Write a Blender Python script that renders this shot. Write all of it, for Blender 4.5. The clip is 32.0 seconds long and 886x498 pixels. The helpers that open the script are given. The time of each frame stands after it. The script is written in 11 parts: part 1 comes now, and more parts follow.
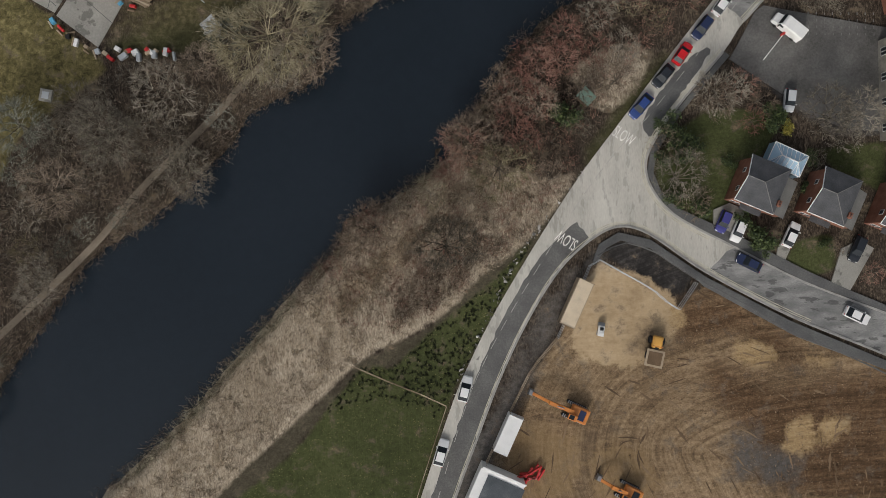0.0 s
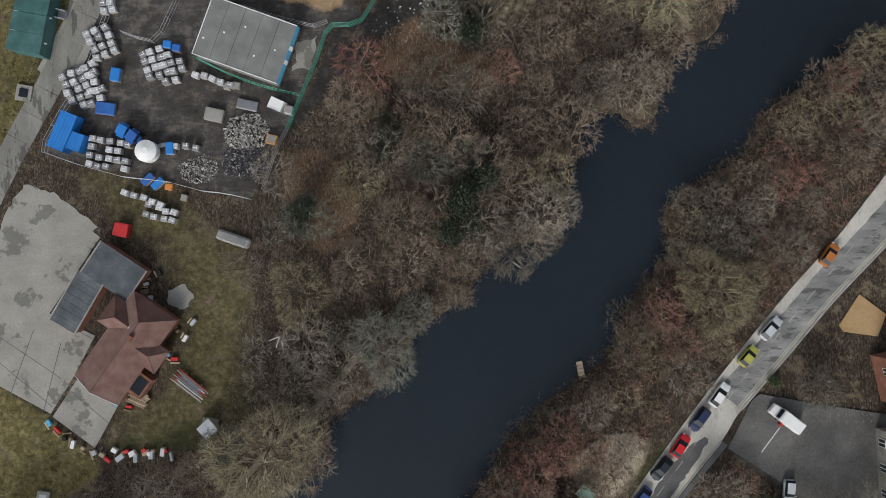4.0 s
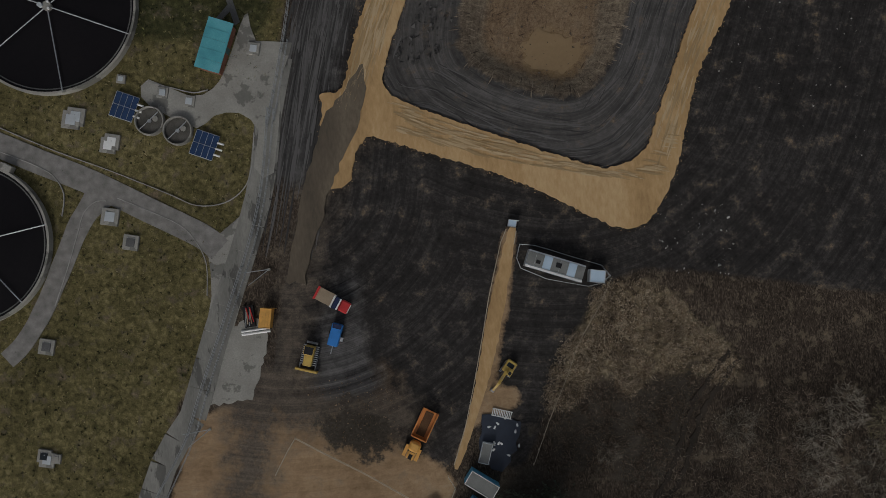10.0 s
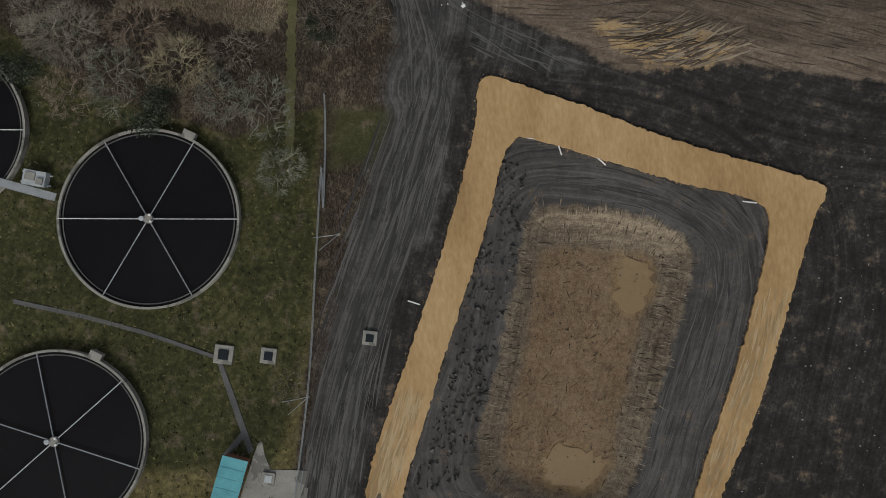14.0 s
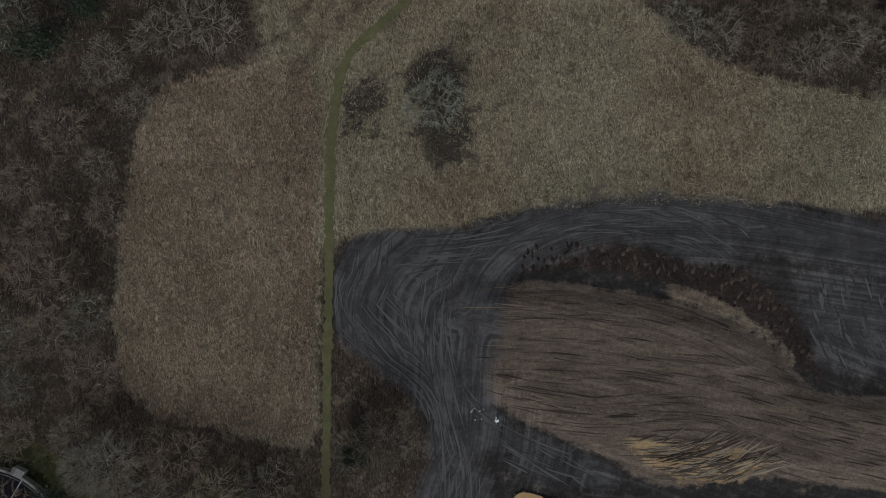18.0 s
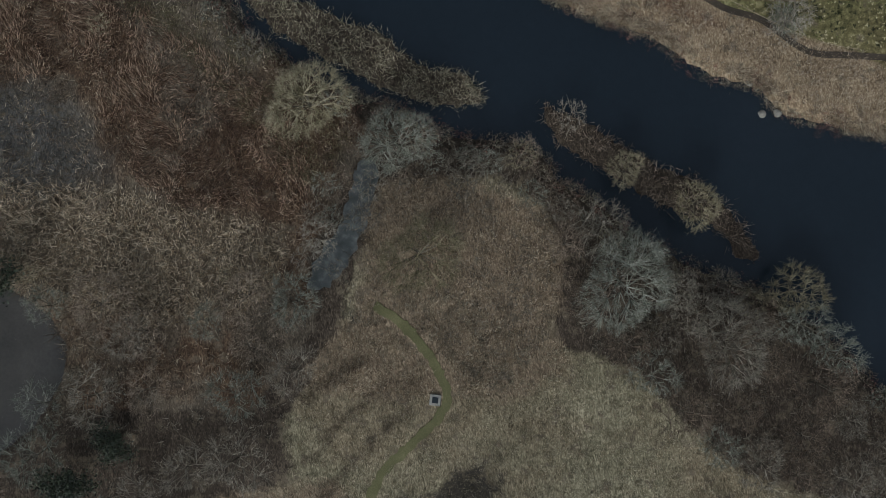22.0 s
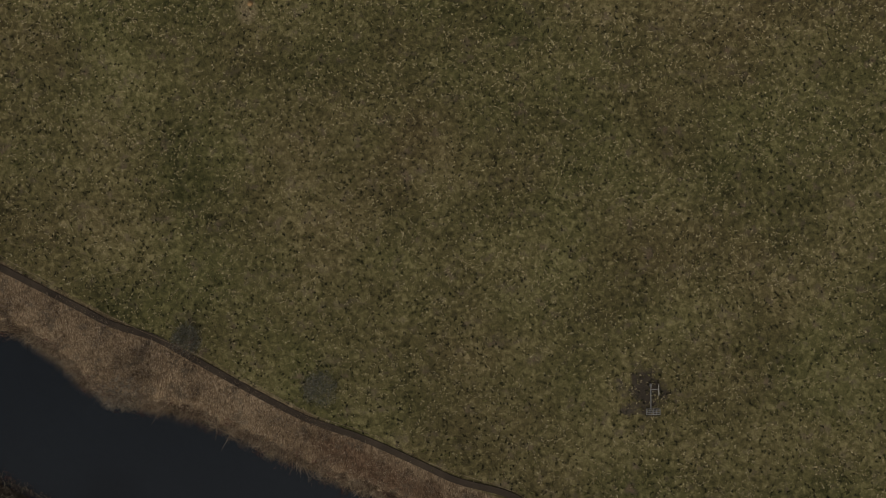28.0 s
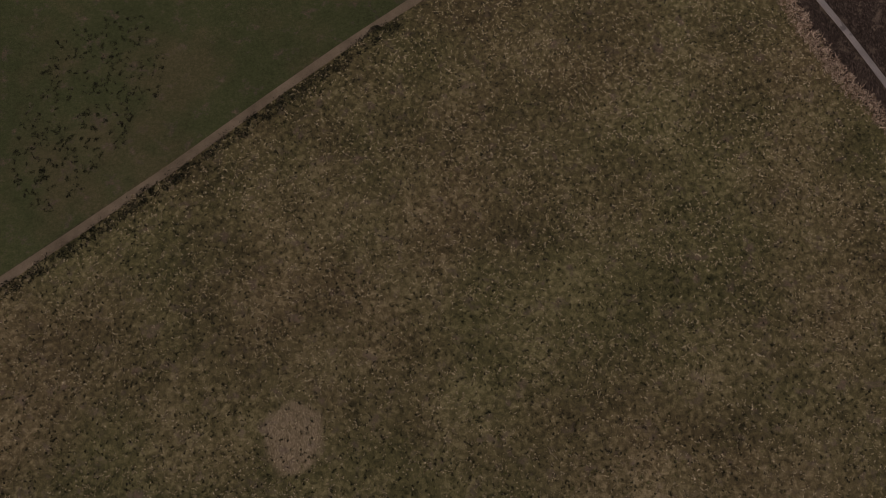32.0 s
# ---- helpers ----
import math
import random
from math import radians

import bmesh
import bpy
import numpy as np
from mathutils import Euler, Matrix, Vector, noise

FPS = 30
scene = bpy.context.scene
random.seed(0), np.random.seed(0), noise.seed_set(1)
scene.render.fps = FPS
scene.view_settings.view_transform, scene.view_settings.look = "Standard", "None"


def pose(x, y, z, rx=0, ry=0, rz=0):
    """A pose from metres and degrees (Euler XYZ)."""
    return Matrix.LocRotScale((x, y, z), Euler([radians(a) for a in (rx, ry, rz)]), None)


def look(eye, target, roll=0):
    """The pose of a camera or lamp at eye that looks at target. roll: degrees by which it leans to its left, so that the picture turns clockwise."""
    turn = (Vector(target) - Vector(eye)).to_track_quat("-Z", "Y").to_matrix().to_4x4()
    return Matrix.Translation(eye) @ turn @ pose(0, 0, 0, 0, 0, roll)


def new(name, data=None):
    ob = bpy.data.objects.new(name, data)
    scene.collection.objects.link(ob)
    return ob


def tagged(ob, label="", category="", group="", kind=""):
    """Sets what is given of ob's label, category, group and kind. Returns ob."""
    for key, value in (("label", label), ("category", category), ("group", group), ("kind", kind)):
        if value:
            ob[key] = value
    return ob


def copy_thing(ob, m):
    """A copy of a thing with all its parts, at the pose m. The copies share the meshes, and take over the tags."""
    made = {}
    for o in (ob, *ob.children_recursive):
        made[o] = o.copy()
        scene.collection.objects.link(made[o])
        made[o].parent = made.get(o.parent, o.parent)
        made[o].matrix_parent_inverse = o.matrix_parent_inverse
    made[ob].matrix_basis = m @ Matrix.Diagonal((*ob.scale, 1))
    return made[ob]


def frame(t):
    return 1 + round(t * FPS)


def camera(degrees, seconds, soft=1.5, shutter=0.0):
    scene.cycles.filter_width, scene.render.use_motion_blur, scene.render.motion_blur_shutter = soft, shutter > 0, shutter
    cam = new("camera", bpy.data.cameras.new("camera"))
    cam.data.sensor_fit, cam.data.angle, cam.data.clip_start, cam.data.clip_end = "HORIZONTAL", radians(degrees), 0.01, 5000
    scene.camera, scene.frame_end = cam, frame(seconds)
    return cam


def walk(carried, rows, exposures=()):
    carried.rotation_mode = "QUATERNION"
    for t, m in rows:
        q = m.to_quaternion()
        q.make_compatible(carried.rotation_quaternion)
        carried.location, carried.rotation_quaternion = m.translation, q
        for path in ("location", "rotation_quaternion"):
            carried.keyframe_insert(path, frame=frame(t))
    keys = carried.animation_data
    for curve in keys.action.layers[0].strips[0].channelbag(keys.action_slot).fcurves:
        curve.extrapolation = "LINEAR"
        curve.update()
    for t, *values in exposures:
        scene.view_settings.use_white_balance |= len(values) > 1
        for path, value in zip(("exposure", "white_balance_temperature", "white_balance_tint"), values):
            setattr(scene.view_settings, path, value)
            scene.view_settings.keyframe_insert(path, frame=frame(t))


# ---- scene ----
# ---------------------------------------------------------------- camera
cam = camera(65.0, 32.0, soft=0.75)
# seconds, x, y, z, tilt, lean, turn
PATH = [
    (0.0, 0.00, -0.00, 112.01, -0.26, 0.24, -1.60),
    (0.5, 0.23, 5.22, 112.11, -0.29, 0.26, -1.68),
    (1.0, 0.46, 11.79, 112.17, -0.22, 0.27, -1.75),
    (1.5, 0.74, 19.30, 112.23, -0.04, 0.26, -1.89),
    (2.0, 1.04, 27.33, 112.23, 0.15, 0.24, -2.05),
    (2.5, 1.37, 35.58, 112.16, 0.32, 0.21, -2.19),
    (3.0, 1.72, 44.02, 112.10, 0.49, 0.18, -2.36),
    (3.5, 2.06, 52.55, 112.10, 0.66, 0.16, -2.54),
    (5.5, 3.78, 87.30, 112.25, 1.09, 0.08, -3.28),
    (6.0, 4.10, 96.04, 112.20, 1.12, 0.05, -3.41),
    (6.5, 4.45, 104.69, 112.17, 1.18, 0.01, -3.56),
    (7.0, 4.79, 113.39, 112.18, 1.25, -0.01, -3.61),
    (7.5, 5.15, 122.02, 112.16, 1.30, -0.03, -3.74),
    (8.0, 5.51, 130.70, 112.11, 1.38, -0.03, -3.87),
    (8.5, 5.86, 139.39, 112.06, 1.45, -0.03, -3.90),
    (9.0, 6.21, 148.16, 112.03, 1.51, -0.05, -3.96),
    (9.5, 6.49, 157.04, 112.00, 1.55, -0.06, -4.07),
    (10.0, 6.72, 165.72, 111.97, 1.55, -0.09, -4.16),
    (10.5, 6.90, 174.43, 111.92, 1.53, -0.15, -4.30),
    (11.0, 7.04, 183.14, 111.83, 1.47, -0.26, -4.43),
    (11.5, 7.11, 191.74, 111.69, 1.38, -0.39, -4.55),
    (12.0, 7.13, 200.47, 111.56, 1.32, -0.54, -4.59),
    (12.5, 7.12, 209.18, 111.43, 1.28, -0.69, -4.64),
    (13.0, 7.11, 217.77, 111.35, 1.29, -0.83, -4.69),
    (13.5, 7.13, 226.18, 111.33, 1.33, -0.96, -4.79),
    (14.0, 7.17, 234.56, 111.38, 1.39, -1.06, -4.92),
    (14.5, 7.25, 242.84, 111.48, 1.45, -1.15, -5.06),
    (16.5, 8.04, 276.85, 113.53, 1.17, -0.70, -4.65),
    (17.0, 8.26, 285.09, 113.57, 1.30, -0.59, -4.73),
    (17.5, 8.48, 293.29, 113.59, 1.43, -0.50, -4.77),
    (18.0, 8.68, 301.44, 113.57, 1.55, -0.40, -4.80),
    (18.5, 8.86, 309.68, 113.51, 1.65, -0.31, -4.85),
    (19.0, 9.01, 318.01, 113.44, 1.71, -0.22, -4.95),
    (19.5, 9.21, 326.56, 113.39, 1.72, -0.18, -5.08),
    (20.0, 9.42, 335.23, 113.37, 1.67, -0.16, -5.20),
    (20.5, 9.61, 343.97, 113.40, 1.60, -0.13, -5.15),
    (21.0, 9.81, 352.82, 113.45, 1.54, -0.09, -5.09),
    (21.5, 10.03, 361.63, 113.51, 1.47, -0.07, -5.22),
    (22.0, 10.23, 370.43, 113.55, 1.40, -0.02, -5.30),
    (22.5, 10.46, 379.14, 113.60, 1.35, 0.03, -5.42),
    (23.0, 10.71, 387.68, 113.67, 1.30, 0.09, -5.46),
    (23.5, 11.00, 396.17, 113.75, 1.30, 0.15, -5.44),
    (24.0, 11.27, 404.60, 113.78, 1.34, 0.24, -5.41),
    (24.5, 11.54, 413.01, 113.75, 1.41, 0.31, -5.47),
    (25.0, 11.77, 421.42, 113.72, 1.50, 0.37, -5.52),
    (25.5, 11.93, 429.81, 113.70, 1.57, 0.44, -5.59),
    (27.5, 11.23, 463.30, 113.79, 1.29, -0.00, -5.74),
    (28.0, 11.31, 471.89, 113.66, 1.24, 0.01, -5.74),
    (28.5, 11.43, 480.54, 113.53, 1.19, 0.02, -5.79),
    (29.0, 11.56, 489.19, 113.40, 1.12, 0.04, -5.82),
    (29.5, 11.69, 497.95, 113.23, 0.99, 0.05, -5.85),
    (30.0, 11.83, 506.91, 113.05, 0.76, 0.05, -5.87),
    (30.5, 11.96, 516.05, 112.80, 0.44, 0.05, -5.92),
    (31.0, 12.04, 525.25, 112.47, 0.05, 0.05, -5.96),
    (31.5, 12.14, 535.02, 112.09, -0.01, 0.03, -5.93),
    (31.6, 12.16, 537.06, 112.01, 2.07, 0.02, -5.93),
    (31.7, 12.18, 539.10, 111.93, 4.05, 0.01, -5.93),
    (31.8, 12.20, 541.14, 111.86, 6.91, 0.01, -5.92),
    (32.0, 12.25, 545.22, 111.70, 12.42, -0.00, -5.92),
]
# seconds, stops, kelvin, tint
EXPOSURES = [(0.0, -0.1, 6500, 10), (1.0, 0.02, 6420, 9), (3.5, 0.13, 6200, 9), (6.0, -0.4, 6650, 10), (8.0, -1.05, 6450, 10), (9.0, -1.2, 6300, 10), (11.0, -0.93, 6350, 9), (12.0, -0.92, 6430, 8), (13.0, -0.55, 6500, 7), (14.5, -0.44, 6300, 7),
             (16.5, -0.36, 6150, 7), (17.0, -0.42, 6050, 7), (18.0, -0.8, 5900, 8), (19.0, -0.92, 5800, 8), (21.0, -0.52, 5750, 5), (22.0, -0.3, 5800, 4), (23.0, -0.25, 6000, 5), (25.0, 0.12, 6500, 8), (27.5, -0.95, 7400, 12), (28.5, -1.05, 7300, 13), (29.3, -1.17, 7200, 9), (30.0, -1.17, 6900, 0), (30.6, -1.2, 6700, -1), (32.0, -1.3, 7100, 36)]
walk(cam, [(t, pose(x, y, z, tilt, lean, turn)) for t, x, y, z, tilt, lean, turn in PATH], EXPOSURES)

# ---------------------------------------------------------------- daylight: a bright overcast winter day
world = bpy.data.worlds.new("world")
scene.world = world
world.use_nodes = True
wn = world.node_tree
sky = wn.nodes.new("ShaderNodeTexSky")
sky.sky_type, sky.sun_disc = "NISHITA", False
sky.sun_elevation, sky.sun_rotation = radians(34), radians(200)
sky.air_density, sky.dust_density, sky.ozone_density = 1.0, 4.0, 1.0
grey = wn.nodes.new("ShaderNodeHueSaturation")  # cloud cover takes most of the blue out of the sky
grey.inputs["Saturation"].default_value = 0.35
wn.links.new(sky.outputs[0], grey.inputs["Color"])
wn.links.new(grey.outputs[0], wn.nodes["Background"].inputs[0])
wn.nodes["Background"].inputs[1].default_value = 0.12
sun = new("sun", bpy.data.lights.new("sun", "SUN"))
sun.data.energy, sun.data.angle, sun.data.color = 1.4, radians(14), (1.0, 0.96, 0.9)
sun.matrix_world = look((0, 0, 0), (math.sin(radians(20)) * 0.83, math.cos(radians(20)) * 0.83, -0.56))

# ---------------------------------------------------------------- small tools


def smooth(pts, n=6, closed=True):
    """A rounded line through a few points."""
    p = np.array(pts, float)
    m = len(p)
    out = []
    for i in range(m if closed else m - 1):
        if closed:
            a, b, c, d = p[i - 1], p[i], p[(i + 1) % m], p[(i + 2) % m]
        else:
            a, b, c, d = p[max(i - 1, 0)], p[i], p[i + 1], p[min(i + 2, m - 1)]
        for k in range(n):
            t = k / n
            out.append(0.5 * (2 * b + (c - a) * t + (2 * a - 5 * b + 4 * c - d) * t * t + (3 * b - a - 3 * c + d) * t ** 3))
    if not closed:
        out.append(p[-1])
    return np.array(out)


def ragged(pts, amount, step=0.8, seed=0):
    """The closed outline with points every step metres, pushed in and out at random."""
    r = np.random.default_rng(seed)
    p = np.array(pts, float)
    out = []
    for a, b in zip(p, np.roll(p, -1, axis=0)):
        n = max(1, int(np.linalg.norm(b - a) / step))
        d = (b - a) / max(np.linalg.norm(b - a), 1e-6)
        for k in range(n):
            out.append(a + (b - a) * k / n + np.array((-d[1], d[0])) * r.normal(0, amount))
    return np.array(out)


def inside(poly, x, y):
    """Which of the points lie in the closed outline."""
    p = np.asarray(poly, float)
    hit = np.zeros(np.shape(x), bool)
    for (x0, y0), (x1, y1) in zip(p, np.roll(p, -1, axis=0)):
        if y0 == y1:
            continue
        cross = ((y0 > y) != (y1 > y)) & (x < (x1 - x0) * (y - y0) / (y1 - y0) + x0)
        hit ^= cross
    return hit


def depth_in(poly, x, y, reach=12.0):
    """How far inside (+) or outside (-) the outline the points lie, in metres, up to reach."""
    p = np.asarray(poly, float)
    out = np.full(np.shape(x), -reach)
    near = (x > p[:, 0].min() - reach) & (x < p[:, 0].max() + reach) & (y > p[:, 1].min() - reach) & (y < p[:, 1].max() + reach)
    if not near.any():
        return out
    qx, qy = x[near], y[near]
    best = np.full(qx.shape, 1e9)
    for (x0, y0), (x1, y1) in zip(p, np.roll(p, -1, axis=0)):
        dx, dy = x1 - x0, y1 - y0
        t = np.clip(((qx - x0) * dx + (qy - y0) * dy) / (dx * dx + dy * dy + 1e-9), 0, 1)
        best = np.minimum(best, (qx - x0 - t * dx) ** 2 + (qy - y0 - t * dy) ** 2)
    d = np.sqrt(best)
    out[near] = np.where(inside(p, qx, qy), d, -d)
    return out


def band(line, width):
    """The closed outline of a strip along a line. width: one number or one for each point."""
    p = np.array(line, float)
    w = np.broadcast_to(np.asarray(width, float), (len(p),))
    d = np.gradient(p, axis=0)
    d /= np.linalg.norm(d, axis=1)[:, None] + 1e-9
    n = np.stack([-d[:, 1], d[:, 0]], 1) * w[:, None] / 2
    return np.concatenate([p + n, (p - n)[::-1]])


def scatter(poly, n, rng):
    """n random points in an outline."""
    p = np.asarray(poly, float)
    lo, hi = p.min(0), p.max(0)
    out = np.zeros((0, 2))
    for _ in range(40):
        q = rng.uniform(lo, hi, (max(2 * n, 200), 2))
        out = np.concatenate([out, q[inside(p, q[:, 0], q[:, 1])]])
        if len(out) >= n:
            break
    return out[:n]


def spaced(poly, gap, rng, tries=3000):
    """Random points in an outline, at least gap metres apart."""
    out = []
    for q in scatter(poly, tries, rng):
        if all((q[0] - o[0]) ** 2 + (q[1] - o[1]) ** 2 > gap * gap for o in out):
            out.append(q)
    return out


def mesh_of(name, verts, faces, material=None):
    me = bpy.data.meshes.new(name)
    me.from_pydata([tuple(map(float, v)) for v in verts], [], [tuple(map(int, f)) for f in faces])
    if material:
        me.materials.append(material)
    return me


def part(name, bm, material, parent=None, label=""):
    """Links a bmesh as one mesh object, under a thing or a part."""
    me = bpy.data.meshes.new(name)
    bmesh.ops.recalc_face_normals(bm, faces=bm.faces)
    bm.to_mesh(me)
    bm.free()
    me.materials.append(material)
    ob = new(name, me)
    ob.parent = parent
    if label:
        ob["label"] = label
    return ob


def tri_mesh(name, points, material):
    """A mesh from an array of triangles (n, 3, 3)."""
    n = len(points)
    me = bpy.data.meshes.new(name)
    me.vertices.add(3 * n)
    me.vertices.foreach_set("co", np.ascontiguousarray(points, np.float32).ravel())
    me.loops.add(3 * n)
    me.loops.foreach_set("vertex_index", np.arange(3 * n, dtype=np.int32))
    me.polygons.add(n)
    me.polygons.foreach_set("loop_start", np.arange(0, 3 * n, 3, dtype=np.int32))
    me.update()
    me.materials.append(material)
    return me


LAID = [0]


def sheet(name, outline, z, material, label, thick=0.3, category="ground"):
    """A flat slab with the given outline, its top at z, let into the ground."""
    bm = bmesh.new()
    LAID[0] += 1
    z += 0.0017 * (LAID[0] % 11)
    top = [bm.verts.new((x, y, z)) for x, y in outline]
    low = [bm.verts.new((x, y, z - thick)) for x, y in outline]
    f = bm.faces.new(top)
    for i in range(len(top)):
        bm.faces.new((top[i - 1], top[i], low[i], low[i - 1]))
    bmesh.ops.triangulate(bm, faces=[f])
    return tagged(part(name, bm, material), label, category, kind="structure")


# ---------------------------------------------------------------- materials
def material(name, colours, scale=1.0, rough=0.9, bump=0.3, bump_scale=8.0, metal=0.0, island=0.0, random_ob=0.0, stretch=None, detail=6.0, fine=0.35, stain=0.0, stain_scale=0.35, gloss=None):
    """A surface in three colours, mixed by noise of two sizes, with a bump. colours: dark, middle, light."""
    m = bpy.data.materials.new(name)
    m.use_nodes = True
    n, l = m.node_tree.nodes, m.node_tree.links
    b = n["Principled BSDF"]
    b.inputs["Roughness"].default_value, b.inputs["Metallic"].default_value = rough, metal
    b.inputs["Specular IOR Level"].default_value = 0.25 if rough > 0.6 else 0.5
    co = n.new("ShaderNodeTexCoord")
    src = co.outputs["Object"]
    if stretch:
        mp = n.new("ShaderNodeMapping")
        mp.inputs["Scale"].default_value = stretch[:3]
        mp.inputs["Rotation"].default_value = (0, 0, radians(stretch[3]))
        l.new(src, mp.inputs["Vector"])
        src = mp.outputs[0]
    big, small = n.new("ShaderNodeTexNoise"), n.new("ShaderNodeTexNoise")
    big.inputs["Scale"].default_value, big.inputs["Detail"].default_value = 0.12 * scale, detail
    small.inputs["Scale"].default_value, small.inputs["Detail"].default_value = 2.0 * scale, 4
    small.inputs["Roughness"].default_value = 0.7
    mix = n.new("ShaderNodeMix")
    mix.inputs["Factor"].default_value = fine
    l.new(src, big.inputs["Vector"])
    l.new(src, small.inputs["Vector"])
    l.new(big.outputs["Fac"], mix.inputs["A"])
    l.new(small.outputs["Fac"], mix.inputs["B"])
    value = mix.outputs[0]
    for amount, node, out in ((island, "ShaderNodeNewGeometry", "Random Per Island"), (random_ob, "ShaderNodeObjectInfo", "Random")):
        if amount:
            g, mx = n.new(node), n.new("ShaderNodeMix")
            mx.inputs["Factor"].default_value = amount
            l.new(value, mx.inputs["A"])
            l.new(g.outputs[out], mx.inputs["B"])
            value = mx.outputs[0]
    ramp = n.new("ShaderNodeValToRGB")
    e = ramp.color_ramp.elements
    e[0].position, e[0].color = 0.3, (*colours[0], 1)
    e[1].position, e[1].color = 0.7, (*colours[2], 1)
    mid = e.new(0.5)
    mid.color = (*colours[1], 1)
    l.new(value, ramp.inputs[0])
    out = ramp.outputs[0]
    if gloss is not None:
        b.inputs["Specular IOR Level"].default_value = gloss
    if stain:  # crisp-edged dark patches of damp and wear
        sn, sm, sx = n.new("ShaderNodeTexNoise"), n.new("ShaderNodeMapRange"), n.new("ShaderNodeMix")
        sn.inputs["Scale"].default_value, sn.inputs["Detail"].default_value, sn.inputs["Roughness"].default_value = stain_scale, 8, 0.62
        sm.inputs["From Min"].default_value, sm.inputs["From Max"].default_value = 0.56, 0.585
        sm.inputs["To Max"].default_value = stain
        sx.data_type = "RGBA"
        sx.inputs["B"].default_value = (*(0.45 * v for v in colours[0]), 1)
        l.new(src, sn.inputs["Vector"])
        l.new(sn.outputs["Fac"], sm.inputs["Value"])
        l.new(sm.outputs[0], sx.inputs["Factor"])
        l.new(out, sx.inputs["A"])
        out = sx.outputs["Result"]
    l.new(out, b.inputs["Base Color"])
    if bump:
        nz, bp = n.new("ShaderNodeTexNoise"), n.new("ShaderNodeBump")
        nz.inputs["Scale"].default_value, nz.inputs["Detail"].default_value = bump_scale, 5
        bp.inputs["Strength"].default_value, bp.inputs["Distance"].default_value = bump, 0.4 / max(bump_scale, 0.4)
        l.new(src, nz.inputs["Vector"])
        l.new(nz.outputs["Fac"], bp.inputs["Height"])
        l.new(bp.outputs[0], b.inputs["Normal"])
    return m


def paint(name, c, rough=0.45, metal=0.0, wear=0.25):
    """Painted or plain material of one colour, slightly dirty."""
    d = tuple(v * (1 - wear) for v in c)
    h = tuple(min(1, v * (1 + 0.4 * wear)) for v in c)
    return material(name, (d, c, h), scale=6, rough=rough, metal=metal, bump=0.05, bump_scale=20)


OLD_ASPHALT = material("worn_asphalt", ((0.34, 0.325, 0.285), (0.48, 0.46, 0.41), (0.6, 0.578, 0.515)), scale=2.2, rough=0.85, bump=0.2, bump_scale=10, fine=0.4, stain=0.3, stain_scale=0.8, stretch=(1.0, 0.3, 1.0, -38))
DARK_ASPHALT = material("dark_asphalt", ((0.07, 0.07, 0.07), (0.11, 0.11, 0.108), (0.17, 0.168, 0.16)), scale=2.0, rough=0.9, bump=0.15, fine=0.5)
CONCRETE = material("concrete", ((0.21, 0.205, 0.185), (0.29, 0.28, 0.25), (0.38, 0.37, 0.33)), scale=2.2, rough=0.88, bump=0.15, bump_scale=6, fine=0.5, stain=0.6, stain_scale=0.2)
SAND = material("sandy_subsoil", ((0.28, 0.175, 0.078), (0.46, 0.3, 0.142), (0.6, 0.43, 0.235)), scale=0.9, rough=0.95, bump=0.35, bump_scale=3, stretch=(1, 0.35, 1, -18), fine=0.4)
SAND_PALE = material("pale_sand", ((0.26, 0.165, 0.08), (0.38, 0.25, 0.125), (0.5, 0.36, 0.2)), scale=0.8, rough=0.95, bump=0.3, bump_scale=3, fine=0.25)
WHITE_LINE = paint("road_paint", (0.78, 0.77, 0.72), rough=0.7, wear=0.5)
YELLOW_LINE = paint("yellow_road_paint", (0.5, 0.47, 0.36), rough=0.7, wear=0.5)
KERB = material("kerb_stone", ((0.2, 0.2, 0.19), (0.32, 0.31, 0.29), (0.42, 0.41, 0.38)), scale=5, bump=0.1)
BARK = material("bark", ((0.07, 0.06, 0.045), (0.13, 0.11, 0.085), (0.21, 0.185, 0.145)), scale=5, island=0.6, bump=0)
TWIG_GREY = material("grey_twigs", ((0.08, 0.069, 0.053), (0.195, 0.17, 0.132), (0.375, 0.338, 0.275)), scale=3, island=0.6, random_ob=0.28, bump=0)
TWIG_BROWN = material("brown_twigs", ((0.085, 0.062, 0.044), (0.195, 0.15, 0.11), (0.35, 0.285, 0.22)), scale=3, island=0.6, random_ob=0.28, bump=0)
TWIG_OLIVE = material("olive_twigs", ((0.10, 0.084, 0.045), (0.22, 0.19, 0.115), (0.4, 0.355, 0.24)), scale=3, island=0.6, random_ob=0.28, bump=0)
TWIG_GREEN = material("mossy_twigs", ((0.085, 0.09, 0.07), (0.19, 0.195, 0.155), (0.36, 0.36, 0.3)), scale=3, island=0.6, random_ob=0.28, bump=0)
TWIG_RED = material("red_twigs", ((0.12, 0.052, 0.04), (0.24, 0.118, 0.09), (0.38, 0.24, 0.185)), scale=3, island=0.6, random_ob=0.28, bump=0)
REED = material("dry_reed", ((0.24, 0.175, 0.11), (0.46, 0.37, 0.26), (0.68, 0.58, 0.43)), scale=3, island=0.7, bump=0)
REED_GREY = material("grey_reed", ((0.15, 0.13, 0.085), (0.31, 0.275, 0.19), (0.52, 0.465, 0.34)), scale=3, island=0.7, bump=0)
LEAF_DARK = material("ivy_leaves", ((0.009, 0.014, 0.007), (0.022, 0.033, 0.016), (0.045, 0.06, 0.03)), scale=3, island=0.7, bump=0, rough=0.6)
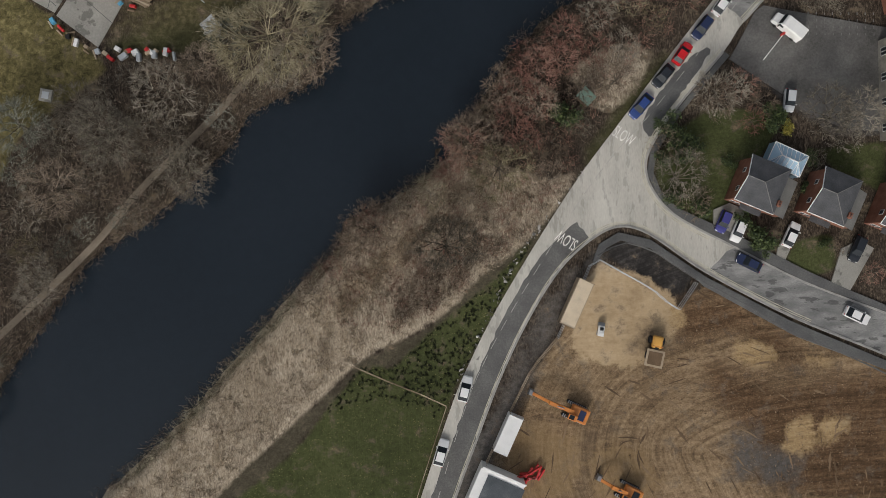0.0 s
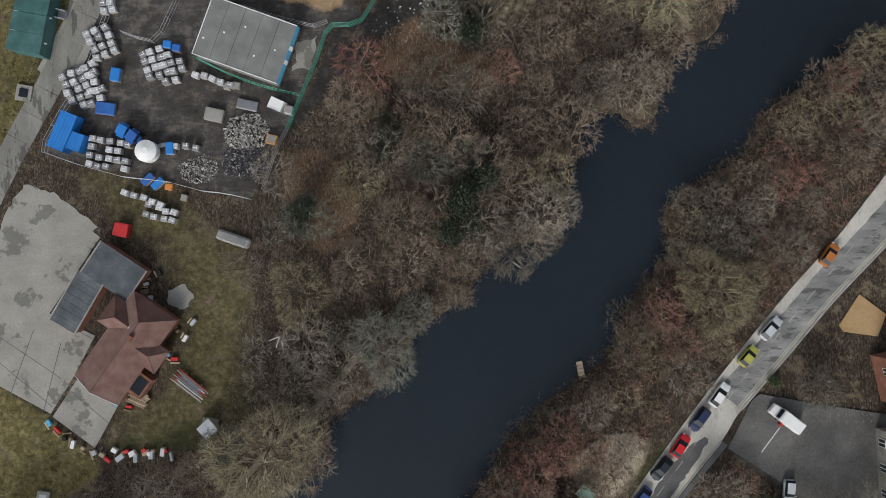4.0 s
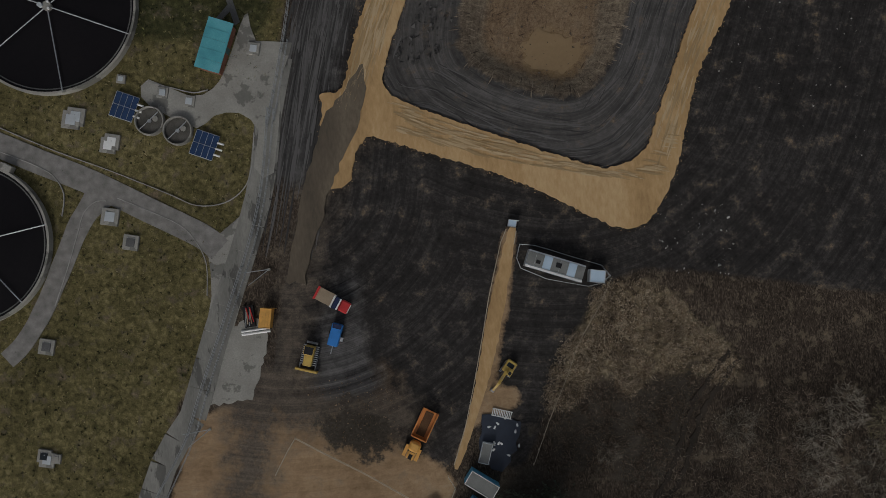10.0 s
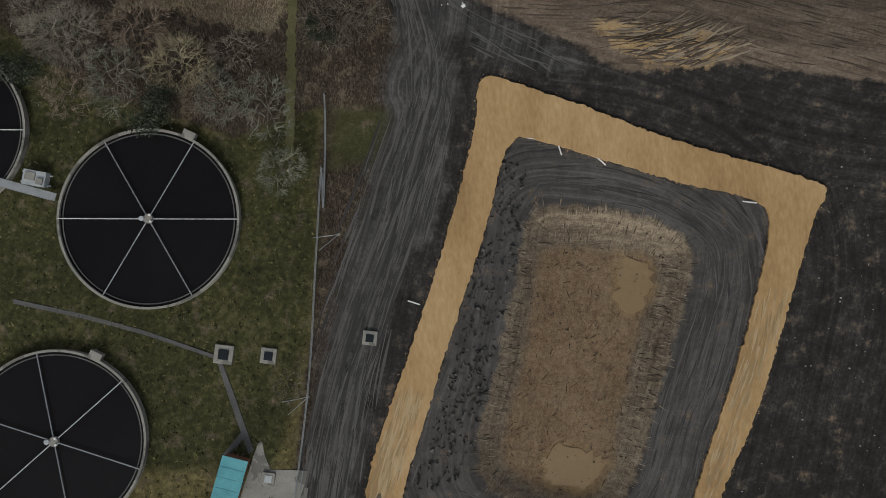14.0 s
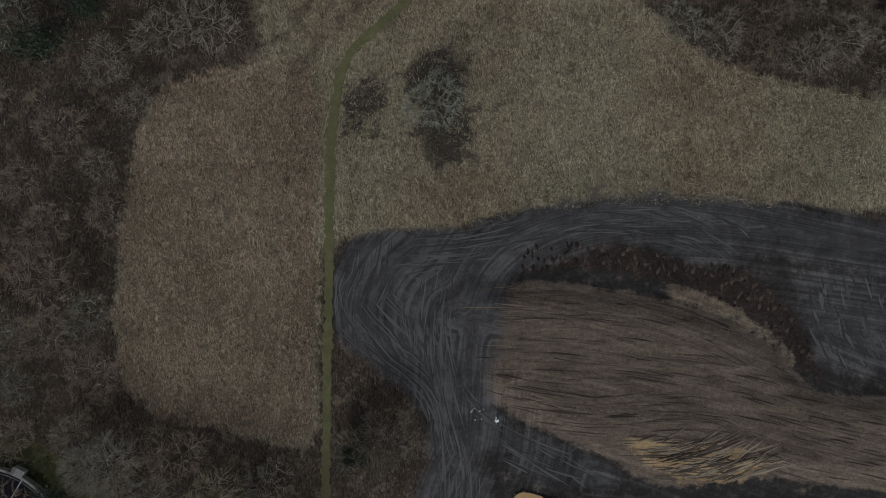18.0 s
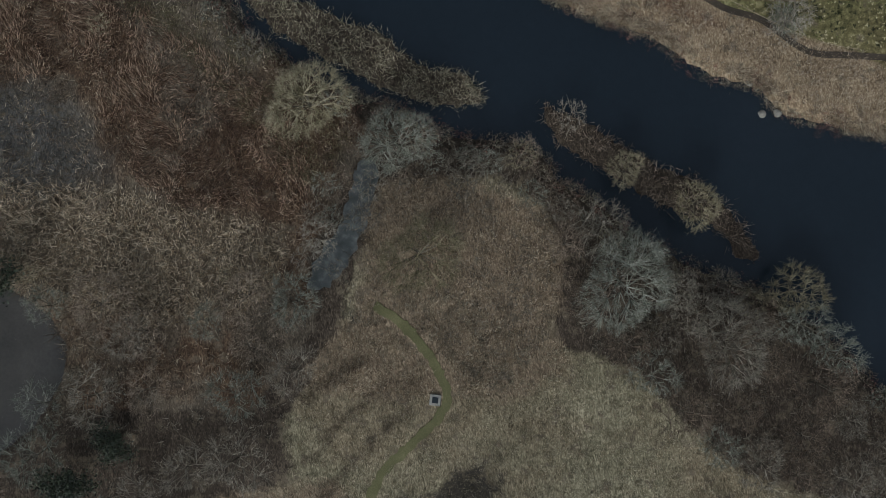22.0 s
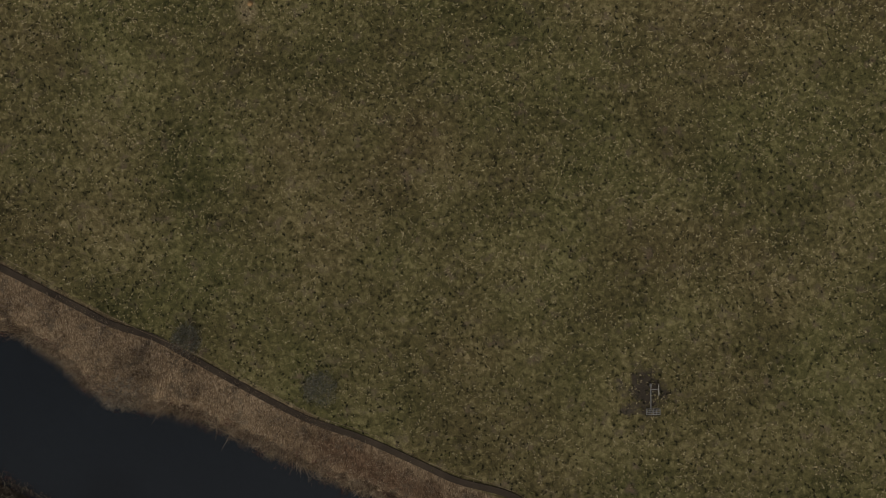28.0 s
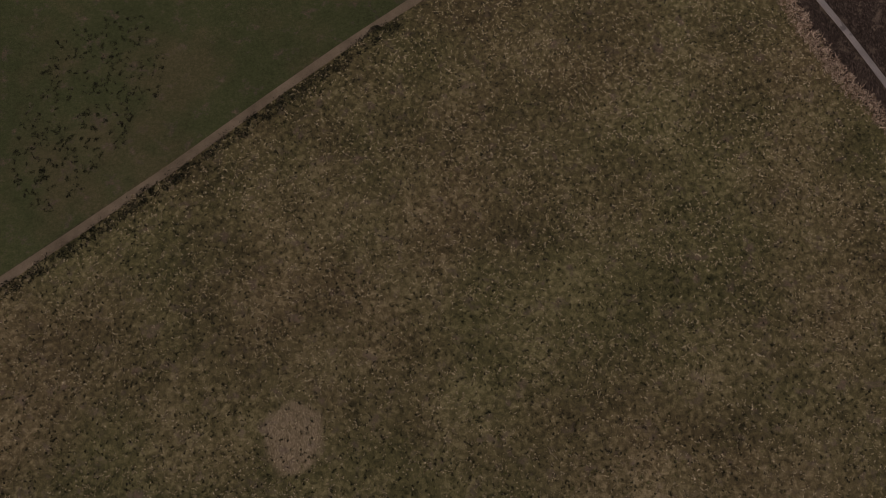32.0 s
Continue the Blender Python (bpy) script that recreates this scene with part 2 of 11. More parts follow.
LEAF_GREEN = material("green_leaves", ((0.02, 0.036, 0.01), (0.045, 0.07, 0.02), (0.095, 0.125, 0.042)), scale=3, island=0.7, bump=0, rough=0.6)
LEAF_YELLOW = material("golden_leaves", ((0.16, 0.13, 0.02), (0.3, 0.26, 0.04), (0.4, 0.36, 0.08)), scale=3, island=0.7, bump=0, rough=0.6)
GRASS_BLADE = material("grass_tufts", ((0.07, 0.085, 0.022), (0.16, 0.165, 0.055), (0.30, 0.28, 0.13)), scale=3, island=0.75, bump=0)
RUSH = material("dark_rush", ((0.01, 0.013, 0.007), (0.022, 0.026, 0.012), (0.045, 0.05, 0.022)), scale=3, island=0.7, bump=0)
RUSSET = material("russet_stalks", ((0.085, 0.052, 0.034), (0.205, 0.132, 0.089), (0.4, 0.288, 0.205)), scale=3, island=0.75, bump=0)
STRAW_OLIVE = material("olive_straw", ((0.11, 0.09, 0.04), (0.21, 0.175, 0.085), (0.36, 0.31, 0.17)), scale=3, island=0.75, bump=0)
STRAW = material("straw_tufts", ((0.26, 0.22, 0.11), (0.46, 0.4, 0.23), (0.68, 0.61, 0.4)), scale=3, island=0.75, bump=0)

water_mat = material("river_water", ((0.009, 0.014, 0.02), (0.011, 0.017, 0.024), (0.014, 0.02, 0.028)), scale=0.3, rough=0.12, bump=0.06, bump_scale=1.2, gloss=0.4)
SILT = material("silty_water", ((0.03, 0.027, 0.023), (0.05, 0.045, 0.038), (0.08, 0.072, 0.062)), scale=1, rough=0.25, bump=0.05)

# ---------------------------------------------------------------- the plan
WATER_Z = -2.0
RIVER_SOUTH = smooth([(-99.2, -50.8), (-79.8, -28.0), (-68.2, -13.4), (-59.4, -1.5), (-48.0, 6.0), (-42.3, 11.0), (-35.2, 17.1), (-31.7, 22.7), (-20.0, 28.4), (-17.4, 36.2), (-7.7, 41.8), (-2.2, 50.1), (5.3, 54.5), (8.8, 60.0), (13.4, 63.2), (21.4, 64.1), (23.6, 71.6), (23.4, 77.2), (29.8, 84.4), (37.1, 81.4), (42.0, 93.3), (48.4, 95.7), (51.4, 102.1), (56.5, 108.3), (61.7, 115.0), (78.4, 117.3), (109.8, 122.0), (115.7, 102.0), (76.1, 95.0), (66.3, 88.6), (56.1, 82.3), (53.5, 76.9), (39.4, 67.6), (39.3, 60.7), (30.9, 49.0), (29.3, 44.4), (21.2, 39.2), (11.5, 31.3), (8.5, 25.9), (-1.2, 15.3), (1.5, 19.4), (1.4, 15.3), (-6.9, 8.6), (-16.0, 4.7), (-17.5, 0.1), (-24.2, -6.2), (-32.9, -15.5), (-46.3, -30.0), (-58.7, -40.8), (-69.5, -58.1), (-90.4, -68.8)], 3)
RIVER_NORTH = smooth([(-98.3, 489.1), (-73.5, 473.1), (-59.5, 467.6), (-53.2, 462.9), (-46.1, 455.7), (-34.0, 452.1), (-23.1, 446.3), (-15.9, 441.8), (-1.4, 434.2), (13.1, 427.1), (25.5, 419.3), (35.2, 412.2), (48.6, 405.8), (57.2, 398.6), (65.3, 395.7), (69.4, 390.7), (80.9, 386.8), (101.7, 379.5), (122.7, 361.8), (114.8, 335.2), (91.0, 334.1), (79.7, 344.0), (74.1, 350.6), (65.6, 358.7), (56.7, 363.3), (48.7, 367.8), (41.7, 373.3), (36.6, 378.3), (30.4, 382.7), (26.3, 388.7), (12.4, 391.9), (3.5, 397.1), (-5.6, 401.2), (-10.9, 405.5), (-18.8, 412.0), (-22.9, 419.1), (-32.9, 424.8), (-41.3, 426.6), (-47.5, 432.0), (-59.3, 439.1), (-77.5, 450.4), (-114.7, 463.7)], 3)
ISLAND_LONG = smooth([(-19.3, 420.3), (-11.6, 418.3), (-2.6, 413.2), (4.7, 409.6), (9.8, 404.4), (17.2, 402.4), (19.8, 396.6), (12.0, 397.1), (3.8, 400.3), (-5.1, 405.9), (-12.3, 410.4), (-17.3, 415.5)], 3)
ISLAND_SMALL = smooth([(29.3, 395.7), (37.0, 392.1), (44.8, 385.7), (54.6, 380.1), (60.0, 373.5), (63.5, 366.6), (58.9, 367.0), (56.5, 371.7), (46.8, 377.1), (38.0, 383.8), (31.0, 389.2)], 3)
POND = smooth([(-75.9, 376.7), (-61.3, 373.0), (-56.0, 369.1), (-52.7, 363.4), (-53.6, 357.7), (-57.2, 352.7), (-63.1, 347.7), (-78.1, 345.3)], 3)
PIT_RIM = smooth([(24.0, 241.8), (30.5, 242.3), (38.6, 240.7), (45.7, 237.8), (49.5, 233.4), (47.9, 226.2), (44.9, 218.2), (41.3, 208.5), (37.8, 199.7), (34.6, 194.5), (29.8, 191.8), (22.7, 193.3), (15.7, 196.6), (12.0, 201.0), (13.1, 209.0), (15.9, 216.0), (17.9, 223.1), (20.9, 232.0)], 4)
POOLS = [smooth([(38.5, 232.8), (43.1, 231.9), (42.6, 226.8), (39.5, 223.8), (37.0, 226.3)], 3), smooth([(24.3, 203.3), (28.5, 203.4), (32.8, 199.8), (30.6, 195.9), (24.6, 195.9), (22.6, 199.8)], 3)]
PIT_FLOOR = smooth([(25.6, 235.2), (32.2, 235.3), (35.8, 234.6), (41.4, 233.9), (44.0, 231.4), (42.5, 225.9), (39.0, 217.8), (37.6, 212.4), (35.3, 207.0), (33.7, 199.8), (30.6, 195.4), (25.0, 195.4), (19.7, 198.2), (16.2, 203.1), (19.0, 212.1), (21.6, 220.2), (23.6, 228.4)], 4)
MOUND = smooth([(12.1, 297.7), (17.2, 298.5), (26.4, 297.8), (36.4, 295.6), (45.4, 293.3), (51.7, 290.9), (57.9, 287.7), (62.2, 284.1), (65.9, 279.2), (68.9, 276.2), (81.5, 274.2), (98.3, 271.9), (96.9, 257.3), (80.1, 258.7), (72.1, 260.3), (64.8, 261.8), (58.4, 263.2), (46.4, 262.8), (40.1, 263.8), (35.7, 266.5), (32.2, 269.0), (25.2, 272.8), (18.2, 277.0), (14.4, 280.1), (12.9, 284.3), (11.9, 289.9), (11.4, 294.6)], 3)
MOUND_BANK = smooth([(46.6, 295.5), (53.8, 292.6), (59.9, 288.0), (64.2, 283.9), (65.7, 280.1), (62.3, 283.6), (57.1, 287.8), (50.9, 291.0), (45.5, 293.6)], 3)

MAIN_ROAD = smooth([(-10.6, -56.7), (-5.2, -40.6), (0.3, -25.5), (3.4, -18.7), (8.0, -10.2), (15.6, 1.7), (22.2, 11.2), (28.8, 19.5), (36.3, 29.0), (43.4, 37.6), (50.1, 45.3), (57.6, 53.5), (65.2, 61.1), (72.8, 69.8), (86.1, 84.8), (94.0, 79.0), (79.9, 66.8), (73.1, 59.6), (64.8, 51.7), (57.3, 43.7), (48.8, 34.7), (45.4, 29.9), (37.4, 20.8), (33.2, 14.6), (32.5, 10.9), (33.9, 7.3), (36.6, 4.2), (40.6, 1.6), (46.4, -1.5), (57.1, -7.3), (70.4, -12.8), (91.2, -21.1), (89.2, -28.3), (70.2, -19.5), (55.2, -12.9), (41.7, -5.4), (32.8, 0.9), (27.9, 2.3), (23.3, 0.3), (18.1, -4.4), (12.9, -12.2), (8.1, -21.6), (3.7, -32.4), (0.4, -40.7), (-5.2, -56.9)], 4)
# ground cover, each with its outlines
COVER = {
    "dry": [
        smooth([(-59.7, -43.5), (-45.5, -29.7), (-32.3, -15.5), (-17.3, -0.8), (-6.1, 8.4), (1.4, 13.2), (15.8, 9.2), (19.4, 9.0), (12.8, -0.8), (8.1, -5.2), (-8.5, -13.8), (-14.1, -16.4), (-29.0, -29.7), (-38.5, -39.7), (-43.3, -46.7), (-59.8, -49.9)], 3),
        smooth([(-43.7, 289.5), (-43.5, 304.3), (-39.5, 322.5), (-32.9, 336.0), (-33.5, 334.8), (-17.6, 338.0), (-17.7, 347.3), (-8.5, 358.7), (-2.2, 366.6), (10.8, 365.4), (23.2, 357.8), (39.3, 350.7), (46.0, 342.6), (57.9, 331.3), (82.0, 323.6), (112.2, 317.2), (110.4, 301.7), (80.0, 304.9), (50.9, 308.4), (32.5, 309.1), (14.9, 307.9), (0.1, 307.4), (-9.2, 306.0), (-11.3, 291.4), (-12.2, 286.9), (-13.6, 275.0), (-24.5, 276.9), (-36.0, 281.5)], 3),
        smooth([(25.2, 149.9), (30.4, 158.7), (40.6, 159.8), (50.8, 150.0), (51.4, 146.3), (39.5, 145.3), (31.4, 146.7)], 3),
        smooth([(1.9, 112.2), (9.8, 121.8), (29.0, 120.7), (27.7, 115.3), (18.6, 102.0), (10.6, 106.2), (6.4, 111.0)], 3),
        smooth([(-84.6, 494.5), (-57.7, 474.6), (-48.5, 470.8), (-30.6, 460.0), (-12.9, 448.9), (4.8, 438.2), (22.5, 429.0), (31.6, 426.3), (40.1, 419.0), (49.1, 416.7), (57.5, 409.0), (66.2, 404.5), (81.0, 398.5), (101.5, 391.9), (100.0, 379.3), (79.7, 387.1), (64.4, 395.9), (47.9, 405.8), (34.7, 412.1), (13.0, 426.7), (-1.2, 433.7), (-22.5, 445.6), (-45.2, 454.9), (-58.3, 466.6), (-85.4, 483.0)], 3),
        smooth([(-69.2, 392.4), (-45.4, 388.3), (-32.0, 382.4), (-12.7, 381.5), (-13.3, 374.2), (-20.4, 367.5), (-36.1, 367.1), (-54.2, 372.5), (-62.9, 378.9), (-70.7, 374.1)], 3),
        smooth([(-7.0, 362.5), (2.0, 380.1), (17.2, 384.2), (26.1, 379.6), (28.8, 370.1), (25.5, 355.7), (17.5, 349.0), (-0.7, 350.7)], 3),
    ],
    "works": [
        [(-107.2, 49.0), (-70.6, 44.5), (-62.5, 38.7), (-53.6, 30.1), (-61.2, 24.5), (-68.7, 19.2), (-71.7, 12.0), (-108.6, 7.8)],
        [(-113.8, 79.9), (-68.4, 79.0), (-59.5, 93.0), (-48.2, 118.9), (-39.7, 141.4), (-34.9, 150.4), (-23.3, 177.1), (-17.7, 193.4), (-17.1, 204.3), (-12.7, 225.6), (-10.0, 243.6), (-10.3, 248.2), (-7.8, 261.6), (-22.2, 257.4), (-32.6, 261.9), (-45.7, 266.7), (-53.1, 274.6), (-58.2, 278.6), (-101.9, 285.9)],
    ],
    "lawn": [
        smooth([(-34.8, -39.8), (-25.5, -32.6), (-14.1, -19.2), (-9.6, -19.7), (-3.1, -14.0), (7.2, -6.1), (14.2, 1.0), (8.0, -10.2), (3.2, -18.7), (0.1, -24.6), (-5.2, -40.6), (-9.6, -51.3), (-41.4, -46.8)], 2),
        smooth([(34.0, 11.4), (36.9, 16.7), (43.3, 20.6), (52.4, 19.9), (53.7, 17.2), (49.4, 10.9), (45.7, 5.6), (42.4, 2.5), (36.6, 5.4)], 3),
        [(59.5, 13.8), (71.1, 14.8), (70.9, 6.2), (63.0, 10.5)],
        [(55.5, -1.2), (61.8, 0.4), (62.8, -4.9), (58.9, -6.8), (54.5, -4.7)],
    ],
    "mud": [
        smooth([(23.2, -3.1), (36.6, -11.9), (40.8, -7.6), (55.1, -15.8), (70.2, -21.6), (99.9, -34.1), (98.8, -81.4), (-8.5, -78.7), (3.0, -42.4), (11.2, -24.4), (17.9, -14.6)], 2),
    ],
    "yard": [
        [(-61.4, 81.7), (-57.8, 90.6), (-52.7, 101.7), (-47.4, 115.1), (-44.4, 120.0), (-36.5, 114.9), (-31.7, 118.8), (-28.1, 117.2), (-17.2, 106.5), (-11.2, 107.5), (-8.9, 100.9), (-14.4, 99.4), (-19.6, 88.8), (-24.8, 77.3), (-28.7, 72.5), (-38.6, 74.9), (-48.4, 77.3)],
        [(48.1, 31.4), (51.9, 36.2), (60.0, 35.1), (74.4, 32.0), (74.0, 15.7), (63.1, 16.0), (56.0, 20.7), (46.3, 28.3)],
        [(-1.9, -38.7), (9.4, -24.4), (12.1, -26.3), (9.0, -41.0), (5.0, -51.6), (-5.9, -51.3)],
    ],
    "dark": [
        smooth([(-22.7, 142.3), (-18.5, 165.7), (-11.2, 193.0), (-14.0, 204.0), (-8.2, 225.2), (-2.7, 238.5), (4.1, 255.3), (5.4, 267.8), (4.7, 275.3), (0.1, 285.8), (3.5, 281.9), (-4.2, 289.0), (-9.3, 294.0), (-9.4, 298.6), (-5.5, 306.7), (2.9, 308.0), (12.1, 307.3), (17.9, 309.2), (35.7, 310.3), (49.6, 309.1), (61.6, 307.2), (68.2, 307.3), (83.5, 303.1), (124.0, 299.7), (112.1, 190.6), (108.7, 152.4), (78.6, 156.3), (48.1, 162.1), (34.4, 162.1), (26.3, 151.6), (20.8, 139.3), (15.7, 132.4), (9.9, 140.0), (4.9, 133.1), (-0.4, 135.3), (-7.3, 141.2), (-16.4, 141.8)], 3),
        smooth([(-22.7, 81.7), (-16.7, 92.3), (-13.5, 99.4), (-6.9, 102.6), (-2.9, 108.8), (6.3, 110.6), (9.8, 107.1), (4.0, 102.9), (-4.4, 98.8), (-9.3, 93.7), (-17.0, 86.8)], 3),
        [(24.4, -2.0), (27.8, 0.2), (32.8, -1.3), (39.5, -6.1), (37.6, -9.5)],
    ],
    "sand": [
        smooth([(-44.3, 122.1), (-38.7, 132.5), (-33.9, 144.4), (-25.2, 146.1), (-16.1, 145.5), (-7.2, 142.1), (-0.3, 137.1), (5.8, 133.0), (5.5, 128.5), (-1.3, 122.7), (-7.8, 112.4), (-13.5, 102.0), (-32.9, 109.6), (-37.1, 114.4), (-43.7, 117.6)], 2),
        smooth([(19.0, 171.0), (16.6, 169.8), (13.8, 158.9), (11.3, 147.2), (6.8, 134.3), (9.9, 140.0), (16.9, 142.3), (17.2, 145.9), (14.1, 147.0), (16.7, 157.8)], 2),
    ],
    "meadow": [
        smooth([(-139.6, 529.1), (-84.5, 495.4), (-49.4, 472.3), (-29.7, 460.4), (-12.8, 449.8), (4.9, 439.3), (22.7, 430.1), (31.6, 427.0), (40.1, 419.7), (49.2, 417.4), (57.6, 410.1), (68.1, 404.5), (81.1, 399.4), (136.5, 379.5), (146.3, 532.4), (92.4, 583.2), (80.8, 608.7), (76.0, 623.0), (15.0, 614.9), (-57.5, 571.6), (-130.2, 528.3)], 2),
    ],
    "green": [
        [(-171.4, 503.8), (-130.5, 529.5), (-57.5, 572.4), (14.1, 615.6), (81.5, 656.2), (53.9, 702.8), (-105.7, 690.5), (-295.2, 615.6)],
    ],
}

COVER["reedbed"] = [COVER["dry"][0], smooth([(22.6, 27.1), (27.7, 30.2), (31.8, 29.6), (29.8, 24.2), (26.1, 22.5), (23.5, 23.9)], 3)]
COVER["verge"] = [[(23.2, 15.1), (25.1, 17.1), (29.8, 23.3), (35.4, 29.5), (38.1, 29.4), (29.7, 19.2), (23.1, 11.7)], [(-40.7, 39.0), (-34.4, 37.0), (-35.9, 32.9), (-43.7, 32.2), (-51.0, 32.4), (-53.6, 34.3), (-47.2, 36.4)]]
COVER["spread"] = [smooth([(9.7, -30.3), (20.2, -31.0), (19.0, -41.2), (11.2, -41.0)], 2), smooth([(23.8, -32.5), (31.0, -33.6), (33.5, -41.6), (22.6, -41.3)], 2)]
COVER["earth"] = [smooth([(21.1, -30.2), (23.8, -31.1), (22.2, -41.3), (19.0, -41.2)], 2), smooth([(29.7, -14.9), (32.4, -14.1), (35.1, -16.0), (34.1, -18.7), (30.5, -18.1)], 2),
    smooth([(-17.3, 148.1), (-9.8, 150.4), (-2.5, 148.6), (-2.2, 138.4), (-7.0, 135.0), (-13.4, 136.3), (-16.6, 143.0)], 3),
]
COVER["loam"] = [smooth([(37.5, -10.1), (45.3, -9.0), (49.7, -12.7), (55.1, -16.5), (57.7, -20.2), (51.4, -20.0), (46.0, -15.3), (39.6, -17.0), (36.1, -14.2)], 3), smooth([(41.4, -19.8), (53.1, -23.7), (69.4, -22.4), (76.6, -26.2), (76.2, -42.7), (52.6, -41.0), (48.3, -32.7), (43.0, -27.1)], 3)]
COVER["ochre"] = [smooth(q, 3) for q in ([(46.0, -17.3), (49.6, -16.8), (52.7, -19.2), (50.4, -20.5), (46.4, -19.9)], [(53.3, -31.5), (57.5, -29.3), (58.7, -33.4), (54.1, -35.1)], [(59.3, -29.4), (63.8, -30.4), (61.9, -33.5), (59.7, -32.6)], [(35.7, -11.0), (37.5, -11.0), (37.9, -14.2), (36.1, -13.7)], [(56.8, -18.8), (61.3, -20.3), (58.6, -21.1)], [(37.0, 271.4), (42.5, 270.5), (51.6, 269.3), (58.7, 265.5), (54.7, 263.1), (49.2, 263.1), (42.9, 265.0), (38.6, 268.5)])]
COVER["slate"] = [smooth([(24, -2.5), (19.5, -5.5), (14.5, -12.5), (9.5, -22), (5, -32.5), (1.5, -41), (5, -42), (8, -33), (12.5, -23), (17, -14), (22, -7)], 2), smooth([(45.6, -31.3), (49.2, -32.3), (49.5, -37.3), (45.4, -38.1)], 3), smooth([(49.6, -34.6), (55.5, -34.7), (54.5, -39.2), (50.0, -39.1)], 3)]
FAN = smooth([(-5.3, 305.9), (-1.4, 308.1), (6.0, 307.5), (15.3, 307.4), (22.9, 309.3), (32.2, 309.2), (50.9, 308.3), (59.9, 304.1), (58.4, 298.1), (50.1, 299.4), (39.2, 303.6), (28.1, 305.0), (20.5, 302.9), (12.7, 298.9), (10.8, 292.0), (11.1, 284.6), (13.9, 278.8), (19.9, 273.7), (29.7, 269.2), (34.1, 266.0), (32.0, 263.0), (19.4, 267.2), (14.2, 271.4), (11.7, 269.7), (14.5, 264.0), (11.9, 255.0), (7.8, 238.6), (-1.3, 239.4), (3.2, 255.7), (5.5, 266.5), (5.1, 274.0), (3.7, 279.6), (0.4, 283.6), (-6.6, 289.7), (-9.7, 294.6), (-8.0, 301.4)], 3)
NORTH_SPUR = smooth([(66.5, 294.2), (73.3, 295.5), (84.1, 292.8), (96.3, 289.0), (95.0, 276.0), (82.8, 278.3), (70.9, 279.8), (68.6, 285.6)], 3)
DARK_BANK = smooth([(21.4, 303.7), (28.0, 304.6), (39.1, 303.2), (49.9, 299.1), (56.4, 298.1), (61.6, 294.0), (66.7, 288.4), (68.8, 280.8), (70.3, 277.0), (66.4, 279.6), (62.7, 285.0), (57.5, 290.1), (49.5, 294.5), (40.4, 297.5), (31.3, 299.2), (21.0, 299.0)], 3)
# darker red-brown soil in a strip along the heap's north bank
COVER["darkbank"] = [DARK_BANK]
COVER["ash"] = [smooth([(-66.3, 406.1), (-51.5, 404.7), (-44.8, 395.7), (-44.4, 390.1), (-52.9, 388.1), (-67.4, 391.3)], 3)]
COVER["stalks"] = [smooth([(-67.5, 390.4), (-43.6, 388.1), (-30.1, 383.1), (-14.8, 378.0), (-20.4, 367.5), (-36.3, 365.3), (-52.5, 370.5), (-68.4, 379.4)], 3), smooth([(-63.0, 377.1), (-57.7, 373.8), (-51.7, 368.6), (-51.9, 360.4), (-54.7, 354.2), (-51.1, 353.9), (-48.3, 365.5), (-55.8, 374.5), (-62.8, 379.8)], 3)]
BANK_FOOTWAY = smooth([(-38.5, -39.7), (-27.2, -29.8), (-17.9, -21.8), (-14.1, -18.3), (-3.0, -13.1), (5.4, -5.1), (12.8, 0.1), (18.4, 6.3), (24.1, 14.4), (30.2, 21.0), (31.3, 19.2), (20.2, 3.6), (13.2, -4.4), (8.9, -9.8), (2.3, -16.9), (-14.2, -20.1), (-21.7, -28.1), (-33.0, -39.9)], 2)
COVER["footway"] = [BANK_FOOTWAY]
COVER["track"] = [
    FAN, NORTH_SPUR,
    smooth([(-15.8, 180.9), (-11.3, 203.8), (-6.6, 223.3), (-1.8, 238.4), (6.2, 257.9), (4.4, 258.1), (8.0, 257.8), (5.4, 248.8), (1.8, 237.2), (-3.9, 223.1), (-9.0, 203.6), (-12.5, 187.8)], 3),
    smooth([(-15.4, 147.9), (-10.6, 163.9), (-6.9, 164.5), (-6.8, 154.6), (-4.6, 147.1)], 3),
]
COVER["clumps"] = [
    smooth([(31.0, 160.6), (36.8, 161.3), (42.1, 159.6), (47.7, 153.4), (53.3, 147.2), (50.4, 144.0), (44.5, 146.8), (39.1, 146.2), (36.1, 143.3), (32.6, 145.2), (30.6, 151.1), (30.0, 156.6)], 3),
    smooth([(21.6, 142.6), (24.9, 141.7), (29.5, 145.4), (30.9, 150.1), (29.5, 153.6), (26.7, 153.4), (24.1, 149.9)], 3),
    smooth([(6.0, 115.9), (13.0, 119.1), (27.6, 118.2), (26.8, 113.6), (20.3, 104.0), (14.5, 99.8), (10.2, 103.7), (5.7, 111.3)], 3),
    COVER["dry"][2],
]
COVER["turf"] = [[(-106.2, 211.8), (-19.8, 204.5), (-15.7, 216.8), (-12.7, 225.6), (-10.0, 243.6), (-10.3, 248.2), (-7.8, 261.6), (-22.2, 257.4), (-32.6, 261.9), (-45.7, 266.7), (-53.1, 274.6), (-58.2, 278.6), (-101.9, 285.9)]]
COVER["floor"] = [PIT_FLOOR]
COVER["spoil"] = [MOUND]
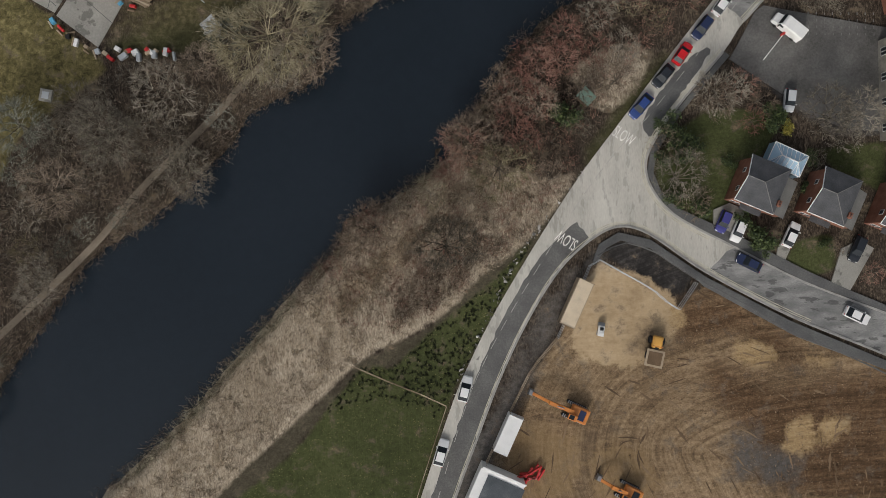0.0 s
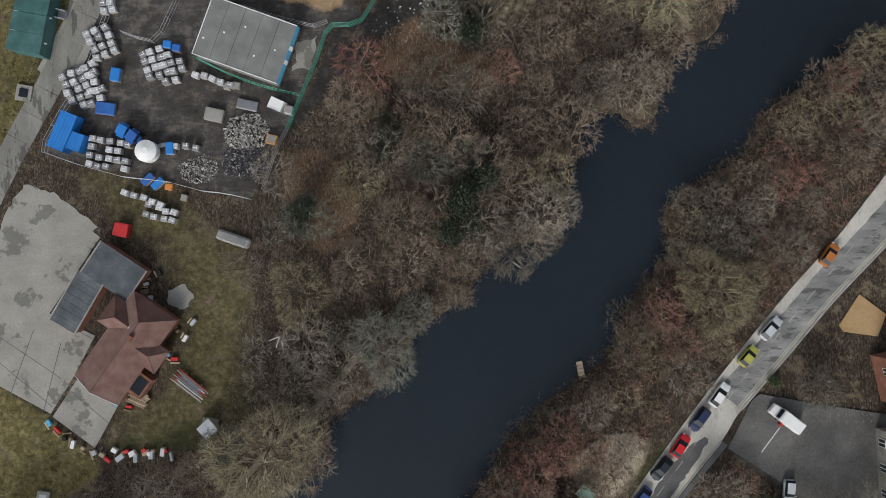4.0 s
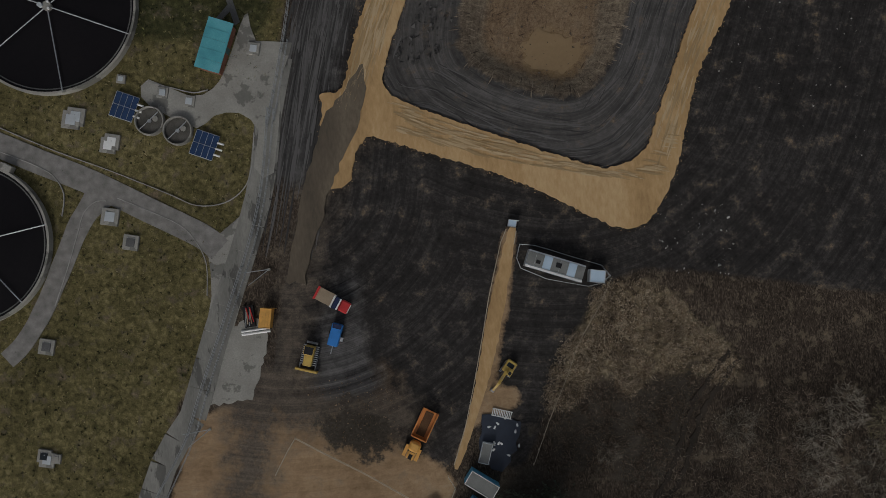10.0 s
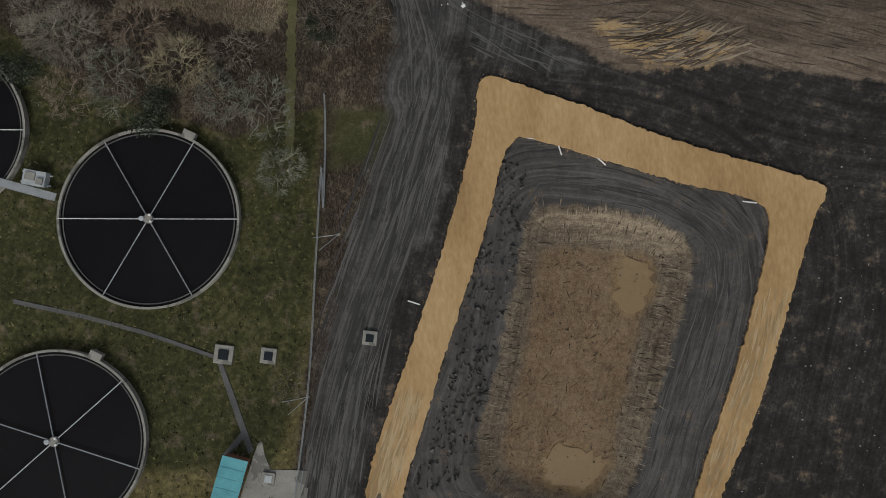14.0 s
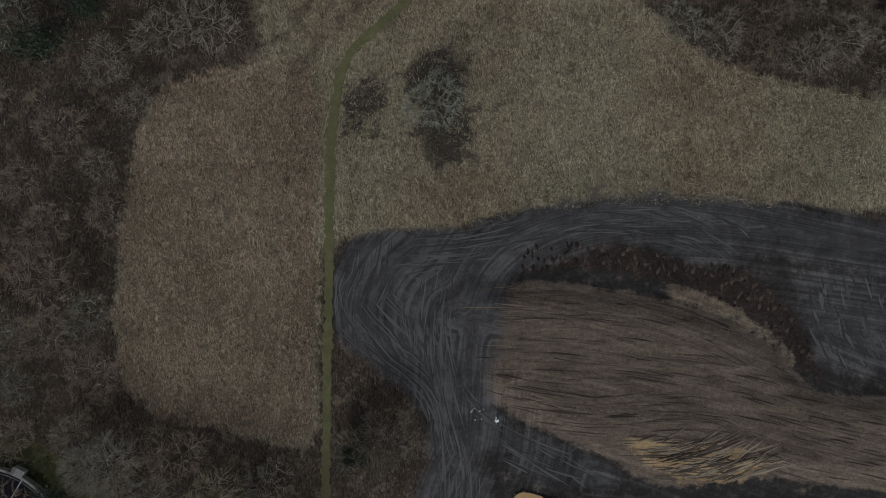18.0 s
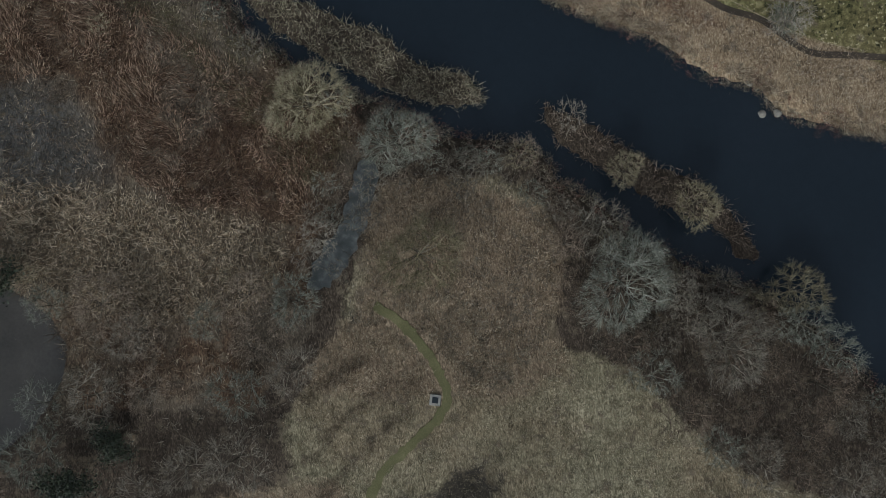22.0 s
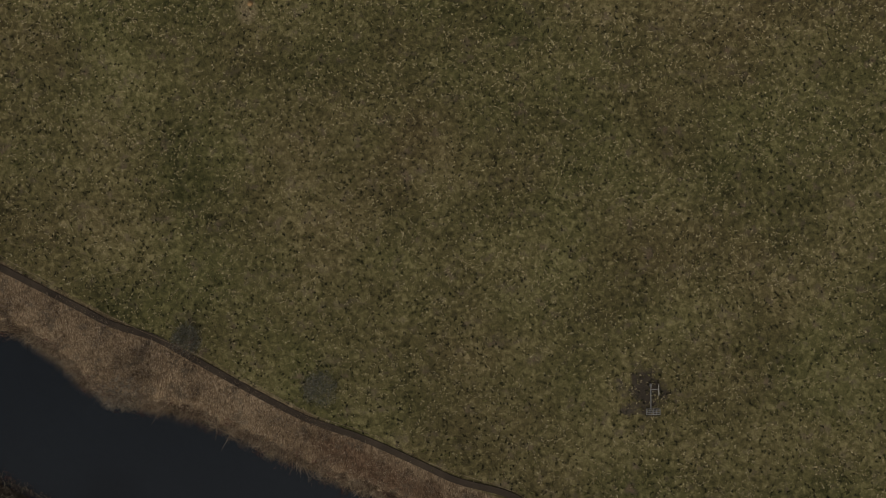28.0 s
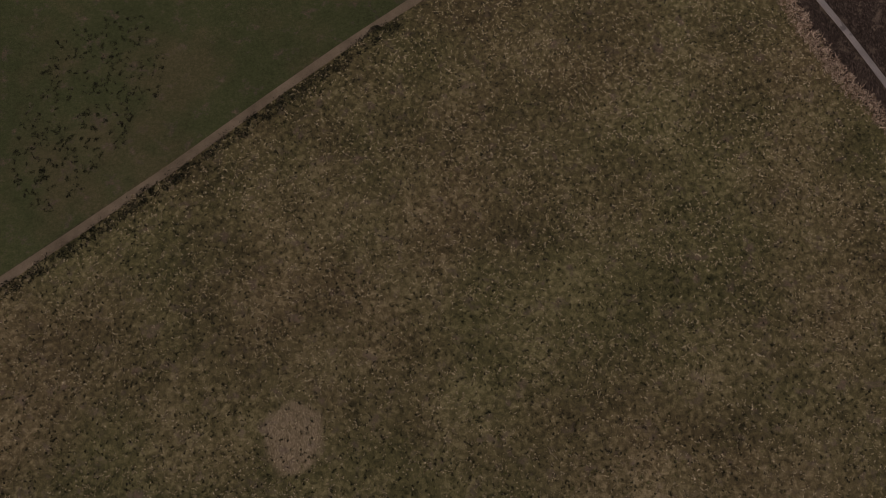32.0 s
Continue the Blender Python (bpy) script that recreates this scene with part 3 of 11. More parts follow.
COVER["rough"] = [smooth([(-41.8, 67.8), (-37.3, 67.6), (-31.0, 64.6), (-29.1, 55.4), (-30.8, 46.3), (-29.3, 38.0), (-43.1, 35.9), (-52.1, 38.1), (-44.7, 40.5), (-40.7, 50.4), (-39.6, 55.8), (-42.1, 61.4)], 3), smooth([(-54.3, 77.5), (-47.9, 75.9), (-39.0, 70.9), (-37.8, 65.8), (-46.4, 67.1), (-50.8, 71.9)], 3)]
COVER["slope"] = [PIT_RIM, MOUND_BANK]
COVER["pad"] = [smooth([(19.8, -16.6), (23.1, -4.7), (28.1, -4.7), (33.5, -6.8), (37.5, -11.3), (36.0, -16.0), (31.8, -19.5), (28.6, -20.3), (23.2, -19.3)], 3)]
COVER["spread"] += POOLS
COVER["smear"] = [smooth([(-14.0, 178.3), (-11.2, 193.0), (-4.3, 186.9), (-8.4, 180.7), (-12.8, 169.0), (-17.7, 149.2), (-21.6, 145.8), (-19.6, 163.1)], 2), smooth([(-26.2, 152.8), (-30.0, 145.6), (-29.2, 140.1), (-31.8, 130.6), (-34.1, 120.2), (-29.9, 118.7), (-27.2, 126.2), (-22.8, 132.3), (-21.8, 138.6), (-19.5, 141.3), (-1.3, 138.3), (0.9, 144.7), (-20.7, 152.5)], 3)]
COVER["pale"] = [smooth([(-14.6, 546.5), (-10.1, 547.7), (-6.8, 544.8), (-7.5, 539.7), (-10.8, 536.7), (-15.1, 538.0), (-15.7, 542.3)], 3), smooth([(-18.5, 518.5), (-15.8, 518.7), (-15.1, 515.9), (-17.5, 514.7)], 3), smooth([(-11.4, 547.2), (-9.1, 547.4), (-6.7, 543.9), (-7.6, 539.4), (-10.5, 537.9), (-12.5, 540.9)], 3)]
COVER["sere"] = [smooth([(0.5, 383.9), (13.6, 384.5), (25.1, 379.7), (29.9, 371.9), (26.8, 359.3), (13.0, 349.4), (-9.9, 351.6), (-13.2, 355.8), (-5.0, 364.2), (-2.3, 373.1)], 3), smooth([(-44, 290), (-40, 322), (-33, 335), (-18, 337), (-9, 336), (-10, 312), (-13, 288), (-15, 276), (-36, 281)], 3), smooth([(2.2, 359.8), (20.8, 360.0), (29.4, 353.6), (17.7, 347.3), (7.2, 353.8)], 3)]
COVER["leaf"] = [smooth([(-7.3, 93.0), (-4.7, 98.3), (-0.1, 99.8), (5.2, 95.9), (12.2, 91.8), (11.0, 88.3), (3.8, 88.3), (-2.4, 90.9)], 3), smooth([(-23.2, 77.2), (-17.6, 79.7), (-13.2, 76.8), (-10.7, 70.3), (-13.7, 64.9), (-18.3, 63.3), (-21.7, 68.9)], 3)]
COVER["bank"] = [COVER["dry"][4]]
COVER["grey"] = [smooth([(22.8, 253.9), (35.7, 249.7), (49.1, 244.5), (59.0, 241.4), (62.4, 237.9), (55.8, 216.4), (48.8, 200.6), (40.8, 182.3), (34.2, 180.0), (21.9, 184.4), (9.7, 189.4), (1.9, 193.3), (-0.6, 196.2), (4.1, 209.7), (9.8, 223.8), (16.6, 239.7)], 3)]
COVER["russet"] = [[(-86.3, 437.1), (-49.3, 430.7), (-40.5, 424.7), (-24.3, 417.5), (-14.2, 405.8), (-5.4, 400.3), (-1.4, 393.4), (-7.0, 382.8), (-13.3, 374.2), (-12.5, 363.0), (-23.7, 351.3), (-51.1, 353.9), (-54.6, 367.0), (-63.0, 377.1), (-90.2, 385.2)]]
COVER["scrub"] = [
    smooth([(21.5, 141.9), (30.2, 145.1), (33.2, 144.9), (36.1, 143.0), (39.7, 145.8), (45.1, 146.1), (46.9, 143.3), (43.7, 136.7), (40.7, 132.2), (37.0, 127.7), (32.4, 129.4), (31.3, 132.1), (24.6, 132.6), (21.4, 136.2)], 3),
    smooth([(-14.4, 143.5), (-7.1, 144.8), (-2.9, 139.1), (-5.8, 136.6), (-11.2, 137.8)], 3),
    smooth([(40.7, 450.7), (43.1, 451.4), (45.0, 447.9), (43.2, 444.0), (39.5, 445.3), (38.6, 448.6)], 3),
    smooth([(8.2, 336.7), (14.7, 336.1), (15.9, 329.5), (16.2, 322.1), (12.1, 317.8), (8.5, 319.1), (7.3, 326.5), (6.0, 332.2)], 3),
    smooth([(-3.3, 332.1), (1.5, 333.5), (2.0, 328.9), (-1.2, 324.5), (-3.8, 325.7)], 3),
    smooth([(11.3, 132.8), (22.3, 131.3), (29.2, 125.3), (27.9, 118.9), (19.6, 118.5), (12.5, 121.7)], 3),
]
COVER["leaf"] += [
    smooth([(-14.0, 446.6), (-7.6, 445.1), (-0.5, 440.6), (8.3, 435.1), (6.2, 433.4), (-3.7, 437.2), (-11.6, 442.6)], 3),
    smooth([(18.9, 429.9), (27.9, 426.7), (32.1, 422.5), (24.8, 423.2), (19.5, 426.5)], 3),
    smooth([(47.0, 414.6), (53.1, 411.2), (59.9, 406.0), (57.1, 405.3), (49.3, 409.8)], 3),
]
COVER["verge"].append([(-6.5, 261.1), (4.5, 260.3), (1.8, 252.4), (-7.8, 251.4)])
HAUL_LINES = [smooth([(-15.8, 180.9), (-11.3, 203.8), (-6.1, 223.3), (-0.9, 238.3), (6.2, 257.9), (5.9, 264.0), (10.7, 273.8), (12.9, 288.1), (16.6, 298.7), (24.5, 304.5), (37.7, 307.0), (56.0, 305.0), (80.2, 298.7), (119.1, 288.0)], 4, False), smooth([(82.1, -20.9), (54.9, -21.0), (41.2, -24.3), (33.4, -28.7), (31.0, -34.1), (33.5, -41.6), (38.7, -52.5)], 4, False)]
COVER["track"].append(band(HAUL_LINES[0], 8.0))
LANES = [PIT_RIM, band(smooth([(10.9, 293.2), (29.1, 288.9), (47.1, 281.9), (80.0, 267.1), (110.5, 261.7)], 4, False), 0.4)] + [band(h, 0.4) for h in HAUL_LINES]
STEP = 1.25
xs = np.concatenate([[-3000, -1200, -500, -250, -170], np.arange(-140, 180.1, STEP), [210, 300, 600, 1300, 3000]])
ys = np.concatenate([[-3000, -1200, -500, -250, -140], np.arange(-100, 700.1, STEP), [730, 800, 950, 1500, 3500]])
GX, GY = np.meshgrid(xs, ys)


def step01(v, a, b):
    t = np.clip((v - a) / (b - a), 0, 1)
    return t * t * (3 - 2 * t)


def swell(x, y, size, seed):
    """Gentle unevenness, a sum of a few waves."""
    r = np.random.default_rng(seed)
    out = np.zeros(np.shape(x))
    for k in range(7):
        a, f, ph = r.uniform(0, 6.28), r.uniform(0.5, 1.6) / size, r.uniform(0, 6.28)
        out += np.sin((x * np.cos(a) + y * np.sin(a)) * f * 6.28 + ph)
    return out / 7


def heights(x, y):
    """The lie of the land."""
    z = 0.12 * swell(x, y, 14, 3)
    d_pit, d_floor, d_mound = depth_in(PIT_RIM, x, y), depth_in(PIT_FLOOR, x, y), depth_in(MOUND, x, y)
    z = z + 1.3 * step01(d_mound, -0.5, 4.0) + 0.22 * np.where(d_mound > 0.5, np.sin(y * 2.1 + 0.25 * x + 2 * swell(x, y, 20, 5)), 0)
    z = z - 2.2 * step01(d_pit, -0.3, 5.0) + 0.1 * np.where(d_pit > 0, swell(x, y, 4, 8), 0)
    wob = 0.7 * swell(x, y, 5, 4)
    d_river = np.maximum(depth_in(RIVER_SOUTH, x, y), depth_in(RIVER_NORTH, x, y)) + wob
    d_isle = np.maximum(depth_in(ISLAND_LONG, x, y), depth_in(ISLAND_SMALL, x, y)) + wob
    z = z * (1 - step01(d_river, -1.8, 0)) - 2.0 * step01(d_river, -1.8, 0.15) - 1.3 * step01(d_river, -0.1, 2.5)
    z = np.where(d_isle > -3, np.maximum(z, -3.4 + 1.9 * step01(d_isle, -1.5, 1.2)), z)
    return z - 1.6 * step01(depth_in(POND, x, y) + wob, -1.5, 1.5)


GZ = heights(GX, GY)


def ground_z(x, y):
    """The ground's height at points, from the sheet."""
    x, y = np.atleast_1d(np.asarray(x, float)), np.atleast_1d(np.asarray(y, float))
    i = np.clip(np.searchsorted(xs, x) - 1, 0, len(xs) - 2)
    j = np.clip(np.searchsorted(ys, y) - 1, 0, len(ys) - 2)
    u, v = (x - xs[i]) / (xs[i + 1] - xs[i]), (y - ys[j]) / (ys[j + 1] - ys[j])
    return (GZ[j, i] * (1 - u) + GZ[j, i + 1] * u) * (1 - v) + (GZ[j + 1, i] * (1 - u) + GZ[j + 1, i + 1] * u) * v


def ground_material():
    """Woodland litter with the other covers laid over it, each by its own mask and with rough edges."""
    m = bpy.data.materials.new("ground")
    m.use_nodes = True
    n, l = m.node_tree.nodes, m.node_tree.links
    b = n["Principled BSDF"]
    b.inputs["Roughness"].default_value = 0.95
    b.inputs["Specular IOR Level"].default_value = 0.15
    co = n.new("ShaderNodeTexCoord").outputs["Object"]

    def noise_of(scale, detail=5.0, rough=0.6, stretch=None, swirl=0.0):
        z = n.new("ShaderNodeTexNoise")
        z.inputs["Scale"].default_value, z.inputs["Detail"].default_value, z.inputs["Roughness"].default_value = scale, detail, rough
        z.inputs["Distortion"].default_value = swirl
        src = co
        if stretch:
            mp = n.new("ShaderNodeMapping")
            mp.inputs["Scale"].default_value, mp.inputs["Rotation"].default_value = stretch[:3], (0, 0, radians(stretch[3]))
            l.new(co, mp.inputs["Vector"])
            src = mp.outputs[0]
        l.new(src, z.inputs["Vector"])
        return z.outputs["Fac"]

    def blend(a, bb, f):
        x = n.new("ShaderNodeMix")
        x.inputs["Factor"].default_value = f
        l.new(a, x.inputs["A"])
        l.new(bb, x.inputs["B"])
        return x.outputs[0]

    large, middle, small, speck = noise_of(0.06, 4), noise_of(0.35, 8, 0.7), noise_of(1.6, 6, 0.8), noise_of(4.5, 3, 0.8)
    streak = noise_of(0.9, 6, 0.7, (0.2, 1.0, 1.0, 12), 0.9)
    # wheel ruts run along the pit, the soil bank and the haul roads
    at = n.new("ShaderNodeAttribute")
    at.attribute_name = "lane"
    cx, mp = n.new("ShaderNodeCombineXYZ"), n.new("ShaderNodeMapping")
    mp.inputs["Scale"].default_value = (0.035, 0.035, 0.035)
    l.new(co, mp.inputs["Vector"])
    l.new(at.outputs["Fac"], cx.inputs[0])
    va = n.new("ShaderNodeVectorMath")
    l.new(cx.outputs[0], va.inputs[0])
    l.new(mp.outputs[0], va.inputs[1])
    rt = n.new("ShaderNodeTexNoise")
    rt.inputs["Scale"].default_value, rt.inputs["Detail"].default_value, rt.inputs["Roughness"].default_value = 1.1, 6, 0.75
    l.new(va.outputs[0], rt.inputs["Vector"])
    rut = rt.outputs["Fac"]
    grain = blend(blend(blend(large, middle, 0.55), small, 0.5), speck, 0.25)
    soil = blend(blend(blend(large, middle, 0.65), small, 0.3), rut, 0.5)
    black = blend(blend(blend(large, middle, 0.65), small, 0.35), rut, 0.3)
    vo = n.new("ShaderNodeTexVoronoi")
    vo.inputs["Scale"].default_value, vo.inputs["Randomness"].default_value = 1.15, 1.0
    l.new(co, vo.inputs["Vector"])
    inv = n.new("ShaderNodeMapRange")
    inv.inputs["From Min"].default_value, inv.inputs["From Max"].default_value, inv.inputs["To Min"].default_value, inv.inputs["To Max"].default_value = 0.05, 0.75, 0.72, 0.28
    l.new(vo.outputs["Distance"], inv.inputs["Value"])
    clump = noise_of(1.0, 3, 0.66, None, 0.7)
    spread_out = noise_of(0.022, 3, 0.6)
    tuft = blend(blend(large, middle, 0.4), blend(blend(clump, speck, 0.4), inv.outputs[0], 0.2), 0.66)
    blade = noise_of(2.0, 3, 0.7, (1.0, 0.4, 1.0, 14), 2.2)
    straw = blend(blend(blend(large, middle, 0.5), small, 0.35), blade, 0.6)
    vc = n.new("ShaderNodeTexVoronoi")
    vc.inputs["Scale"].default_value = 0.95
    va2 = n.new("ShaderNodeVectorMath")
    sc2 = n.new("ShaderNodeVectorMath")
    sc2.operation = "SCALE"
    sc2.inputs["Scale"].default_value = 1.1
    nz2 = n.new("ShaderNodeTexNoise")
    nz2.inputs["Scale"].default_value = 1.2
    l.new(co, nz2.inputs["Vector"])
    l.new(nz2.outputs["Color"], sc2.inputs[0])
    l.new(co, va2.inputs[0])
    l.new(sc2.outputs[0], va2.inputs[1])
    l.new(va2.outputs[0], vc.inputs["Vector"])
    iv2 = n.new("ShaderNodeMapRange")
    iv2.inputs["From Min"].default_value, iv2.inputs["From Max"].default_value, iv2.inputs["To Min"].default_value, iv2.inputs["To Max"].default_value = 0.1, 0.75, 0.7, 0.3
    l.new(vc.outputs["Distance"], iv2.inputs["Value"])
    cells = blend(blend(blend(large, middle, 0.6), small, 0.35), iv2.outputs[0], 0.42)
    tilled = blend(blend(grain, streak, 0.22), rut, 0.22)
    rutted = blend(grain, rut, 0.3)
    spill = blend(grain, rut, 0.08)
    packed = blend(blend(blend(large, middle, 0.6), small, 0.22), streak, 0.2)

    def ramp(value, *colours, half=0.11):
        r = n.new("ShaderNodeValToRGB")
        e = r.color_ramp.elements
        e[0].position, e[0].color = 0.5 - half, (*colours[0], 1)
        e[1].position, e[1].color = 0.5 + half, (*colours[-1], 1)
        for k, c in enumerate(colours[1:-1]):
            e.new(0.5 - half + 2 * half * (k + 1) / (len(colours) - 1)).color = (*c, 1)
        l.new(value, r.inputs[0])
        return r.outputs[0]

    colour = ramp(straw, (0.016, 0.0125, 0.009), (0.05, 0.038, 0.028), (0.15, 0.118, 0.088), half=0.12)
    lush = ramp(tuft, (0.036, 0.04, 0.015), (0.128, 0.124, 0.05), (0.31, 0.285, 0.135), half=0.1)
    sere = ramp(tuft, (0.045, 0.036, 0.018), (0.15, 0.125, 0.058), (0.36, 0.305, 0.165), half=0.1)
    fx, patchy = n.new("ShaderNodeMapRange"), n.new("ShaderNodeMix")
    fx.inputs["From Min"].default_value, fx.inputs["From Max"].default_value = 0.4, 0.62
    l.new(spread_out, fx.inputs["Value"])
    patchy.data_type = "RGBA"
    l.new(fx.outputs[0], patchy.inputs["Factor"])
    l.new(lush, patchy.inputs["A"])
    l.new(sere, patchy.inputs["B"])
    def either(a, bb, value, lo, hi):
        fx, mx = n.new("ShaderNodeMapRange"), n.new("ShaderNodeMix")
        fx.inputs["From Min"].default_value, fx.inputs["From Max"].default_value = lo, hi
        l.new(value, fx.inputs["Value"])
        mx.data_type = "RGBA"
        l.new(fx.outputs[0], mx.inputs["Factor"])
        l.new(a, mx.inputs["A"])
        l.new(bb, mx.inputs["B"])
        return mx.outputs["Result"]

    zone = noise_of(0.045, 4, 0.65)
    hay = either(ramp(straw, (0.06, 0.052, 0.032), (0.2, 0.176, 0.112), (0.48, 0.425, 0.29), half=0.12), ramp(straw, (0.055, 0.042, 0.026), (0.185, 0.148, 0.094), (0.44, 0.365, 0.245), half=0.12), zone, 0.42, 0.6)
    fen = either(ramp(straw, (0.02, 0.0125, 0.008), (0.075, 0.047, 0.03), (0.21, 0.145, 0.092), half=0.12), ramp(straw, (0.028, 0.022, 0.016), (0.095, 0.076, 0.056), (0.24, 0.2, 0.15), half=0.12), zone, 0.45, 0.56)
    covers = (
        ("dry", hay, 1.0),
        ("bank", ramp(straw, (0.055, 0.036, 0.022), (0.22, 0.16, 0.1), (0.5, 0.395, 0.27), half=0.12), 0.4),
        ("reedbed", ramp(straw, (0.12, 0.092, 0.066), (0.34, 0.28, 0.205), (0.58, 0.5, 0.39), half=0.13), 0.6),
        ("sere", ramp(straw, (0.05, 0.036, 0.024), (0.175, 0.13, 0.086), (0.44, 0.345, 0.24), half=0.12), 1.3),
        ("clumps", ramp(cells, (0.028, 0.02, 0.014), (0.155, 0.122, 0.075), (0.42, 0.345, 0.23), half=0.11), 1.7),
        ("russet", fen, 0.6),
        ("leaf", ramp(straw, (0.045, 0.027, 0.017), (0.135, 0.086, 0.054), (0.3, 0.205, 0.135), half=0.12), 1.2),
        ("stalks", ramp(straw, (0.026, 0.02, 0.014), (0.095, 0.075, 0.052), (0.25, 0.205, 0.145), half=0.12), 1.0),
        ("ash", ramp(straw, (0.026, 0.024, 0.022), (0.075, 0.07, 0.065), (0.19, 0.18, 0.165), half=0.12), 1.2),
        ("footway", ramp(grain, (0.03, 0.026, 0.017), (0.07, 0.06, 0.04), (0.125, 0.107, 0.072)), 0.5),
        ("works", ramp(tuft, (0.034, 0.03, 0.012), (0.122, 0.105, 0.044), (0.27, 0.225, 0.11), half=0.11), 0.3),
        ("turf", ramp(tuft, (0.017, 0.02, 0.008), (0.052, 0.052, 0.021), (0.13, 0.12, 0.053), half=0.11), 0.5),
        ("lawn", ramp(grain, (0.027, 0.034, 0.013), (0.061, 0.07, 0.026), (0.11, 0.117, 0.049)), 0.3),
        ("verge", ramp(grain, (0.026, 0.026, 0.012), (0.055, 0.055, 0.024), (0.1, 0.092, 0.045)), 0.5),
        ("rough", ramp(tuft, (0.034, 0.03, 0.014), (0.095, 0.083, 0.04), (0.21, 0.18, 0.1), half=0.12), 1.3),
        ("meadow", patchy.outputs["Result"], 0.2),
        ("pale", ramp(straw, (0.13, 0.105, 0.055), (0.24, 0.2, 0.115), (0.4, 0.34, 0.21)), 0.6),
        ("green", either(ramp(grain, (0.035, 0.05, 0.018), (0.066, 0.084, 0.032), (0.11, 0.125, 0.05)), ramp(grain, (0.055, 0.055, 0.024), (0.095, 0.095, 0.042), (0.15, 0.14, 0.068)), zone, 0.48, 0.62), 0.1),
        ("yard", ramp(packed, (0.026, 0.0235, 0.0215), (0.068, 0.062, 0.057), (0.2, 0.187, 0.17), half=0.12), 0.6),
        ("dark", ramp(black, (0.014, 0.0126, 0.0118), (0.034, 0.031, 0.029), (0.082, 0.075, 0.07), half=0.1), 0.45),
        ("grey", ramp(soil, (0.036, 0.0335, 0.0315), (0.08, 0.0755, 0.0715), (0.155, 0.147, 0.139)), 0.4),
        ("mud", ramp(tilled, (0.07, 0.047, 0.027), (0.215, 0.148, 0.086), (0.41, 0.3, 0.185), half=0.08), 0.6),
        ("loam", ramp(tilled, (0.032, 0.019, 0.01), (0.1, 0.06, 0.032), (0.24, 0.152, 0.085), half=0.08), 0.9),
        ("slate", ramp(grain, (0.05, 0.045, 0.04), (0.1, 0.09, 0.08), (0.17, 0.155, 0.14)), 1.2),
        ("darkbank", ramp(grain, (0.011, 0.0085, 0.0075), (0.032, 0.024, 0.02), (0.075, 0.055, 0.045)), 0.7),
        ("pad", ramp(packed, (0.27, 0.19, 0.11), (0.44, 0.325, 0.195), (0.58, 0.45, 0.3), half=0.13), 0.8),
        ("spoil", ramp(tilled, (0.048, 0.037, 0.028), (0.128, 0.1, 0.076), (0.235, 0.187, 0.145), half=0.085), 0.6),
        ("slope", ramp(tilled, (0.06, 0.045, 0.033), (0.16, 0.127, 0.091), (0.34, 0.28, 0.2), half=0.08), 0.6),
        ("floor", ramp(spill, (0.095, 0.062, 0.037), (0.195, 0.136, 0.083), (0.31, 0.225, 0.14), half=0.09), 0.7),
        ("earth", ramp(rutted, (0.045, 0.031, 0.02), (0.1, 0.07, 0.044), (0.18, 0.13, 0.084)), 1.2),
        ("spread", ramp(rutted, (0.15, 0.1, 0.052), (0.235, 0.16, 0.085), (0.34, 0.24, 0.135)), 1.2),
        ("ochre", ramp(tilled, (0.19, 0.125, 0.06), (0.34, 0.235, 0.12), (0.5, 0.37, 0.21), half=0.09), 1.1),
        ("sand", ramp(packed, (0.175, 0.114, 0.063), (0.325, 0.221, 0.128), (0.47, 0.342, 0.212), half=0.13), 0.5),
        ("smear", ramp(rutted, (0.045, 0.037, 0.03), (0.1, 0.083, 0.066), (0.19, 0.155, 0.115)), 1.3),
        ("track", ramp(soil, (0.022, 0.0207, 0.02), (0.068, 0.065, 0.063), (0.15, 0.144, 0.138), half=0.1), 0.6),
        ("scrub", ramp(grain, (0.022, 0.019, 0.014), (0.052, 0.044, 0.034), (0.1, 0.084, 0.066)), 1.0),
    )
    soft_by = {"track": 0.2, "earth": 0.35, "smear": 0.4, "spread": 0.2, "dry": 0.25, "turf": 0.3, "rough": 0.4, "floor": 0.25, "pale": 0.2, "clumps": 0.3, "verge": 0.3, "loam": 0.3, "ochre": 0.2, "slate": 0.35, "ash": 0.35, "stalks": 0.35, "sere": 0.35, "leaf": 0.35, "darkbank": 0.15}
    for name, c, edge in covers:
        at = n.new("ShaderNodeAttribute")
        at.attribute_name = name
        ad, ma = n.new("ShaderNodeMath"), n.new("ShaderNodeMapRange")
        ad.operation = "MULTIPLY_ADD"
        l.new(middle, ad.inputs[0])
        ad.inputs[1].default_value = edge * 2
        l.new(at.outputs["Fac"], ad.inputs[2])
        ma.inputs["From Min"].default_value, ma.inputs["From Max"].default_value = 0.5 + edge - soft_by.get(name, 0.12), 0.5 + edge + soft_by.get(name, 0.12)
        l.new(ad.outputs[0], ma.inputs["Value"])
        x = n.new("ShaderNodeMix")
        x.data_type = "RGBA"
        l.new(ma.outputs[0], x.inputs["Factor"])
        l.new(colour, x.inputs["A"])
        l.new(c, x.inputs["B"])
        colour = x.outputs["Result"]
    l.new(colour, b.inputs["Base Color"])
    bp = n.new("ShaderNodeBump")
    bp.inputs["Strength"].default_value, bp.inputs["Distance"].default_value = 0.6, 0.25
    l.new(soil, bp.inputs["Height"])
    l.new(bp.outputs[0], b.inputs["Normal"])
    return m


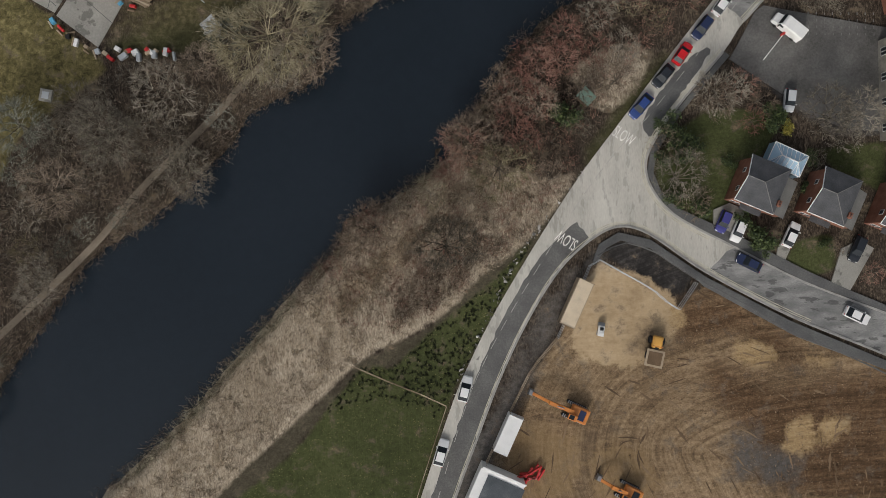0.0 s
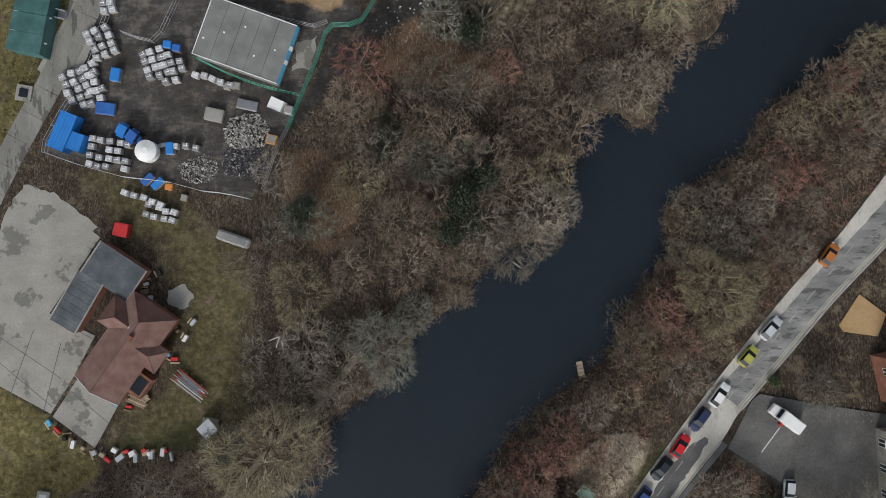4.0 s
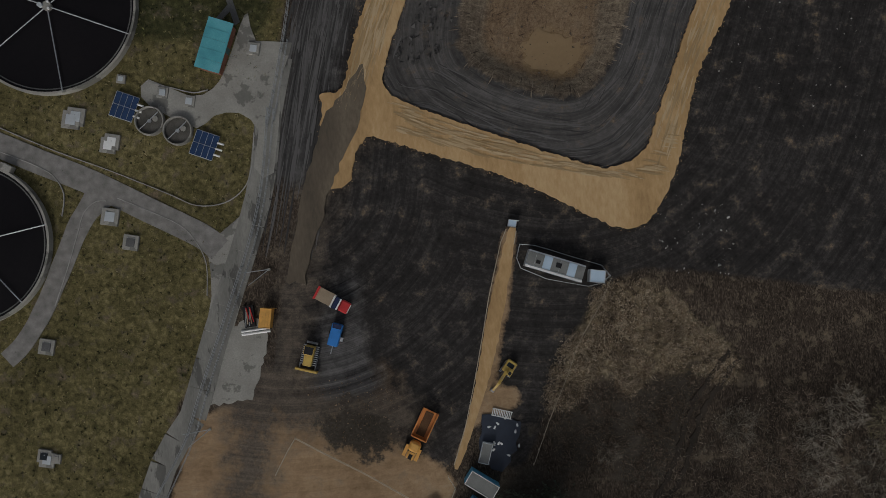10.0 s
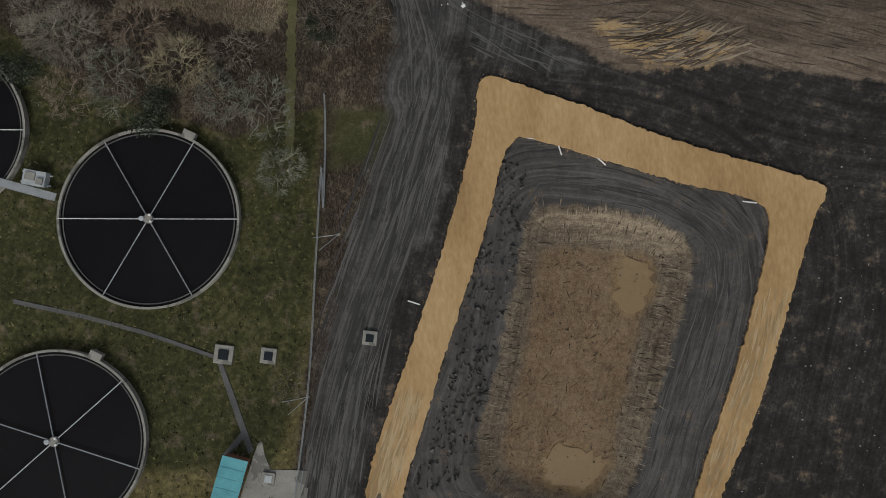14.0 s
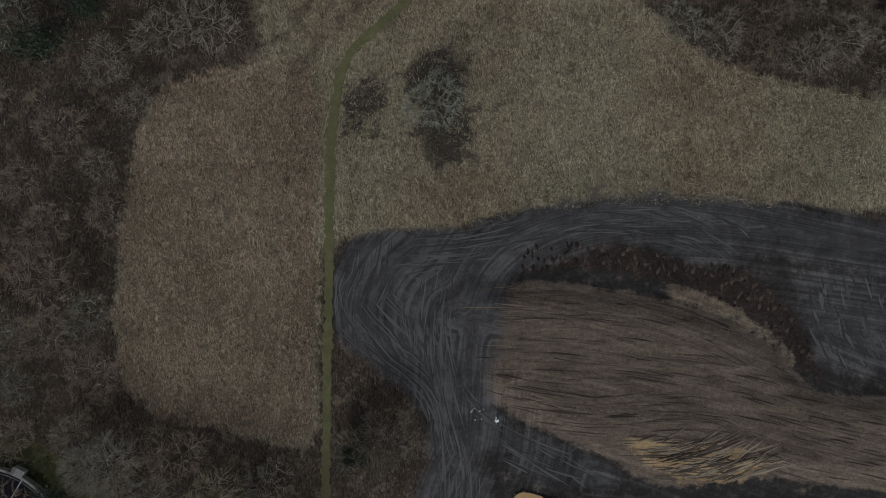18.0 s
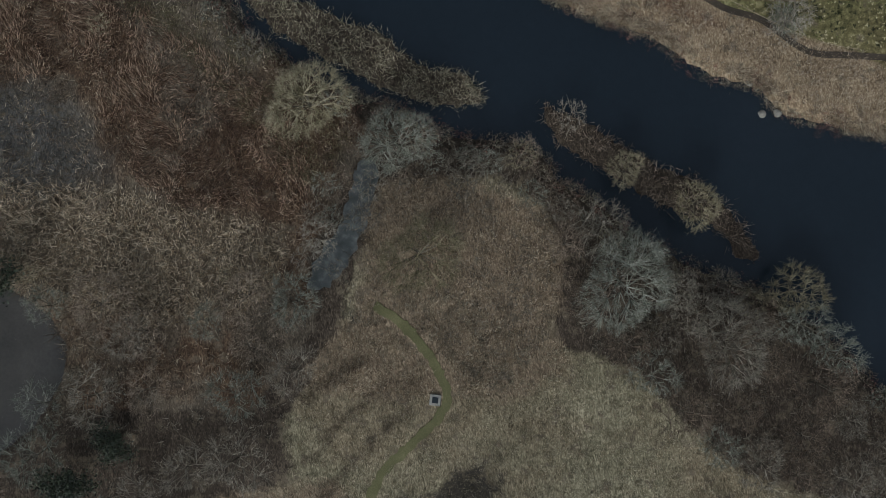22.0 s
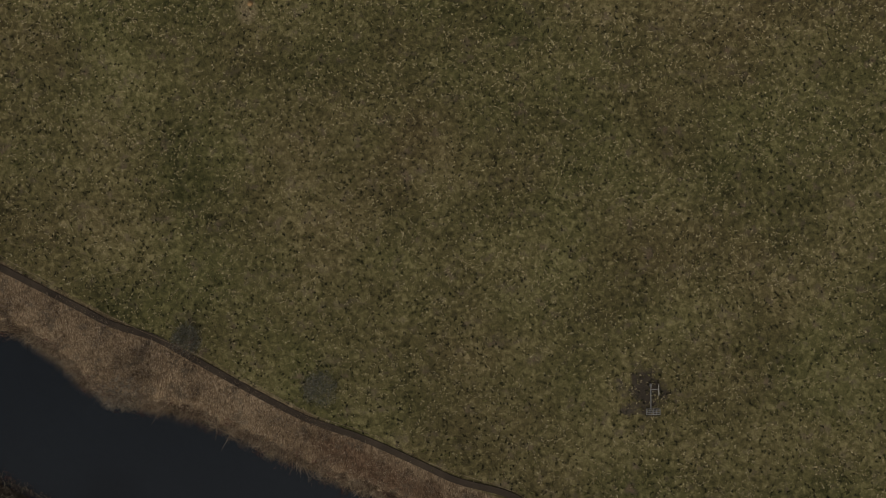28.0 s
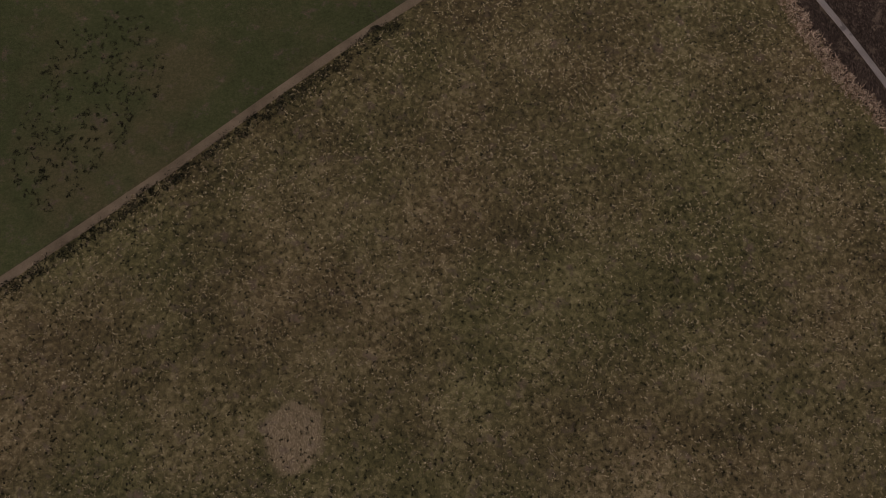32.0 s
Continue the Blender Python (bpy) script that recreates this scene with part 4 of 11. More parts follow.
def build_ground():
    ny, nx = GX.shape
    me = bpy.data.meshes.new("ground")
    idx = np.arange(nx * ny).reshape(ny, nx)
    quads = np.stack([idx[:-1, :-1], idx[:-1, 1:], idx[1:, 1:], idx[1:, :-1]], -1).reshape(-1, 4)
    me.vertices.add(nx * ny)
    me.vertices.foreach_set("co", np.stack([GX, GY, GZ], -1).astype(np.float32).ravel())
    me.loops.add(len(quads) * 4)
    me.loops.foreach_set("vertex_index", quads.astype(np.int32).ravel())
    me.polygons.add(len(quads))
    me.polygons.foreach_set("loop_start", np.arange(0, len(quads) * 4, 4, dtype=np.int32))
    me.polygons.foreach_set("use_smooth", np.ones(len(quads), bool))
    me.update()
    for name, outlines in COVER.items():
        d = np.full(GX.shape, -12.0)
        for o in outlines:
            d = np.maximum(d, depth_in(o, GX, GY))
        a = me.attributes.new(name, "FLOAT", "POINT")
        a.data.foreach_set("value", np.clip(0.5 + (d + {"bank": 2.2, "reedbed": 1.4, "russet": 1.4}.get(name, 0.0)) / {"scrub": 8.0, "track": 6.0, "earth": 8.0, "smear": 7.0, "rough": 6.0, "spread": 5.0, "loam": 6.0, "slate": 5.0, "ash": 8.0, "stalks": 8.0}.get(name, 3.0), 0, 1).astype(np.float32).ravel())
    lane = np.full(GX.shape, 60.0)
    for o in LANES:
        lane = np.minimum(lane, np.abs(depth_in(o, GX, GY, 60.0)))
    me.attributes.new("lane", "FLOAT", "POINT").data.foreach_set("value", lane.astype(np.float32).ravel())
    me.materials.append(ground_material())
    tagged(new("ground", me), "uneven earth with grass, bare soil, mud and woodland litter", "ground", kind="structure")


build_ground()


def grown(outline, by):
    """The outline pushed outwards."""
    p = np.array(outline, float)
    d = np.roll(p, -1, axis=0) - np.roll(p, 1, axis=0)
    d /= np.linalg.norm(d, axis=1)[:, None] + 1e-9
    area = np.sum(p[:, 0] * np.roll(p[:, 1], -1) - np.roll(p[:, 0], -1) * p[:, 1])
    return p + np.stack([d[:, 1], -d[:, 0]], 1) * by * np.sign(area)


def water(name, outline, z, mat, label):
    bm = bmesh.new()
    f = bm.faces.new([bm.verts.new((x, y, z)) for x, y in outline])
    bmesh.ops.triangulate(bm, faces=[f])
    tagged(part(name, bm, mat), label, "river" if "river" in label else "water", kind="structure")


water("water", [(-400, -300), (420, -300), (420, 175), (-400, 175)], WATER_Z, water_mat, "still dark blue-black river between wooded banks")
water("water", [(-600, 340), (500, 340), (500, 620), (-600, 620)], WATER_Z, water_mat, "wide dark river beside a grass meadow")
water("water", grown(POND, 1.0), -0.7, SILT, "shallow grey pond beside the reeds")

# ---------------------------------------------------------------- roads and hard standings
road = sheet("road", MAIN_ROAD, 0.16, OLD_ASPHALT, "patched pale grey asphalt road with a side turning", 0.5, "road")
# ---------------------------------------------------------------- trees and undergrowth
def prisms(p0, p1, r0, r1):
    """Tapered three-sided rods from p0 to p1, as triangles. A zero r1 gives a spike of three triangles."""
    d = p1 - p0
    d /= np.linalg.norm(d, axis=1)[:, None] + 1e-9
    ref = np.where(np.abs(d[:, 2:3]) > 0.9, np.array([[1.0, 0, 0]]), np.array([[0, 0, 1.0]]))
    u = np.cross(d, ref)
    u /= np.linalg.norm(u, axis=1)[:, None] + 1e-9
    v = np.cross(d, u)
    ring0, ring1 = [], []
    for k in range(3):
        c, s = math.cos(k * 2.0944), math.sin(k * 2.0944)
        w = u * c + v * s
        ring0.append(p0 + w * r0[:, None])
        ring1.append(p1 + w * r1[:, None])
    out = []
    for k in range(3):
        a, b, c, e = ring0[k], ring0[(k + 1) % 3], ring1[(k + 1) % 3], ring1[k]
        out.append(np.stack([a, b, c], 1))
        if r1.max() > 0:
            out.append(np.stack([a, c, e], 1))
    return np.stack(out, 1).reshape(-1, 3, 3)


def slivers(p0, p1, width, rng):
    """The finest twigs, one tapering sliver each."""
    d = p1 - p0
    side = np.cross(d, rng.normal(0, 1, d.shape))
    side *= 0.5 * width / (np.linalg.norm(side, axis=1)[:, None] + 1e-9)
    return np.stack([p0 - side, p0 + side, p1], 1)


def dome(n, rng, low=-0.05):
    """n directions spread evenly over the upper half of a ball."""
    z = rng.permutation(np.linspace(low, 0.98, n))
    az = np.arange(n) * 2.39996 + rng.uniform(0, 6.28)
    az += rng.normal(0, 0.25, n)
    return np.stack([np.cos(az) * np.sqrt(1 - z * z), np.sin(az) * np.sqrt(1 - z * z), z], 1)


def tree_meshes(kind, seed, height, twigs, counts=(9, 48, 300, 6), wide=1.0):
    """Trunk and crown of a leafless tree: limbs, branches and sprigs that each grow from the nearest older one towards an uneven dome."""
    rng = np.random.default_rng(seed)
    base = np.array([0, 0, -0.2])
    fork = np.array([*rng.normal(0, 0.03 * height, 2), 0.3 * height])
    centre, radii = np.array([*rng.normal(0, 0.04 * height, 2), 0.4 * height]), np.array([0.57, 0.57, 0.55]) * height * rng.uniform(0.9, 1.08, 3)
    swing = rng.uniform(0, 6.28, 3)

    def tips(n, reach):
        d = dome(n, rng)
        az = np.arctan2(d[:, 1], d[:, 0])
        lobes = 1 + 0.11 * np.sin(2 * az + swing[0]) + 0.09 * np.sin(3 * az + swing[1]) + 0.07 * np.sin(5 * az + swing[2])
        return centre + d * radii * (lobes * reach * rng.uniform(0.82, 1.1, n))[:, None]

    limbs, branches, sprigs = tips(counts[0], 0.45), tips(counts[1], 0.74), tips(counts[2], 0.97)
    near = lambda p, q: q[np.argmin(((p[:, None] - q[None]) ** 2).sum(-1), axis=1)]
    branch_from, sprig_from = near(branches, limbs), near(sprigs, np.concatenate([branches, limbs]))
    n1, n2, n3 = counts[:3]
    wood = [prisms(base[None], fork[None], np.array([0.022 * height]), np.array([0.014 * height]))]
    wood.append(prisms(np.repeat(fork[None], n1, 0), limbs, np.full(n1, 0.0105 * height), np.full(n1, 0.007 * height)))
    crown = [prisms(branch_from, branches, np.full(n2, 0.0062 * height), np.full(n2, 0.0035 * height))]
    crown.append(prisms(sprig_from, sprigs, np.full(n3, 0.034 * wide), np.zeros(n3)))
    k = np.repeat(np.arange(n3), counts[3])
    way = sprigs - sprig_from
    start = sprig_from[k] + way[k] * rng.uniform(0.25, 1.0, len(k))[:, None]
    way /= np.linalg.norm(way, axis=1)[:, None] + 1e-9
    d = 0.9 * way[k] + rng.normal(0, 0.42, (len(k), 3))
    d /= np.linalg.norm(d, axis=1)[:, None]
    crown.append(slivers(start, start + d * (height * rng.uniform(0.045, 0.1, len(k)))[:, None], 0.06 * wide, rng))
    return tri_mesh("trunk", np.concatenate(wood), BARK), tri_mesh("crown", np.concatenate(crown), twigs)


def leaf_crown(seed, radius, height, n, mat):
    """An evergreen crown of many small leaf clumps with an uneven outline."""
    rng = np.random.default_rng(seed)
    lobes = rng.normal(0, 0.45, (9, 3)) * radius
    lobes[:, 2] = rng.uniform(0.35, 0.85, 9) * height
    c = lobes[rng.integers(0, 9, n)] + rng.normal(0, 0.27 * radius, (n, 3))
    c[:, 2] = np.clip(c[:, 2], 0.25, height * 1.1)
    a, b = rng.normal(0, 1, (n, 3)), rng.normal(0, 1, (n, 3))
    s = rng.uniform(0.09, 0.22, (n, 1))
    a *= s / np.linalg.norm(a, axis=1)[:, None]
    b *= s / np.linalg.norm(b, axis=1)[:, None]
    return tri_mesh("crown", np.stack([c - a, c + b, c + a - 0.6 * b], 1), mat)


def make_tree(kind, trunk, crown, label, category="tree"):
    t = new(kind)
    tagged(t, label, category, group="bare trees" if category == "tree" else "shrubs")
    for name, me in (("trunk", trunk), ("crown", crown)):
        o = new(name, me)
        o.parent = t
    return t


TREES = {}
for key, mat, label in (("grey", TWIG_GREY, "bare grey-brown winter tree with fine spreading twigs"), ("brown", TWIG_BROWN, "leafless brown tree in the thicket"),
                        ("olive", TWIG_OLIVE, "large leafless tree with olive-green lichen on its twigs"), ("green", TWIG_GREEN, "mossy grey-green leafless willow"),
                        ("red", TWIG_RED, "leafless shrub tree with reddish twigs")):
    TREES[key] = []
    for v in range(3):
        tr, cr = tree_meshes(key, 11 * v + len(key), 9.0, mat, (11, 64, 430, 7) if key in ("olive", "green") else (9, 50, 310, 7))
        TREES[key].append(make_tree("leafless_tree", tr, cr, label))
IVY_TRUNK, _ = tree_meshes("ivy", 5, 8.0, BARK, (5, 8, 16, 1))
TREES["ivy"] = [make_tree("evergreen_tree", IVY_TRUNK, leaf_crown(s, 2.7, 7.0, 8000, LEAF_DARK), "dark evergreen tree thick with ivy leaves") for s in (1, 2)]
TREES["bush"] = [make_tree("evergreen_bush", IVY_TRUNK, leaf_crown(s, 1.3, 2.2, 1800, LEAF_GREEN), "rounded green garden bush with small leaves", "bush") for s in (3, 4)]
TREES["gold"] = [make_tree("golden_bush", IVY_TRUNK, leaf_crown(6, 1.1, 1.8, 1300, LEAF_YELLOW), "yellow-green leafy garden bush", "bush")]
for k in ("bush", "gold"):
    for t in TREES[k]:
        for c in t.children:
            if c.name.startswith("trunk"):
                c.scale = (0.25, 0.25, 0.2)
LIGHT = {k: [tree_meshes(k, 300 + v, 9.0, m, (9, 46, 280, 7)) for v in range(2)] for k, m in (("grey", TWIG_GREY), ("brown", TWIG_BROWN), ("olive", TWIG_OLIVE), ("green", TWIG_GREEN), ("red", TWIG_RED))}
LIGHT["ivy"] = [(IVY_TRUNK, leaf_crown(9, 2.6, 7.0, 3000, LEAF_DARK))]
SMALL = {}
for key, mat, label in (("grey", TWIG_GREY, "small grey leafless shrub at the water's edge"), ("brown", TWIG_BROWN, "small brown leafless shrub in the thicket"), ("olive", TWIG_OLIVE, "small olive-brown willow shrub"),
                        ("green", TWIG_GREEN, "small mossy leafless shrub"), ("red", TWIG_RED, "small red-twigged leafless shrub")):
    SMALL[key] = [make_tree("leafless_shrub", *tree_meshes(key, 500 + v, 9.0, mat, (6, 26, 130, 7), wide=1.5), label, "shrub") for v in range(2)]
BIG = {}
for key, mat, label in (("olive", TWIG_OLIVE, "large leafless tree with olive-green lichen on its twigs"), ("green", TWIG_GREEN, "large mossy grey-green leafless willow"), ("grey", TWIG_GREY, "large bare grey-brown tree with fine spreading twigs")):
    BIG[key] = [make_tree("leafless_tree", *tree_meshes(key, 700 + v, 9.0, mat, (14, 110, 850, 7), wide=0.62), label) for v in range(2)]
USED = set()


def plant(key, x, y, size, rng):
    """One tree of a kind with its crown about size metres across."""
    wide = {"ivy": 7.0, "bush": 3.4, "gold": 3.0}.get(key, 11.0)
    pool = SMALL[key] if key in SMALL and size < 6.6 else BIG[key] if key in BIG and size > 11.5 else TREES[key]
    v = pool[int(rng.integers(0, len(pool)))]
    s = size / wide
    m = pose(x, y, float(ground_z(x, y)[0]) - 0.1, 0, 0, rng.uniform(0, 360)) @ Matrix.Diagonal((s, s, s * rng.uniform(0.85, 1.1), 1))
    if v.name in USED:
        o = copy_thing(v, Matrix())
    else:
        o = v
        USED.add(v.name)
    o.matrix_basis = m


KEEP_CLEAR = [band(smooth(p, 4, False), 3.0) for p in (
    [(-72.5, -13.0), (-58.3, 0.3), (-49.8, 9.6), (-35.7, 22.9), (-27.3, 31.3), (-17.0, 40.1)],
    [(-14.1, 257.6), (-12.3, 274.0), (-9.7, 301.4), (-7.7, 319.9), (-5.3, 332.8), (-1.2, 338.1), (-4.9, 335.0), (3.2, 342.7), (8.4, 348.8), (7.9, 354.4), (3.0, 361.4), (-1.4, 365.6)])]


RUT_LINE = smooth([(9.1, 107.9), (10.7, 108.9), (18.0, 111.4), (25.9, 113.9), (30.2, 116.6), (34.8, 122.3), (40.6, 128.4), (44.0, 135.9), (46.8, 141.8), (52.7, 148.6)], 6, False)


def beside_line(pts, by):
    """An open line moved sideways."""
    p = np.array(pts, float)
    d = np.gradient(p, axis=0)
    d /= np.linalg.norm(d, axis=1)[:, None] + 1e-9
    return p + np.stack([-d[:, 1], d[:, 0]], 1) * by


def triangles(me):
    v = np.zeros(len(me.vertices) * 3, np.float32)
    me.vertices.foreach_get("co", v)
    return v.reshape(-1, 3, 3)


def wood(outline, gap, kinds, size, seed, avoid=(), joined=False):
    """Trees at random over an outline. kinds: how often each kind comes. joined: dense woods that nobody could count."""
    rng = np.random.default_rng(seed)
    heap = {}
    names, odds = list(kinds), np.array(list(kinds.values()), float)
    for x, y in spaced(outline, gap, rng, 900):
        if ground_z(x, y)[0] < -1.2 or any(inside(a, np.array([x]), np.array([y]))[0] for a in avoid):
            continue
        kind = names[rng.choice(len(names), p=odds / odds.sum())]
        if not joined:
            plant(kind, x, y, rng.uniform(*size), rng)
            continue
        pick = LIGHT[kind][int(rng.integers(0, len(LIGHT[kind])))]
        s, a = rng.uniform(*size) / (7.0 if kind == "ivy" else 11.0), rng.uniform(0, 6.28)
        turn = np.array([[math.cos(a), math.sin(a), 0], [-math.sin(a), math.cos(a), 0], [0, 0, 1]]) * s
        for me in pick:
            heap.setdefault(me.materials[0].name, []).append(triangles(me) @ turn + np.array([x, y, float(ground_z(x, y)[0]) - 0.1]))
    for mat, tri in heap.items():
        tagged(new("woodland", tri_mesh("woodland", np.concatenate(tri), bpy.data.materials[mat])), "dense leafless wood of " + mat.replace("_", " "), "woodland", kind="stuff")


def brush(name, outline, n, height, width, mat, label, seed, clump=5, lean=0.7, avoid=(), low=-1.7, category="undergrowth", radius=0.5, high=9.0, comb=0.0, patch=0.0, wet=False):
    """Stalks and twigs in clumps over an outline, joined."""
    rng = np.random.default_rng(seed)
    c = scatter(outline, max(1, n // clump), rng)
    for a in avoid:
        c = c[~inside(a, c[:, 0], c[:, 1])]
    if patch:  # thicker in some places than in others
        c = c[rng.uniform(0, 1, len(c)) < step01(swell(c[:, 0], c[:, 1], patch, seed) + 0.5 * swell(c[:, 0], c[:, 1], patch / 4, seed + 1), -0.35, 0.4) + 0.25]
    z = ground_z(c[:, 0], c[:, 1])
    ok = (z > low) & (z < high)
    c, z = c[ok], z[ok]
    if wet:  # rooted at the water's surface where the bank lies below it
        z = np.maximum(z, WATER_Z)
    k = np.repeat(np.arange(len(c)), clump)
    tall = np.repeat(rng.uniform(0.6, 1.25, len(c)), clump)
    p0 = np.stack([c[k, 0] + rng.normal(0, radius, len(k)), c[k, 1] + rng.normal(0, radius, len(k)), z[k] - (0.0 if category == "grass" else 0.1)], 1)
    d = np.stack([rng.normal(0, lean, len(k)), rng.normal(0, lean, len(k)), rng.uniform(0.35, 1.0, len(k))], 1)
    if comb:  # the stalks of one place lie the same way
        lie = 7.0 * swell(p0[:, 0], p0[:, 1], 16, 61) + rng.normal(0, 0.35, len(k))
        d[:, 0], d[:, 1] = (1 - comb) * d[:, 0] + comb * np.cos(lie), (1 - comb) * d[:, 1] + comb * np.sin(lie)
    d /= np.linalg.norm(d, axis=1)[:, None]
    p1 = p0 + d * (height * tall * rng.uniform(0.6, 1.2, len(k)))[:, None]
    tri = slivers(p0, p1, 2 * width, rng)
    tagged(new(name, tri_mesh(name, tri, mat)), label, category, kind="stuff")


WEST_BANK = [(-83.3, -9.0), (-65.9, 22.0), (-52.9, 29.3), (-41.0, 30.8), (-35.8, 37.0), (-34.0, 40.9), (-31.1, 46.2), (-31.6, 58.1), (-26.8, 65.3), (-25.1, 73.4), (-21.2, 79.7), (-19.9, 89.7), (-16.7, 98.8), (-18.4, 85.1), (-9.1, 96.4), (-3.5, 98.8), (2.1, 100.3), (14.8, 99.5), (20.6, 104.7), (29.5, 115.1), (31.1, 126.1), (42.8, 136.5), (54.2, 141.4), (78.8, 139.9), (77.2, 118.7), (60.7, 115.6), (55.7, 109.0), (50.7, 102.9), (47.1, 96.7), (40.9, 93.9), (36.9, 88.2), (29.9, 85.8), (23.7, 81.2), (22.1, 69.5), (5.1, 54.7), (-2.3, 51.4), (-4.4, 45.1), (-16.7, 35.7), (-19.7, 29.0), (-29.0, 23.5), (-31.2, 22.8), (-35.0, 16.5), (-41.6, 10.8), (-47.2, 6.4), (-58.4, -1.1), (-67.0, -12.7), (-78.4, -26.6), (-91.6, -39.9)]
EAST_BANK = [(-23.3, -5.7), (-15.8, 3.7), (-6.5, 8.0), (1.8, 14.1), (2.0, 19.1), (8.3, 23.8), (11.7, 29.6), (20.6, 35.7), (28.6, 42.2), (30.3, 52.2), (36.9, 57.9), (47.2, 65.3), (48.5, 66.0), (54.2, 71.3), (65.5, 78.5), (77.7, 85.3), (77.2, 74.3), (72.3, 69.1), (64.6, 61.2), (57.0, 53.3), (48.3, 44.6), (40.7, 36.8), (32.2, 29.9), (24.5, 20.2), (20.4, 11.7), (14.7, 3.7), (7.3, -3.3), (-3.0, -11.3), (-9.4, -13.8), (-14.0, -14.6), (-18.5, -10.8)]
wood(WEST_BANK, 5.4, {"grey": 4, "brown": 4, "green": 1.2, "olive": 0.6, "red": 0.2}, (4.5, 11), 21, KEEP_CLEAR[:1] + [COVER["dry"][3], COVER["dark"][1], band(RUT_LINE, 11.0)] + COVER["clumps"] + COVER["leaf"])
FAR_EAST_BANK = [(38.3, 67.2), (53.0, 76.8), (55.6, 82.0), (65.7, 88.3), (75.5, 94.5), (106.4, 102.3), (105.1, 85.0), (77.8, 61.2), (66.3, 52.9), (47.7, 45.0), (29.6, 46.1)]
ROADSIDE = band([(20.0, 9.0), (28.8, 19.5), (43.4, 37.6), (57.6, 53.5), (72.8, 69.8), (86.1, 84.8)], 7.5)
wood(FAR_EAST_BANK, 4.8, {"brown": 3, "olive": 2, "grey": 1.5, "red": 0.4}, (5, 9), 29, [MAIN_ROAD, ROADSIDE], joined=True)
brush("undergrowth", FAR_EAST_BANK, 12000, 1.3, 0.045, TWIG_BROWN, "tangled brown brambles on the far bank", 39, clump=14, radius=0.25, avoid=[MAIN_ROAD])
wood(EAST_BANK, 4.8, {"brown": 4, "red": 1.5, "grey": 1.5, "olive": 2}, (4.5, 8.5), 22, [COVER["dry"][0], ROADSIDE, BANK_FOOTWAY, COVER["verge"][0]])
for o, n, mats, sd in ((WEST_BANK, 26000, (TWIG_BROWN, TWIG_GREY), 31), (EAST_BANK, 13000, (TWIG_RED, TWIG_BROWN), 33)):
    for k, mt in enumerate(mats):
        brush("undergrowth", o, n, 1.3, 0.045, mt, ("tangled brown brambles and twigs under the trees", "grey dead stalks and shrubs under the trees")[k], sd + k, clump=14, lean=0.9, radius=0.45, avoid=KEEP_CLEAR[:1] + [COVER["dark"][1], BANK_FOOTWAY, COVER["verge"][0]])
brush("reeds", COVER["dry"][0], 34000, 0.95, 0.032, REED, "pale dry reeds and grass along the river bank", 35, clump=9, radius=0.3, avoid=[BANK_FOOTWAY], patch=9.0, comb=0.4)
brush("reeds", smooth([(-18.4, -8.1), (-13.7, -2.8), (-8.1, 0.7), (-2.5, 6.0), (0.4, 10.5), (3.0, 8.6), (-0.7, 3.2), (-6.4, -2.1), (-11.9, -6.5), (-16.7, -11.8)], 3), 5000, 1.0, 0.04, REED, "swath of pale flattened reeds", 135, clump=9, radius=0.3, comb=0.6)
brush("brambles", smooth([(-9.3, -11.1), (-4.6, -3.9), (1.0, -0.4), (6.5, 1.2), (10.1, 1.1), (3.6, -4.2), (-2.9, -10.4)], 3), 6000, 0.9, 0.04, TWIG_BROWN, "dull purple-brown brambles among the bank reeds", 136, clump=14, radius=0.4)
brush("reeds", COVER["dry"][0], 9000, 1.2, 0.035, TWIG_BROWN, "brown stalks among the bank reeds", 36, clump=12, radius=0.3, avoid=[BANK_FOOTWAY], patch=12.0)
NORTH_WOOD_WEST = [(-77.0, 388.3), (-50.3, 370.8), (-32.0, 367.3), (-20.6, 370.1), (-11.8, 363.7), (-17.7, 348.3), (-24.9, 338.7), (-34.5, 334.9), (-41.1, 319.8), (-45.8, 294.5), (-45.8, 286.0), (-45.3, 280.5), (-36.2, 279.7), (-27.3, 275.3), (-12.9, 272.2), (-13.9, 259.6), (-25.8, 259.7), (-42.0, 262.0), (-55.3, 266.8), (-64.1, 271.2), (-82.1, 274.5)]
NORTH_WOOD_EAST = [(33.0, 353.1), (29.3, 363.8), (34.1, 374.8), (28.8, 370.1), (29.9, 381.1), (36.0, 376.8), (47.0, 367.5), (55.8, 363.0), (64.6, 358.5), (72.9, 350.3), (78.4, 343.4), (98.3, 330.6), (112.2, 317.2), (82.1, 324.5), (66.8, 327.7), (58.0, 332.2), (49.3, 338.6), (42.6, 346.7)]
NORTH_WOOD_MID = [(-7.0, 362.5), (-3.5, 380.6), (3.2, 392.9), (17.7, 388.8), (25.9, 387.1), (29.9, 381.1), (28.8, 370.1), (25.5, 355.7), (17.5, 349.0), (6.9, 353.9), (0.3, 361.8)]
NORTH_SHRUBS = [(-77.1, 434.3), (-49.4, 429.8), (-40.5, 424.2), (-24.4, 417.0), (-14.2, 405.8), (-5.4, 400.3), (-1.4, 393.4), (-7.0, 382.8), (-13.3, 374.2), (-12.5, 363.0), (-23.6, 352.9), (-51.0, 355.5), (-54.6, 367.0), (-63.0, 377.1), (-81.0, 384.3)]
wood(NORTH_WOOD_WEST, 7.2, {"green": 2, "grey": 2, "ivy": 0.5, "brown": 3}, (6, 11), 23, KEEP_CLEAR[1:], joined=True)
